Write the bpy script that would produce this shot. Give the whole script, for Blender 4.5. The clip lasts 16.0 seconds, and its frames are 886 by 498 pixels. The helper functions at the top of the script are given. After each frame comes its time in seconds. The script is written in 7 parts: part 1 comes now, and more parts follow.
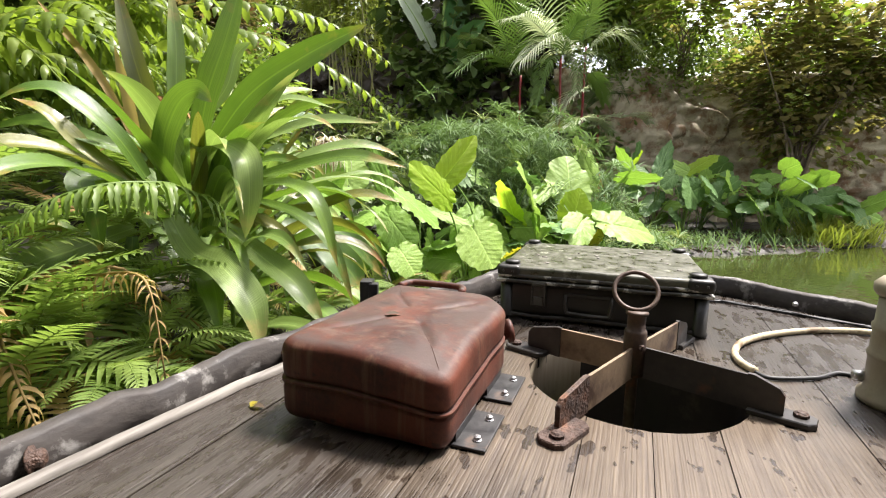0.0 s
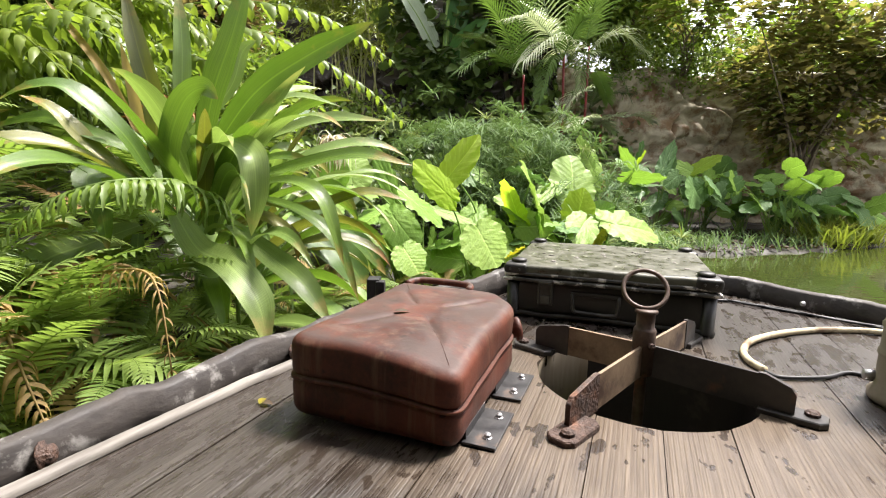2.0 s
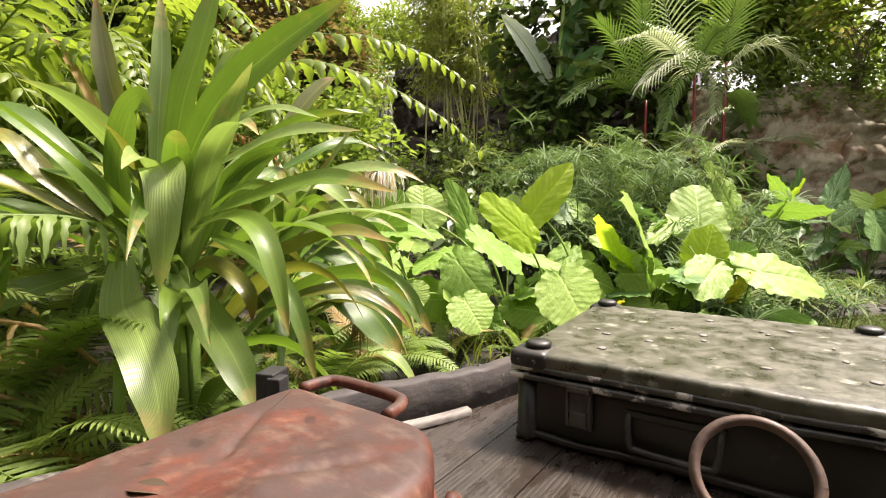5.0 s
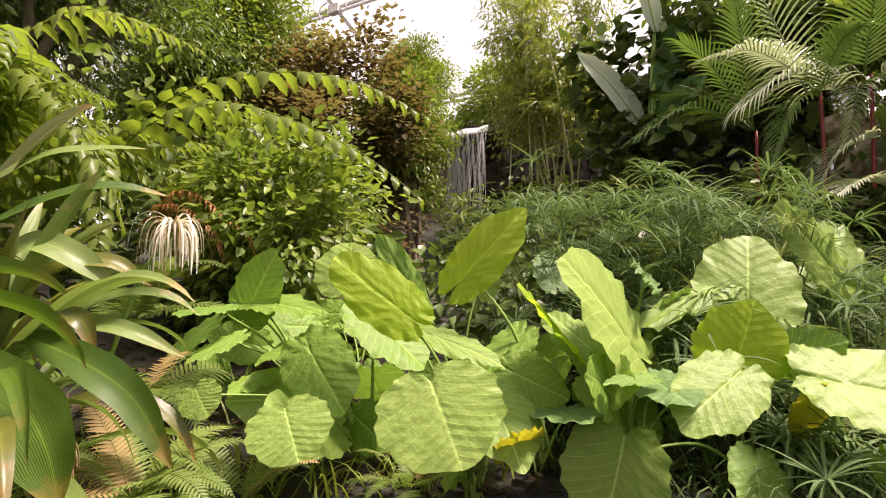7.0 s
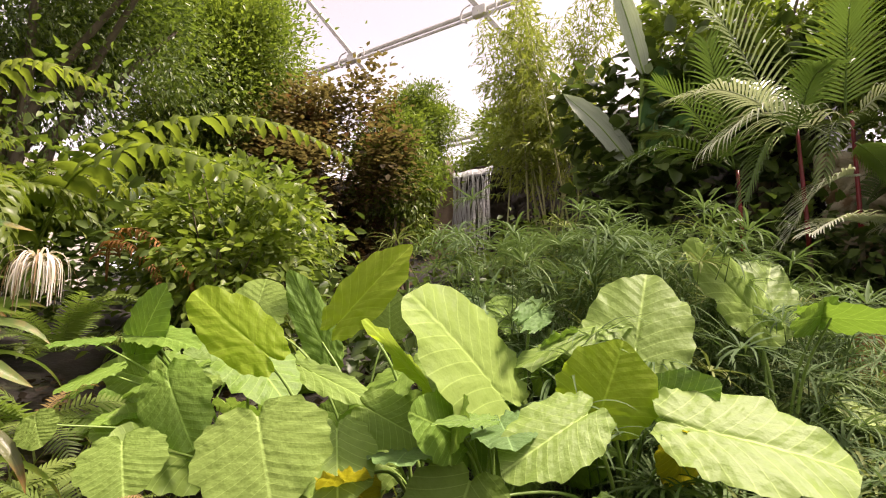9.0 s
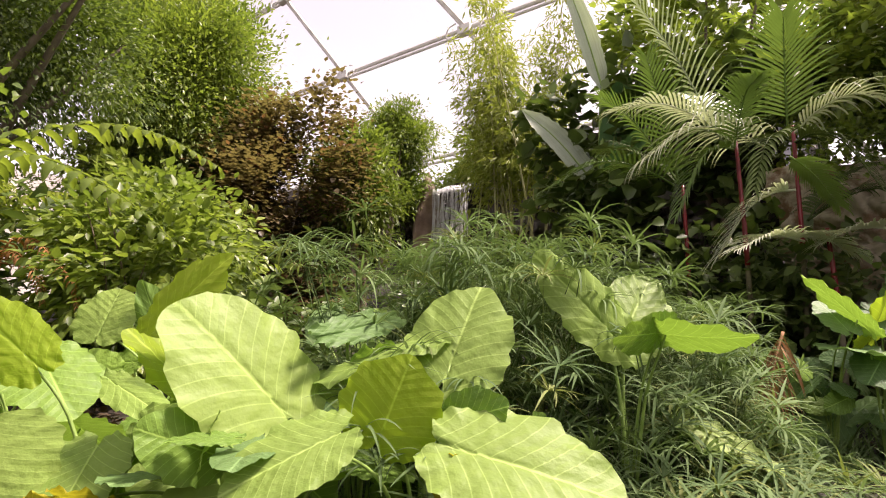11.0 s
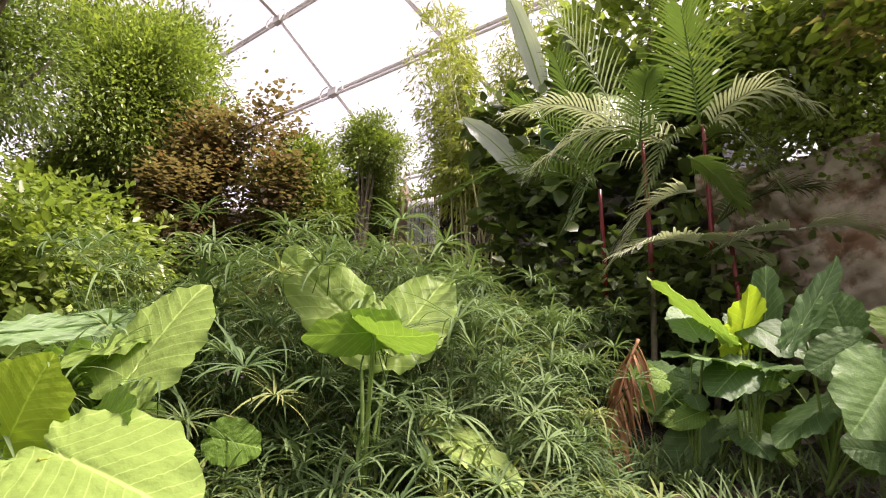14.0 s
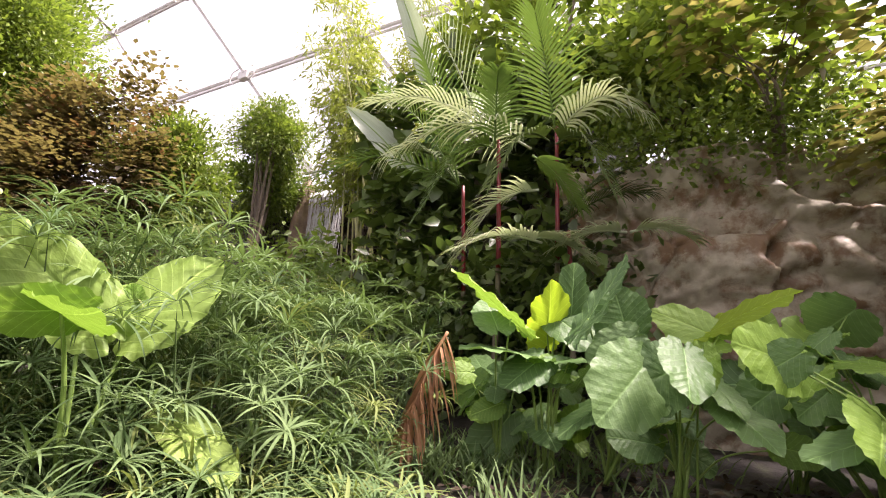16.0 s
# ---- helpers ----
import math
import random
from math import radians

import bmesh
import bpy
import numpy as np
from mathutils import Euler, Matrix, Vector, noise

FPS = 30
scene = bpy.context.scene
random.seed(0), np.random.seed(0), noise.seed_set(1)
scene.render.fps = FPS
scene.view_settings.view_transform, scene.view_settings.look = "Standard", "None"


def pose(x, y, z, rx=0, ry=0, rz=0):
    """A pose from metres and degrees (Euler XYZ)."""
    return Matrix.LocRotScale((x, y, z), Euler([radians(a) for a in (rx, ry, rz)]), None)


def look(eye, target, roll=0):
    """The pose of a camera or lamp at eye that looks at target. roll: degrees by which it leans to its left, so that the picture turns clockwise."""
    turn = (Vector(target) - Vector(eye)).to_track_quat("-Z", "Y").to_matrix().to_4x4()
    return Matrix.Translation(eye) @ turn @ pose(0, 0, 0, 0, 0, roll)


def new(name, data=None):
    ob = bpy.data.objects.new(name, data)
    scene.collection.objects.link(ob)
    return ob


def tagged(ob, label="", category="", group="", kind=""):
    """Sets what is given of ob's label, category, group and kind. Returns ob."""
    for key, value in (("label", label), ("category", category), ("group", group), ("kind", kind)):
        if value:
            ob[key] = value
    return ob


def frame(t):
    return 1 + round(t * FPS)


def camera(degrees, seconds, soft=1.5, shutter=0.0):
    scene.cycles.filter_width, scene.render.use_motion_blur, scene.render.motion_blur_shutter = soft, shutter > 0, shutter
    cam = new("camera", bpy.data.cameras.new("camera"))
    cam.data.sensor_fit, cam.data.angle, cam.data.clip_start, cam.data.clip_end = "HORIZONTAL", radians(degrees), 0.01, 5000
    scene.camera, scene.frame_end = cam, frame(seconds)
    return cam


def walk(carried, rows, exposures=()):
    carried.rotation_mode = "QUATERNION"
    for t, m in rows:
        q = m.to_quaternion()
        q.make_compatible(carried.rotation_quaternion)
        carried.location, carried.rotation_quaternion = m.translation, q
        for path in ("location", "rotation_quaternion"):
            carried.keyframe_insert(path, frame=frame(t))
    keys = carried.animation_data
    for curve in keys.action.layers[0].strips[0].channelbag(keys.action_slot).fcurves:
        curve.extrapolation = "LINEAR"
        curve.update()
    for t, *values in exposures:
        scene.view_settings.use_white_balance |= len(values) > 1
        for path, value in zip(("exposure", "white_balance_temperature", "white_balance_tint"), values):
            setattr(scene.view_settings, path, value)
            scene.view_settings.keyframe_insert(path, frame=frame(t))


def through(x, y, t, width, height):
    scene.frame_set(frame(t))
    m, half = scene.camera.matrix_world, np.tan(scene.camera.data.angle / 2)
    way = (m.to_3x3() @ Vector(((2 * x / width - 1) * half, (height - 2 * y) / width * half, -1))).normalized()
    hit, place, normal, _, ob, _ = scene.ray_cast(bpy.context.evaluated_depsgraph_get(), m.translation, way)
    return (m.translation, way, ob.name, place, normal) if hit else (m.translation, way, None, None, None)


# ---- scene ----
cam = camera(82.5, 16.0, 1.1)
METRES, EYE, TILT, LEAN, TURN = 7.0, 0.95, -7.0, -0.5, 0.0
ROWS = [
    (6.0, 0.1396, 0.3439, 0.0311, 19.49, 6.23, -1.34),
    (6.5, 0.1571, 0.3579, 0.0378, 26.66, 8.65, -2.67),
    (7.0, 0.1764, 0.3704, 0.0432, 30.94, 9.86, -3.37),
    (7.5, 0.1973, 0.3832, 0.0454, 33.57, 11.47, -3.97),
    (8.0, 0.2195, 0.3967, 0.0469, 34.7, 12.57, -4.32),
    (8.5, 0.2424, 0.4107, 0.0474, 34.53, 13.51, -4.43),
    (9.0, 0.2644, 0.4267, 0.0477, 34.3, 14.18, -4.53),
    (9.5, 0.2871, 0.4447, 0.0499, 34.53, 14.78, -4.83),
    (12.0, 0.4133, 0.566, 0.0626, 37.51, 16.84, -5.78),
    (12.5, 0.4378, 0.5909, 0.0644, 39.25, 17.12, -6.21),
    (13.0, 0.4622, 0.614, 0.0661, 39.64, 17.37, -6.3),
    (13.5, 0.4853, 0.635, 0.068, 38.96, 17.49, -6.06),
    (14.0, 0.5079, 0.6544, 0.0697, 38.15, 17.62, -5.83),
    (14.5, 0.5286, 0.6735, 0.0715, 37.41, 17.88, -5.69),
    (15.0, 0.5508, 0.6945, 0.0736, 35.98, 18.11, -5.32),
    (15.5, 0.5757, 0.7165, 0.0744, 33.87, 18.06, -5.62),
    (16.0, 0.5989, 0.7401, 0.0761, 30.23, 18.36, -5.7),
]
FIRST = pose(0, 0, EYE, TILT, LEAN, TURN)


def given(row):
    t, x, y, z, yaw, pitch, roll = row
    return FIRST @ pose(METRES * x, METRES * y, METRES * z, 90 + pitch, roll, yaw)


# The boat lies moored: over its deck the camera lingers, then it glides on along the bank.
LINGER = Vector((0.03, 0.56, 0.895))
DECK_ROWS = [
    (0.0, 0.042, 0.559, 0.901, 0.53, -0.33, 0.11),
    (0.5, 0.033, 0.561, 0.899, 0.43, -0.18, -0.05),
    (1.0, 0.027, 0.561, 0.902, 0.41, -0.27, -0.29),
    (1.5, 0.030, 0.561, 0.897, 0.50, -0.28, -0.04),
    (2.0, 0.026, 0.562, 0.895, 0.71, -0.36, -0.06),
    (2.5, 0.023, 0.562, 0.893, 1.07, -0.38, 0.11),
    (3.0, 0.013, 0.564, 0.900, 1.86, -0.53, 0.31),
    (3.5, -0.021, 0.560, 0.879, 9.46, 2.05, -1.14),
    (3.7, -0.030, 0.562, 0.881, 9.15, 1.70, -0.75),
]
LEAVING = [(4.0, 9.6, 1.9, -0.9, 0.02), (4.5, 12.2, 2.9, -1.1, 0.11), (5.0, 15.0, 4.0, -1.2, 0.36), (5.5, 17.4, 5.2, -1.3, 0.76)]
path = []
for t, x, y, z, yaw, pitch, roll in DECK_ROWS:
    m = FIRST @ pose(0, 0, 0, 90 + pitch, roll, yaw)
    m.translation = (x, y, z)
    path.append((t, m))
bank = [(row[0], given(row)) for row in ROWS if row[0] > 5]
last = path[-1][1].translation.copy()
for t, yaw, pitch, roll, move in LEAVING:
    m = FIRST @ pose(0, 0, 0, 90 + pitch, roll, yaw)
    m.translation = last.lerp(bank[0][1].translation, move)
    path.append((t, m))
path += bank
walk(cam, path, [(0.0, 2.0, 6250, 17), (3.7, 2.05, 6300, 17), (6.0, 1.8, 7050, 28), (8.0, 1.38, 7050, 31), (9.5, 1.42, 6950, 32), (12.0, 1.54, 6750, 34), (14.5, 1.78, 6580, 35), (16.0, 2.06, 6480, 35)])

# ---- sky and sun: bright overcast through the glass roof ----
world = bpy.data.worlds.new("overcast_sky")
scene.world = world
world.use_nodes = True
wt = world.node_tree
sky = wt.nodes.new("ShaderNodeTexSky")
sky.sky_type, sky.sun_disc = "NISHITA", False
sky.sun_elevation, sky.sun_rotation = radians(61.5), radians(59.5)
hsv = wt.nodes.new("ShaderNodeHueSaturation")
hsv.inputs["Saturation"].default_value = 0.06
wt.links.new(sky.outputs[0], hsv.inputs["Color"])
wt.links.new(hsv.outputs[0], wt.nodes["Background"].inputs["Color"])
wt.nodes["Background"].inputs["Strength"].default_value = 0.115
sun = new("sun", bpy.data.lights.new("sun", "SUN"))
sun.data.energy, sun.data.angle, sun.data.color = 4.0, radians(11), (1.0, 0.95, 0.84)
sun.matrix_world = look((5.6, 3.3, 12), (0, 0, 0))


# ---- materials ----
def nodes_of(name):
    mat = bpy.data.materials.new(name)
    mat.use_nodes = True
    return mat, mat.node_tree, mat.node_tree.nodes["Principled BSDF"]


def put(tree, kind, **inputs):
    node = tree.nodes.new(kind)
    for key, value in inputs.items():
        node.inputs[key].default_value = value
    return node


def math_node(tree, op, a, b=None):
    node = tree.nodes.new("ShaderNodeMath")
    node.operation = op
    for i, v in enumerate((a, b)):
        if v is None:
            continue
        if isinstance(v, (int, float)):
            node.inputs[i].default_value = v
        else:
            tree.links.new(v, node.inputs[i])
    return node.outputs[0]


def mix_col(tree, fac, a, b):
    node = tree.nodes.new("ShaderNodeMix")
    node.data_type = "RGBA"
    for i, v in ((0, fac), (6, a), (7, b)):
        if isinstance(v, (int, float)):
            node.inputs[i].default_value = v
        elif isinstance(v, tuple):
            node.inputs[i].default_value = (*v, 1)
        else:
            tree.links.new(v, node.inputs[i])
    return node.outputs[2]


def ramp(tree, src, lo, hi):
    node = tree.nodes.new("ShaderNodeMapRange")
    node.inputs[1].default_value, node.inputs[2].default_value = lo, hi
    tree.links.new(src, node.inputs[0])
    return node.outputs[0]


def noise_of(tree, scale, detail=4.0, coord=None, rough=0.55, stretch=None):
    n = put(tree, "ShaderNodeTexNoise", Scale=scale, Detail=detail, Roughness=rough)
    src = coord or tree.nodes.new("ShaderNodeTexCoord").outputs["Object"]
    if stretch:
        mp = tree.nodes.new("ShaderNodeMapping")
        mp.inputs["Scale"].default_value = stretch
        tree.links.new(src, mp.inputs["Vector"])
        src = mp.outputs[0]
    tree.links.new(src, n.inputs["Vector"])
    return n.outputs[0]


def bump_of(tree, bsdf, height, strength=0.4, distance=0.004):
    b = put(tree, "ShaderNodeBump", Strength=strength, Distance=distance)
    tree.links.new(height, b.inputs["Height"])
    tree.links.new(b.outputs[0], bsdf.inputs["Normal"])
    return b


def leaf_material(name, light, dark, through=0.4, rough=0.42, veins=False, tips=None, ribs=0.0, random_by="object", gloss=0.45):
    """Leaf: gloss above, light shining through; colour differs from leaf to leaf and in blotches."""
    mat, t, b = nodes_of(name)
    blotch = noise_of(t, 7.0, 3.0)
    if random_by == "object":
        rnd = t.nodes.new("ShaderNodeObjectInfo").outputs["Random"]
    else:
        rnd = t.nodes.new("ShaderNodeNewGeometry").outputs["Random Per Island"]
    fac = math_node(t, "ADD", math_node(t, "MULTIPLY", blotch, 0.55), math_node(t, "MULTIPLY", rnd, 0.6))
    col = mix_col(t, ramp(t, fac, 0.25, 0.9), dark, light)
    uv = t.nodes.new("ShaderNodeUVMap").outputs[0]
    sep = t.nodes.new("ShaderNodeSeparateXYZ")
    t.links.new(uv, sep.inputs[0])
    ax = math_node(t, "ABSOLUTE", sep.outputs[0])
    if veins:
        mid = ramp(t, ax, 0.022, 0.006)
        phase = math_node(t, "SUBTRACT", math_node(t, "ADD", math_node(t, "MULTIPLY", sep.outputs[1], 7.0), math_node(t, "MULTIPLY", math_node(t, "MULTIPLY", ax, ax), 3.0)), math_node(t, "MULTIPLY", ax, 5.5))
        saw = math_node(t, "ABSOLUTE", math_node(t, "SUBTRACT", math_node(t, "FRACT", phase), 0.5))
        side = ramp(t, saw, 0.055, 0.015)
        vein = math_node(t, "MAXIMUM", mid, math_node(t, "MULTIPLY", side, 0.6))
        pale = tuple(min(1.0, c * 1.5 + 0.03) for c in light)
        net = ramp(t, noise_of(t, 38.0, 3.0, uv, 0.6), 0.42, 0.60)
        col = mix_col(t, math_node(t, "MULTIPLY", net, 0.12), col, tuple(c * 0.7 for c in dark))
        col = mix_col(t, math_node(t, "MULTIPLY", vein, 0.85), col, pale)
        bump_of(t, b, math_node(t, "ADD", math_node(t, "MULTIPLY", saw, 0.7), math_node(t, "MULTIPLY", noise_of(t, 9.0, 5.0), 1.3)), 0.5, 0.010)
    elif ribs:
        wave = math_node(t, "SINE", math_node(t, "MULTIPLY", sep.outputs[0], ribs))
        streak = noise_of(t, 3.0, 4.0, uv, 0.6, (5.0, 0.35, 1.0))
        col = mix_col(t, math_node(t, "MULTIPLY", ramp(t, streak, 0.45, 0.7), 0.55), col, tuple(c * 0.55 for c in dark))
        col = mix_col(t, math_node(t, "MULTIPLY", ramp(t, ax, 0.10, 0.02), 0.4), col, tuple(min(1.0, c * 1.5) for c in light))
        bump_of(t, b, math_node(t, "ADD", math_node(t, "MULTIPLY", wave, 0.35), noise_of(t, 9.0, 4.0)), 0.22, 0.006)
    if tips:
        edge = math_node(t, "ADD", sep.outputs[1], math_node(t, "MULTIPLY", math_node(t, "SUBTRACT", noise_of(t, 12.0), 0.5), 0.9))
        col = mix_col(t, math_node(t, "MULTIPLY", ramp(t, edge, 0.84, 1.02), 0.85), col, tips)
    t.links.new(col, b.inputs["Base Color"])
    b.inputs["Roughness"].default_value = rough
    b.inputs["Specular IOR Level"].default_value = gloss
    through = through * (1.0 if "lime" in name or "lobed" in name else 0.8)
    tr = t.nodes.new("ShaderNodeBsdfTranslucent")
    warm = mix_col(t, 0.5, col, tuple(min(1.0, c * k) for c, k in zip(light, (1.4, 1.6, 0.6))))
    t.links.new(warm, tr.inputs["Color"])
    mx = put(t, "ShaderNodeMixShader", Fac=through)
    t.links.new(b.outputs[0], mx.inputs[1])
    t.links.new(tr.outputs[0], mx.inputs[2])
    t.links.new(mx.outputs[0], t.nodes["Material Output"].inputs[0])
    return mat


def surface(name, a, b2, scale=6.0, rough=(0.5, 0.8), metal=0.0, stain=None, stain_at=(0.55, 0.7), bump=0.35, depth=0.003, stretch=None, fine=90.0):
    """Painted, wooden, stony or rusty surface: colour at two scales, stains, worn gloss and relief."""
    mat, t, p = nodes_of(name)
    big = noise_of(t, scale, 5.0, stretch=stretch)
    small = noise_of(t, fine, 3.0, stretch=stretch)
    f = math_node(t, "ADD", math_node(t, "MULTIPLY", big, 0.7), math_node(t, "MULTIPLY", small, 0.3))
    col = mix_col(t, ramp(t, f, 0.35, 0.65), a, b2)
    if stain:
        col = mix_col(t, ramp(t, noise_of(t, scale * 0.6 + 1.7, 6.0, rough=0.65), *stain_at), col, stain)
    t.links.new(col, p.inputs["Base Color"])
    r = t.nodes.new("ShaderNodeMapRange")
    r.inputs[1].default_value, r.inputs[2].default_value, r.inputs[3].default_value, r.inputs[4].default_value = 0.35, 0.65, *rough
    t.links.new(big, r.inputs[0])
    t.links.new(r.outputs[0], p.inputs["Roughness"])
    p.inputs["Metallic"].default_value = metal
    bump_of(t, p, f, bump, depth)
    return mat


ELEPHANT = {
    "g": leaf_material("elephant_leaf_green", (0.225, 0.36, 0.058), (0.115, 0.225, 0.035), 0.38, 0.5, veins=True, gloss=0.3),
    "l": leaf_material("elephant_leaf_lime", (0.36, 0.48, 0.038), (0.26, 0.38, 0.028), 0.58, 0.52, veins=True, gloss=0.3),
    "p": leaf_material("elephant_leaf_pale", (0.28, 0.40, 0.09), (0.19, 0.30, 0.055), 0.38, 0.5, veins=True, gloss=0.3),
    "b": leaf_material("elephant_leaf_bluish", (0.14, 0.245, 0.075), (0.07, 0.145, 0.042), 0.28, 0.5, veins=True, gloss=0.35),
    "y": leaf_material("elephant_leaf_yellowing", (0.46, 0.40, 0.03), (0.34, 0.28, 0.02), 0.5, 0.5, veins=True),
}
STALK = surface("leaf_stalk_green", (0.16, 0.27, 0.05), (0.24, 0.36, 0.08), 12.0, (0.4, 0.6), bump=0.1)
CRINUM = leaf_material("strap_leaf_green", (0.150, 0.240, 0.030), (0.055, 0.115, 0.015), 0.36, 0.36, tips=(0.30, 0.20, 0.05), ribs=90.0, gloss=0.5)
CRINUM_PALE = leaf_material("strap_leaf_pale", (0.24, 0.325, 0.09), (0.13, 0.205, 0.045), 0.36, 0.36, tips=(0.42, 0.30, 0.12), ribs=90.0, gloss=0.55)
CRINUM_OLIVE = leaf_material("strap_leaf_olive", (0.19, 0.19, 0.03), (0.085, 0.10, 0.02), 0.34, 0.33, tips=(0.26, 0.11, 0.03), ribs=90.0, gloss=0.7)
CRINUM_DRY = leaf_material("dry_pale_leaf", (0.50, 0.42, 0.28), (0.36, 0.28, 0.17), 0.2, 0.7)
FERN = leaf_material("fern_green", (0.24, 0.32, 0.075), (0.11, 0.175, 0.035), 0.5, 0.5)
FERN_DRY = leaf_material("fern_dry", (0.42, 0.30, 0.12), (0.26, 0.16, 0.06), 0.35, 0.7)
FERN_RUST = leaf_material("fern_rust", (0.36, 0.17, 0.05), (0.20, 0.085, 0.025), 0.35, 0.7)
LOBED = leaf_material("lobed_frond_yellow_green", (0.225, 0.275, 0.04), (0.10, 0.155, 0.022), 0.5, 0.42)
LOBED_DEEP = leaf_material("lobed_frond_green", (0.19, 0.245, 0.035), (0.085, 0.135, 0.02), 0.42, 0.42)
PAPYRUS = leaf_material("papyrus_green", (0.155, 0.228, 0.090), (0.060, 0.108, 0.038), 0.3, 0.65, gloss=0.12)
PAPYRUS_OLD = leaf_material("papyrus_straw_green", (0.22, 0.26, 0.085), (0.12, 0.16, 0.045), 0.3, 0.65, gloss=0.2)
PALM = leaf_material("palm_green", (0.17, 0.26, 0.058), (0.08, 0.145, 0.03), 0.28, 0.35)
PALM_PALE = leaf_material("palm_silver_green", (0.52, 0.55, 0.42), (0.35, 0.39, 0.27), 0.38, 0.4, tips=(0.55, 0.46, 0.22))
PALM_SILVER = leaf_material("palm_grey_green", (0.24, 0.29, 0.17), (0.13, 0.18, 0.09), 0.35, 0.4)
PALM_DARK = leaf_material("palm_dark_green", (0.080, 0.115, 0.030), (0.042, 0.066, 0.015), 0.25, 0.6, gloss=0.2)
PALM_DEAD = leaf_material("palm_dead_brown", (0.46, 0.24, 0.12), (0.30, 0.14, 0.06), 0.25, 0.7)
BANANA = leaf_material("banana_grey_green", (0.42, 0.48, 0.37), (0.30, 0.38, 0.26), 0.35, 0.4, ribs=60.0)
BANANA_GREEN = leaf_material("banana_green", (0.13, 0.28, 0.08), (0.07, 0.18, 0.05), 0.35, 0.4, ribs=60.0)
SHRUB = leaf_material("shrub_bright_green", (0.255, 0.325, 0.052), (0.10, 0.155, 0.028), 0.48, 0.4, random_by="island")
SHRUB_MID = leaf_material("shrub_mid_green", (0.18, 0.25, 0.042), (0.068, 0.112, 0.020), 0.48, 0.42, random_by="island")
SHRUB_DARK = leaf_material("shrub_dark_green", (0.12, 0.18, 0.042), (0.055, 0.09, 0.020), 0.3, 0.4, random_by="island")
COPPER = leaf_material("copper_leaf", (0.190, 0.145, 0.062), (0.080, 0.062, 0.036), 0.5, 0.42, random_by="island")
# Copper leaf recoloured lighter and olive, standing in for light on two shrubs.
OLIVE_COPPER_LIT = leaf_material("lit_olive_copper_leaf", (0.26, 0.22, 0.085), (0.12, 0.10, 0.045), 0.55, 0.4, random_by="island")
COPPER_RED = leaf_material("copper_leaf_red", (0.26, 0.13, 0.06), (0.12, 0.07, 0.04), 0.4, 0.42, random_by="island")
BAMBOO_LEAF = leaf_material("bamboo_leaf", (0.31, 0.345, 0.07), (0.15, 0.195, 0.035), 0.55, 0.45, random_by="island")
GRASS = leaf_material("grass_blade", (0.306, 0.345, 0.053), (0.129, 0.181, 0.023), 0.4, 0.45, random_by="island")
LITTER = leaf_material("leaf_litter", (0.085, 0.055, 0.026), (0.03, 0.02, 0.011), 0.15, 0.75, random_by="island")
DUCKWEED = leaf_material("duckweed", (0.17, 0.22, 0.065), (0.09, 0.13, 0.035), 0.2, 0.5, random_by="island")
PETAL = leaf_material("spider_petal_white", (0.80, 0.76, 0.70), (0.66, 0.56, 0.46), 0.35, 0.5)
WITHER = surface("withered_bract", (0.36, 0.24, 0.12), (0.22, 0.13, 0.06), 40.0, (0.7, 0.9))
BARK = surface("bark", (0.10, 0.075, 0.05), (0.20, 0.16, 0.11), 9.0, (0.7, 0.95), bump=0.8, depth=0.01, stretch=(1, 1, 0.2))
BAMBOO_CULM = surface("bamboo_culm", (0.26, 0.27, 0.10), (0.36, 0.34, 0.14), 6.0, (0.35, 0.6), bump=0.1)
RED_STEM = surface("red_crownshaft", (0.24, 0.012, 0.014), (0.13, 0.012, 0.012), 5.0, (0.3, 0.5), bump=0.1)
PALM_STEM = surface("palm_stem", (0.10, 0.085, 0.05), (0.17, 0.15, 0.08), 9.0, (0.6, 0.85), bump=0.6, stretch=(1, 1, 4))
SOIL = surface("dark_wet_soil", (0.010, 0.008, 0.005), (0.026, 0.02, 0.012), 3.0, (0.55, 0.95), stain=(0.05, 0.06, 0.02), bump=0.9, depth=0.03, fine=35.0)
TIMBER = surface("dark_wall_timber", (0.05, 0.04, 0.03), (0.09, 0.07, 0.05), 2.0, (0.7, 0.9))
PLASTER = surface("pale_wall_plaster", (0.50, 0.46, 0.40), (0.60, 0.56, 0.50), 2.0, (0.7, 0.9))
ROCK = surface("sand_brown_rock", (0.225, 0.190, 0.116), (0.41, 0.368, 0.255), 2.3, (0.5, 0.8), stain=(0.16, 0.096, 0.042), stain_at=(0.47, 0.60), bump=0.6, depth=0.04, fine=14.0)
ROCK_WET = surface("dark_wet_rock", (0.024, 0.018, 0.013), (0.072, 0.055, 0.038), 1.8, (0.2, 0.5), stain=(0.016, 0.014, 0.008), stain_at=(0.5, 0.65), bump=0.8, depth=0.06, fine=14.0)
ROCK_WARM = surface("ochre_rock", (0.23, 0.155, 0.095), (0.12, 0.08, 0.048), 2.0, (0.5, 0.8), stain=(0.12, 0.08, 0.05), bump=0.7, depth=0.05, fine=18.0)
STEEL = surface("weathered_roof_steel", (0.72, 0.71, 0.66), (0.55, 0.53, 0.48), 3.0, (0.5, 0.7), stain=(0.22, 0.17, 0.12), stain_at=(0.6, 0.75), bump=0.1)
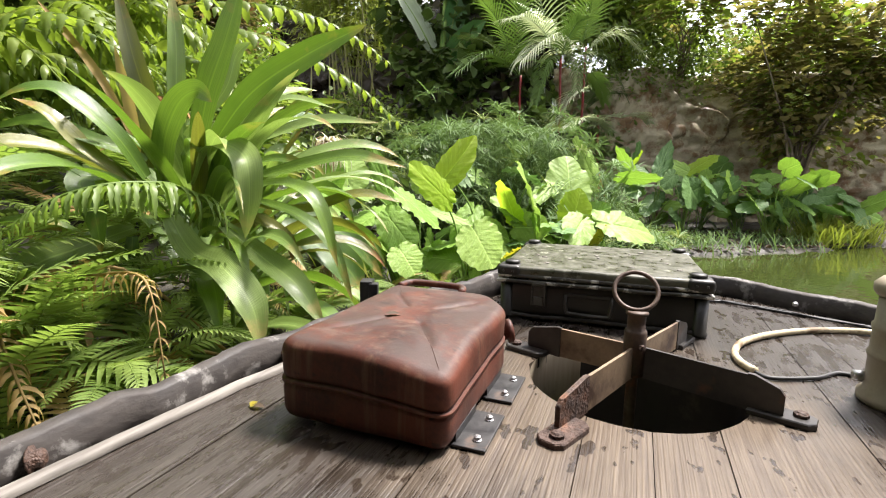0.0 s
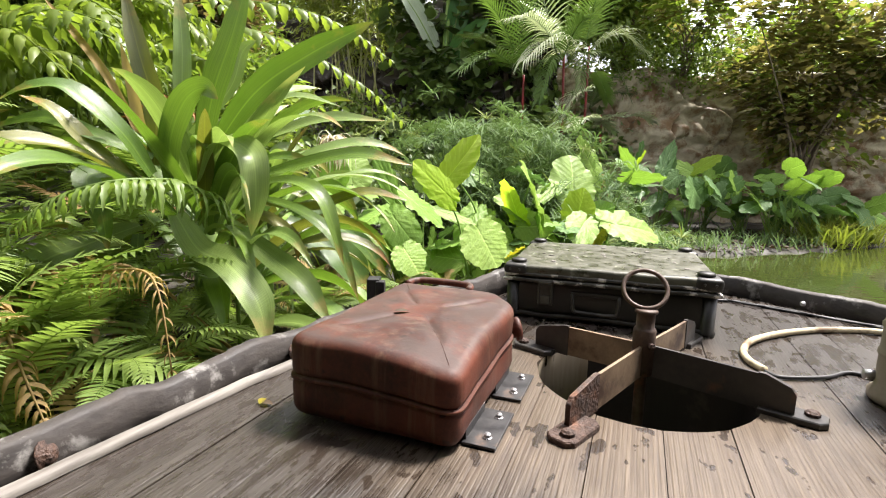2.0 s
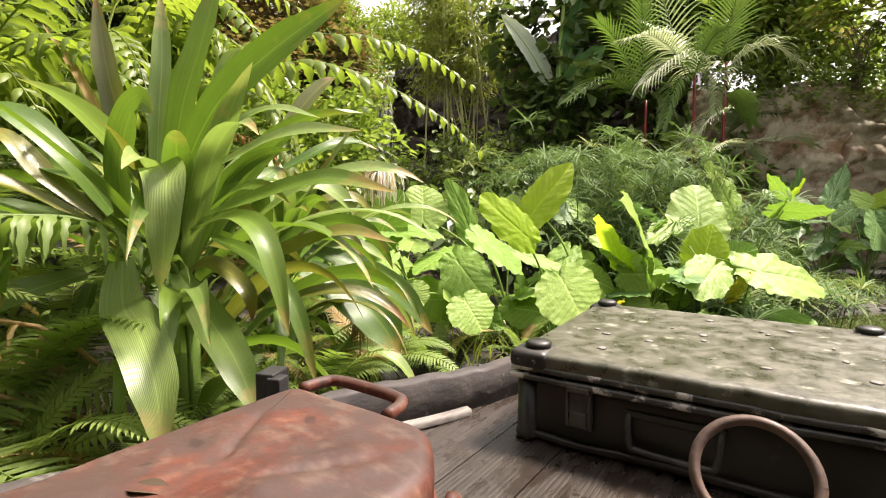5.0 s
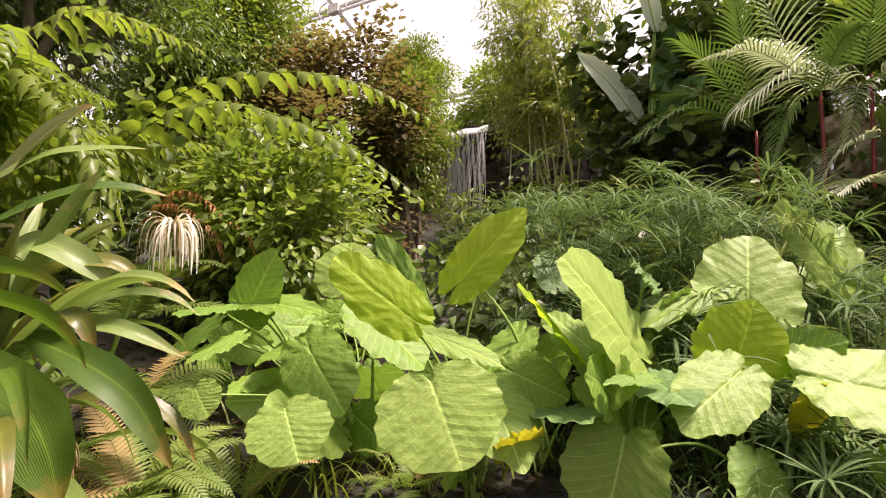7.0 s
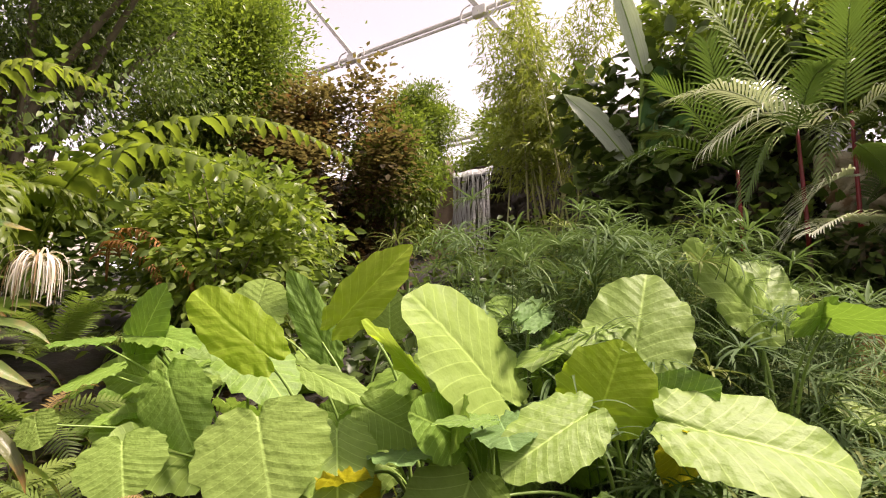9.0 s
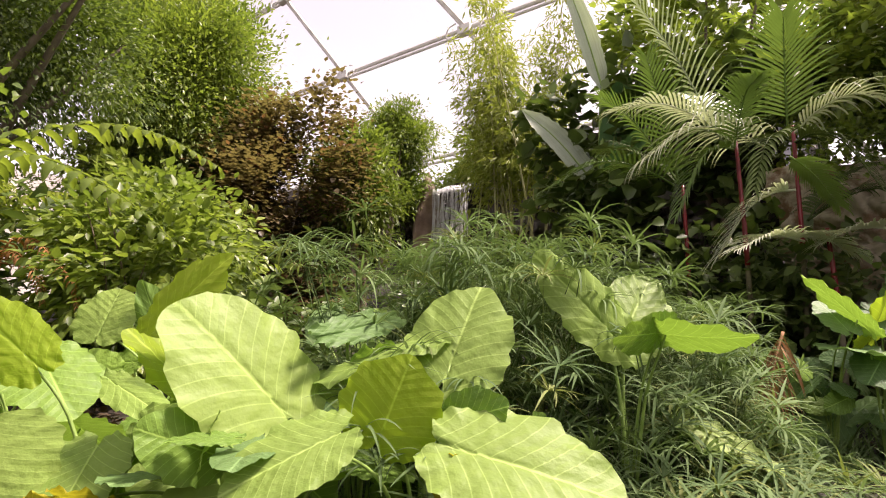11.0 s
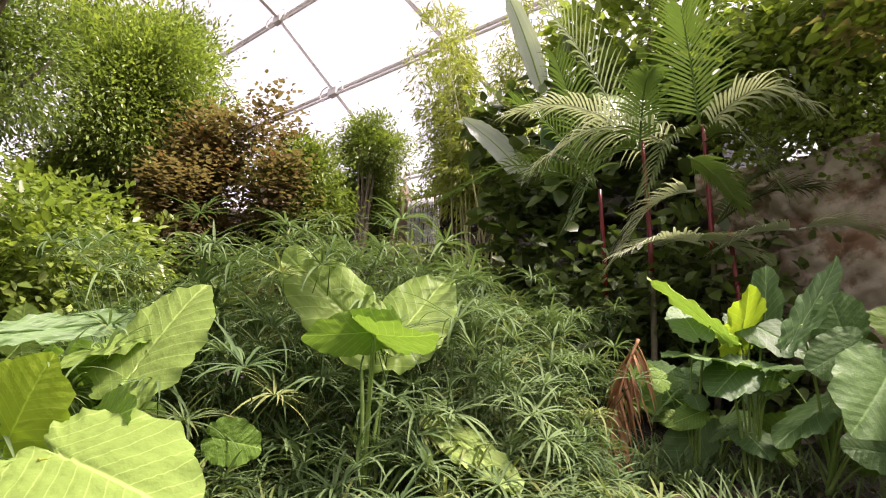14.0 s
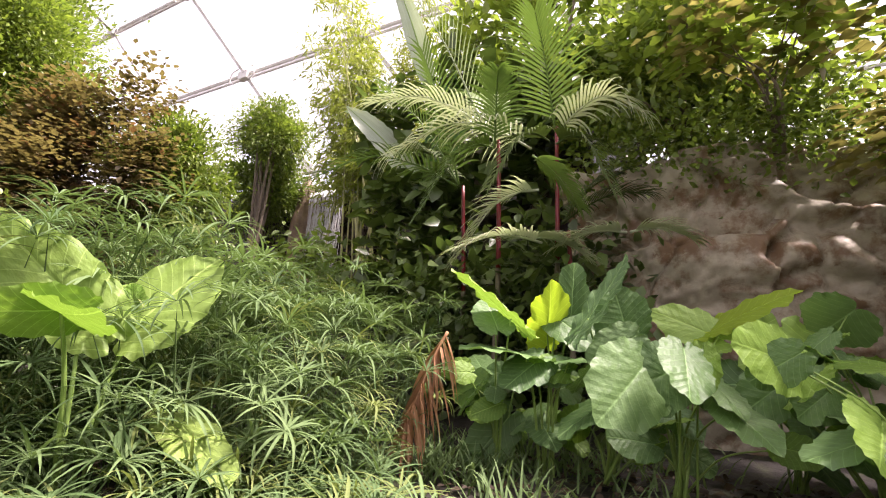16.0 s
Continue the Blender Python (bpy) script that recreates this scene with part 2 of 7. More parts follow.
RUST = surface("rusty_iron", (0.075, 0.036, 0.02), (0.02, 0.012, 0.009), 40.0, (0.55, 0.9), 0.0, stain=(0.13, 0.055, 0.026), stain_at=(0.54, 0.66), bump=1.0, depth=0.012, fine=150.0)
POST_RUST = surface("brown_rusted_post", (0.10, 0.058, 0.035), (0.04, 0.024, 0.016), 18.0, (0.45, 0.8), 0.05, stain=(0.20, 0.075, 0.035), stain_at=(0.56, 0.68), bump=0.6, depth=0.003, fine=140.0)
WELL = surface("streaked_hatch_well", (0.24, 0.19, 0.125), (0.40, 0.35, 0.27), 7.0, (0.35, 0.6), stain=(0.05, 0.034, 0.022), stain_at=(0.52, 0.64), bump=0.3, stretch=(1, 1, 0.12))
BLADE = surface("worn_steel_blade", (0.27, 0.195, 0.12), (0.15, 0.10, 0.062), 9.0, (0.4, 0.65), 0.2, stain=(0.055, 0.03, 0.018), stain_at=(0.54, 0.66), bump=0.4, fine=130.0)
BLACK_IRON_SHADE = surface("black_painted_iron_shade", (0.018, 0.017, 0.016), (0.045, 0.038, 0.032), 15.0, (0.3, 0.55), 0.1, stain=(0.10, 0.05, 0.03), stain_at=(0.62, 0.75), bump=0.3)
PLATE_GREY = surface("grey_steel_plate", (0.022, 0.022, 0.023), (0.05, 0.048, 0.047), 20.0, (0.35, 0.6), 0.4, stain=(0.14, 0.09, 0.06), stain_at=(0.58, 0.72), bump=0.4)
BOLT = surface("bright_bolt", (0.50, 0.50, 0.50), (0.35, 0.34, 0.33), 40.0, (0.25, 0.45), 0.8, bump=0.1)
CASE_OLIVE = surface("olive_drab_case_paint", (0.010, 0.010, 0.007), (0.024, 0.022, 0.016), 9.0, (0.32, 0.6), 0.0, stain=(0.055, 0.05, 0.038), stain_at=(0.60, 0.70), bump=0.4, fine=110.0)
CASE_WORN = surface("worn_case_bar", (0.05, 0.047, 0.038), (0.02, 0.019, 0.015), 30.0, (0.3, 0.5), 0.2, bump=0.3)
CASE_TOP = surface("mossy_case_lid", (0.035, 0.036, 0.020), (0.085, 0.083, 0.052), 26.0, (0.25, 0.6), stain=(0.26, 0.26, 0.20), stain_at=(0.60, 0.70), bump=0.6, fine=75.0)
CASE_EDGE = surface("worn_case_edge", (0.018, 0.017, 0.012), (0.07, 0.066, 0.05), 22.0, (0.3, 0.55), 0.1, stain=(0.46, 0.44, 0.38), stain_at=(0.54, 0.59), bump=0.5)
ROPE = surface("pale_wooden_strip", (0.075, 0.066, 0.055), (0.24, 0.22, 0.19), 22.0, (0.6, 0.85), bump=0.7, stretch=(1, 0.06, 1), fine=140.0)
GUNWALE = surface("weathered_grey_gunwale", (0.016, 0.013, 0.011), (0.055, 0.046, 0.039), 16.0, (0.6, 0.85), 0.0, stain=(0.19, 0.18, 0.165), stain_at=(0.57, 0.66), bump=1.0, depth=0.006, stretch=(1, 0.5, 1), fine=55.0)
HOLD_SHADE = surface("black_hold_shade", (0.006, 0.005, 0.005), (0.014, 0.012, 0.01), 5.0, (0.5, 0.8), bump=0.3)
HULL = surface("black_hull", (0.018, 0.018, 0.018), (0.04, 0.038, 0.034), 5.0, (0.4, 0.7), bump=0.3)
HOSE = surface("dirty_cream_hose", (0.52, 0.45, 0.29), (0.40, 0.33, 0.20), 18.0, (0.5, 0.75), stain=(0.16, 0.105, 0.055), stain_at=(0.5, 0.62), bump=0.3)
CREAM = surface("dirty_cream_enamel", (0.20, 0.165, 0.115), (0.28, 0.24, 0.175), 7.0, (0.4, 0.65), stain=(0.16, 0.12, 0.08), stain_at=(0.55, 0.7), bump=0.2)
RUBBER = surface("black_rubber", (0.012, 0.012, 0.012), (0.025, 0.025, 0.025), 30.0, (0.45, 0.65), bump=0.2)
POLE = surface("black_pole_paint", (0.010, 0.010, 0.011), (0.020, 0.020, 0.021), 10.0, (0.3, 0.45), bump=0.15)
SHADE = surface("dark_brown_lampshade", (0.045, 0.03, 0.024), (0.07, 0.048, 0.038), 9.0, (0.4, 0.6), 0.2, bump=0.2)
SHADED_WELL = surface("shaded_hold", (0.008, 0.006, 0.005), (0.022, 0.016, 0.012), 6.0, (0.5, 0.8), stain=(0.07, 0.055, 0.04), stain_at=(0.6, 0.75), bump=0.3, stretch=(1, 1, 0.2))


def plank_material():
    """Grey-brown deck wood grained along its length: paler where feet wear it round the hatch, dark and shining where wet."""
    mat, t, p = nodes_of("damp_grey_deck_wood")
    coord = t.nodes.new("ShaderNodeTexCoord").outputs["Object"]
    grain = noise_of(t, 10.0, 4.0, coord, 0.75, (15, 0.25, 3))
    fine = noise_of(t, 20.0, 3.0, coord, 0.7, (15, 0.4, 3))
    cloud = noise_of(t, 3.1, 6.0, coord, 0.62)
    off = t.nodes.new("ShaderNodeVectorMath")
    off.operation = "DISTANCE"
    off.inputs[1].default_value = (0.68, 0.18, 0)
    t.links.new(coord, off.inputs[0])
    worn = ramp(t, math_node(t, "ADD", off.outputs["Value"], math_node(t, "MULTIPLY", math_node(t, "SUBTRACT", cloud, 0.5), 0.7)), 0.62, 0.28)
    drop = ramp(t, noise_of(t, 15.0, 3.0, coord, 0.5, (1.5, 0.7, 1)), 0.60, 0.63)
    streak = ramp(t, noise_of(t, 9.0, 6.0, coord, 0.7, (3.5, 0.8, 1)), 0.44, 0.58)
    soak = ramp(t, noise_of(t, 3.0, 6.0, coord, 0.65), 0.42, 0.54)
    wet = math_node(t, "MAXIMUM", math_node(t, "MULTIPLY", math_node(t, "MULTIPLY", soak, streak), math_node(t, "SUBTRACT", 1.0, math_node(t, "MULTIPLY", worn, 0.75))), drop)
    rnd = t.nodes.new("ShaderNodeObjectInfo").outputs["Random"]
    f = math_node(t, "ADD", math_node(t, "MULTIPLY", grain, 0.6), math_node(t, "MULTIPLY", fine, 0.45))
    aged = mix_col(t, ramp(t, f, 0.36, 0.72), (0.013, 0.010, 0.008), (0.062, 0.053, 0.043))
    bare = mix_col(t, ramp(t, f, 0.34, 0.70), (0.052, 0.036, 0.024), (0.150, 0.116, 0.080))
    col = mix_col(t, worn, aged, bare)
    col = mix_col(t, math_node(t, "MULTIPLY", rnd, 0.3), col, (0.062, 0.049, 0.038))
    sx = t.nodes.new("ShaderNodeSeparateXYZ")
    t.links.new(coord, sx.inputs[0])
    groove = ramp(t, math_node(t, "SINE", math_node(t, "MULTIPLY", sx.outputs[0], 720.0)), 0.15, 0.9)
    col = mix_col(t, math_node(t, "MULTIPLY", groove, 0.13), col, (0.012, 0.009, 0.007))
    col = mix_col(t, math_node(t, "MULTIPLY", wet, 0.78), col, (0.022, 0.016, 0.012))
    t.links.new(col, p.inputs["Base Color"])
    r = math_node(t, "SUBTRACT", math_node(t, "ADD", 0.22, math_node(t, "MULTIPLY", cloud, 0.26)), math_node(t, "MULTIPLY", wet, 0.20))
    t.links.new(r, p.inputs["Roughness"])
    bump_of(t, p, math_node(t, "SUBTRACT", math_node(t, "ADD", f, math_node(t, "MULTIPLY", wet, 0.12)), math_node(t, "MULTIPLY", groove, 0.22)), 0.45, 0.004)
    return mat


def can_material():
    """Red can paint, worn to brown, with grey grime lying on the upper side and runs down the flanks."""
    mat, t, p = nodes_of("faded_red_can_paint")
    coord = t.nodes.new("ShaderNodeTexCoord").outputs["Object"]
    big = noise_of(t, 6.0, 6.0, coord, 0.65)
    fine = noise_of(t, 110.0, 4.0, coord, 0.65)
    runs = ramp(t, noise_of(t, 11.0, 5.0, coord, 0.6, (4, 4, 0.35)), 0.52, 0.70)
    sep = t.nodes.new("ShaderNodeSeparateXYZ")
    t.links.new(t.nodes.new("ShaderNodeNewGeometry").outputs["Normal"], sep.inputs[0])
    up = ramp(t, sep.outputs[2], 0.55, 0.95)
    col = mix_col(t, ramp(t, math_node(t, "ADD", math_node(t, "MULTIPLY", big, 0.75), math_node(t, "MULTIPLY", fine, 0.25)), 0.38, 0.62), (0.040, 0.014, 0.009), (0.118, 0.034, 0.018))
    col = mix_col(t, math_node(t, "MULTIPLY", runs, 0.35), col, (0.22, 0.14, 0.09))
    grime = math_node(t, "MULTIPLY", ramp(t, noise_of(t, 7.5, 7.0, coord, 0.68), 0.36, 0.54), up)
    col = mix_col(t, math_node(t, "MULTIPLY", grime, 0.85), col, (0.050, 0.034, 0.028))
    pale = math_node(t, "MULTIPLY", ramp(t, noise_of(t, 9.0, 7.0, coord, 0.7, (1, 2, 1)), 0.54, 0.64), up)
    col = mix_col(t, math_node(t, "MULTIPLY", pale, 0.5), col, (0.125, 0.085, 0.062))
    spot = ramp(t, noise_of(t, 26.0, 3.0, coord, 0.5), 0.66, 0.70)
    col = mix_col(t, math_node(t, "MULTIPLY", spot, 0.7), col, (0.028, 0.016, 0.012))
    t.links.new(col, p.inputs["Base Color"])
    t.links.new(math_node(t, "ADD", 0.40, math_node(t, "MULTIPLY", big, 0.36)), p.inputs["Roughness"])
    p.inputs["Specular IOR Level"].default_value = 0.3
    bump_of(t, p, math_node(t, "ADD", math_node(t, "MULTIPLY", fine, 0.5), big), 0.35, 0.003)
    return mat


CAN_RED = can_material()
PLANK = plank_material()


def water_material():
    mat, t, p = nodes_of("green_pond_water")
    p.inputs["Base Color"].default_value = (0.035, 0.045, 0.012, 1)
    p.inputs["Roughness"].default_value = 0.04
    p.inputs["IOR"].default_value = 1.33
    p.inputs["Specular IOR Level"].default_value = 0.6
    bump_of(t, p, noise_of(t, 5.0, 2.0), 0.12, 0.02)
    return mat


def falling_water():
    mat, t, p = nodes_of("falling_water")
    p.inputs["Base Color"].default_value = (0.66, 0.66, 0.64, 1)
    p.inputs["Roughness"].default_value = 0.2
    p.inputs["Transmission Weight"].default_value = 0.15
    return mat


def glass_material(name, tint=0.93):
    mat, t, p = nodes_of(name)
    tr = put(t, "ShaderNodeBsdfTransparent", Color=(tint, tint, tint, 1))
    gl = put(t, "ShaderNodeBsdfGlossy", Roughness=0.08)
    fr = put(t, "ShaderNodeFresnel", IOR=1.2)
    mx = t.nodes.new("ShaderNodeMixShader")
    t.links.new(fr.outputs[0], mx.inputs[0])
    t.links.new(tr.outputs[0], mx.inputs[1])
    t.links.new(gl.outputs[0], mx.inputs[2])
    t.links.new(mx.outputs[0], t.nodes["Material Output"].inputs[0])
    return mat


WATER, FALL, GLASS = water_material(), falling_water(), glass_material("roof_glass", 0.96)
TUBE_GLASS = glass_material("clear_plastic_tube", 0.55)


# ---- mesh tools ----
class Geo:
    """Gathers vertices, faces and leaf coordinates; mesh() makes one mesh of them."""

    def __init__(self):
        self.v, self.f, self.uv, self.n = [], [], [], 0

    def add(self, verts, faces, uv=None):
        verts = np.asarray(verts, float)
        self.v.append(verts)
        self.uv.append(np.zeros((len(verts), 2)) if uv is None else np.asarray(uv, float))
        self.f.extend([tuple(i + self.n for i in face) for face in faces])
        self.n += len(verts)

    def mesh(self, name, mat, smooth=True):
        me = bpy.data.meshes.new(name)
        v = np.concatenate(self.v)
        me.from_pydata(v.tolist(), [], self.f)
        uv = np.concatenate(self.uv)
        idx = np.zeros(len(me.loops), int)
        me.loops.foreach_get("vertex_index", idx)
        layer = me.uv_layers.new(name="UVMap")
        layer.data.foreach_set("uv", uv[idx].ravel())
        me.materials.append(mat)
        if smooth:
            me.polygons.foreach_set("use_smooth", [True] * len(me.polygons))
        me.update()
        return me


def bm_mesh(name, bm, mat, smooth=False):
    me = bpy.data.meshes.new(name)
    bmesh.ops.recalc_face_normals(bm, faces=bm.faces)
    bm.to_mesh(me)
    bm.free()
    me.materials.append(mat)
    if smooth:
        me.polygons.foreach_set("use_smooth", [True] * len(me.polygons))
    return me


def thing(name, label, category, group="", m=None, kind=""):
    ob = new(name)
    ob.empty_display_size = 0.1
    if m is not None:
        ob.matrix_basis = m
    return tagged(ob, label, category, group, kind)


def part(name, me, parent, label="", m=None, mat=None):
    ob = new(name, me)
    ob.parent = parent
    if m is not None:
        ob.matrix_basis = m
    if mat is not None:
        ob.material_slots[0].link = "OBJECT"
        ob.material_slots[0].material = mat
    return tagged(ob, label)


def single(name, me, label, category, group="", m=None, kind=""):
    ob = new(name, me)
    if m is not None:
        ob.matrix_basis = m
    return tagged(ob, label, category, group, kind)


def unit(v):
    v = np.asarray(v, float)
    return v / (np.linalg.norm(v) + 1e-9)


def smooth_path(points, n):
    """A smooth line through the points."""
    p = np.asarray(points, float)
    q = np.vstack([2 * p[0] - p[1], p, 2 * p[-1] - p[-2]])
    out = []
    for s in np.linspace(0, len(p) - 1, n):
        i = min(int(s), len(p) - 2)
        u = s - i
        a, b, c, d = q[i:i + 4]
        out.append(0.5 * (2 * b + (c - a) * u + (2 * a - 5 * b + 4 * c - d) * u * u + (3 * b - a - 3 * c + d) * u ** 3))
    return np.array(out)


def tube(geo, points, radii, sides=8, caps=True):
    p = np.asarray(points, float)
    r = np.broadcast_to(radii, len(p))
    tan = np.gradient(p, axis=0)
    ref = np.array([0.0, 0, 1]) if abs(unit(tan[0])[2]) < 0.9 else np.array([1.0, 0, 0])
    rings, a = [], np.linspace(0, 2 * np.pi, sides, endpoint=False)
    side = unit(np.cross(unit(tan[0]), ref))
    for c, t, rad in zip(p, tan, r):
        t = unit(t)
        side = unit(side - t * side.dot(t))
        up = np.cross(t, side)
        rings.append(c + rad * (np.cos(a)[:, None] * side + np.sin(a)[:, None] * up))
    n = len(p)
    faces = [(i * sides + j, i * sides + (j + 1) % sides, (i + 1) * sides + (j + 1) % sides, (i + 1) * sides + j) for i in range(n - 1) for j in range(sides)]
    if caps:
        faces += [tuple(range(sides))[::-1], tuple((n - 1) * sides + j for j in range(sides))]
    uv = np.repeat(np.linspace(0, 1, n), sides)
    geo.add(np.concatenate(rings), faces, np.stack([uv * 0, uv], 1))


def ribbon(geo, centre, side, width, up, fold=0.15, wave=0.0, seed=0.0):
    """A leaf blade of five points across, folded along its middle."""
    c, s, u = (np.asarray(a, float) for a in (centre, side, up))
    w = np.asarray(width, float)[:, None]
    n = len(c)
    rows = []
    run = np.linspace(0, 1, n)[:, None]
    for k in (-1, -0.5, 0, 0.5, 1):
        rip = wave * np.sin(run * 17 + seed + k * 1.7) * abs(k)
        rows.append(c + s * w * k + u * (w * (fold * abs(k) ** 1.5 + rip)))
    v = np.stack(rows, 1).reshape(-1, 3)
    faces = [(i * 5 + j, i * 5 + j + 1, i * 5 + j + 6, i * 5 + j + 5) for i in range(n - 1) for j in range(4)]
    uv = np.stack([np.tile([-1, -0.5, 0, 0.5, 1], n), np.repeat(run.ravel(), 5)], 1)
    geo.add(v, faces, uv)


def arc(start, heading, length, sag, n, curl=1.0):
    """A leaf's middle line: starts along heading and bends down under its weight."""
    p, d = np.asarray(start, float), unit(heading)
    out, step = [p], length / (n - 1)
    for i in range(n - 1):
        d = unit(d + np.array([0, 0, -1.0]) * sag / (n - 1) * (0.3 + 1.7 * (i / n) ** curl))
        p = p + d * step
        out.append(p)
    return np.array(out)


def frame_along(c):
    t = np.gradient(c, axis=0)
    t /= np.linalg.norm(t, axis=1)[:, None] + 1e-9
    side = np.cross(t, [0, 0, 1.0])
    bad = np.linalg.norm(side, axis=1) < 0.08
    side[bad] = side[~bad].mean(0) if (~bad).any() else [1, 0, 0]
    side /= np.linalg.norm(side, axis=1)[:, None]
    for i in range(1, len(side)):
        if side[i].dot(side[i - 1]) < 0:
            side[i] *= -1
    return t, side, np.cross(side, t)


def box_bm(bm, size, m, bevel=0.0, seg=2):
    made = bmesh.ops.create_cube(bm, size=1, matrix=m @ Matrix.Diagonal((*size, 1)))
    if bevel:
        edges = list({e for v in made["verts"] for e in v.link_edges})
        bmesh.ops.bevel(bm, geom=edges, offset=bevel, segments=seg, affect="EDGES", profile=0.5)


def lathe(profile, sides=32):
    """A round body from (radius, height) pairs."""
    geo = Geo()
    a = np.linspace(0, 2 * np.pi, sides, endpoint=False)
    rings = [np.stack([r * np.cos(a), r * np.sin(a), np.full(sides, z)], 1) for r, z in profile]
    n = len(profile)
    faces = [(i * sides + j, i * sides + (j + 1) % sides, (i + 1) * sides + (j + 1) % sides, (i + 1) * sides + j) for i in range(n - 1) for j in range(sides)]
    faces += [tuple(range(sides))[::-1], tuple((n - 1) * sides + j for j in range(sides))]
    geo.add(np.concatenate(rings), faces)
    return geo


rng = np.random.default_rng(7)


# ---- ground, water, roof ----
def shore(x, y):
    """Metres inland (minus: out on the water)."""
    left = np.interp(y, [-6, -2, 0, 2, 3.4, 5], [-1.7, -1.5, -1.3, -1.05, -0.85, -0.3]) - x
    far = y - np.interp(x, [-1, 0, 0.5, 1.3, 2, 2.4, 3, 4.15, 5.2, 6.7, 9, 14], [3.6, 4.35, 4.7, 5.0, 5.5, 6.6, 7.0, 7.15, 7.5, 8.3, 8.6, 8.6])
    right = x - (10.5 + 0.15 * y)
    near = -5.0 - y
    return np.maximum(np.maximum(left, far), np.maximum(right, near))


def ground_height(x, y):
    s = shore(x, y)
    steep = np.where((x > -0.5) & (y > 4), 0.25, 1.0)
    low = np.where(s < 0, np.maximum(s * 0.9, -0.5), 0.03 + steep * (0.22 * np.clip(s, 0, 1) + 0.10 * np.clip(s - 1, 0, 4)))
    hill = 0.32 * np.clip(y - 9.5, 0, 7) * (x < 3) + 0.12 * np.clip(-x - 3, 0, 6)
    return low + np.where(s > 0, hill, 0) * np.clip(s, 0, 1)


def build_ground():
    xs = np.concatenate([np.linspace(-400, -20, 8), np.arange(-18, 18.1, 0.3), np.linspace(20, 400, 8)])
    ys = np.concatenate([np.linspace(-400, -12, 8), np.arange(-10, 24.1, 0.3), np.linspace(26, 400, 8)])
    X, Y = np.meshgrid(xs, ys, indexing="ij")
    Z = ground_height(X, Y)
    bumps = np.array([noise.noise(Vector((x * 1.7, y * 1.7, 0))) for x, y in zip(X.ravel(), Y.ravel())]).reshape(X.shape)
    Z = Z + 0.07 * bumps * (shore(X, Y) > 0)
    v = np.stack([X, Y, Z], -1).reshape(-1, 3)
    ny = len(ys)
    faces = [(i * ny + j, (i + 1) * ny + j, (i + 1) * ny + j + 1, i * ny + j + 1) for i in range(len(xs) - 1) for j in range(ny - 1)]
    g = Geo()
    g.add(v, faces)
    single("ground", g.mesh("ground", SOIL), "dark wet garden soil rising from the pond", "ground", kind="structure")
    g = Geo()
    g.add([(-3, -6, 0), (14, -6, 0), (14, 10, 0), (-3, 10, 0)], [(0, 1, 2, 3)])
    single("water", g.mesh("water", WATER, False), "still green pond water with reflections", "water", kind="structure")


build_ground()


def plain_wall(name, a, b, z, mat, label, thick=0.4):
    bm = bmesh.new()
    a, b = Vector((*a, 0)), Vector((*b, 0))
    d = b - a
    box_bm(bm, (d.length, thick, z + 1), Matrix.Translation((a + b) / 2 + Vector((0, 0, z / 2 - 0.5))) @ pose(0, 0, 0, 0, 0, math.degrees(math.atan2(d.y, d.x))))
    single(name, bm_mesh(name, bm, mat), label, "wall", kind="structure")


# Unseen walls added round the garden to keep low sky light out.
plain_wall("wall_south", (-14, -2.6), (17, -2.6), 3.0, TIMBER, "plain dark timber wall, unseen, holding back south light")
plain_wall("wall_east", (17, -2.6), (17, 18), 6.0, PLASTER, "plain pale wall, unseen, blocking low sky light")
plain_wall("wall_west", (-14, -2.6), (-14, 9), 5.0, PLASTER, "plain pale wall, unseen, blocking low sky light")

NODE = np.array((-11.78, 16.3, 11.2))
ALONG, RISE = np.array((5.72, 0.10, 0.0)), np.array((-2.85, -1.1, 3.87))


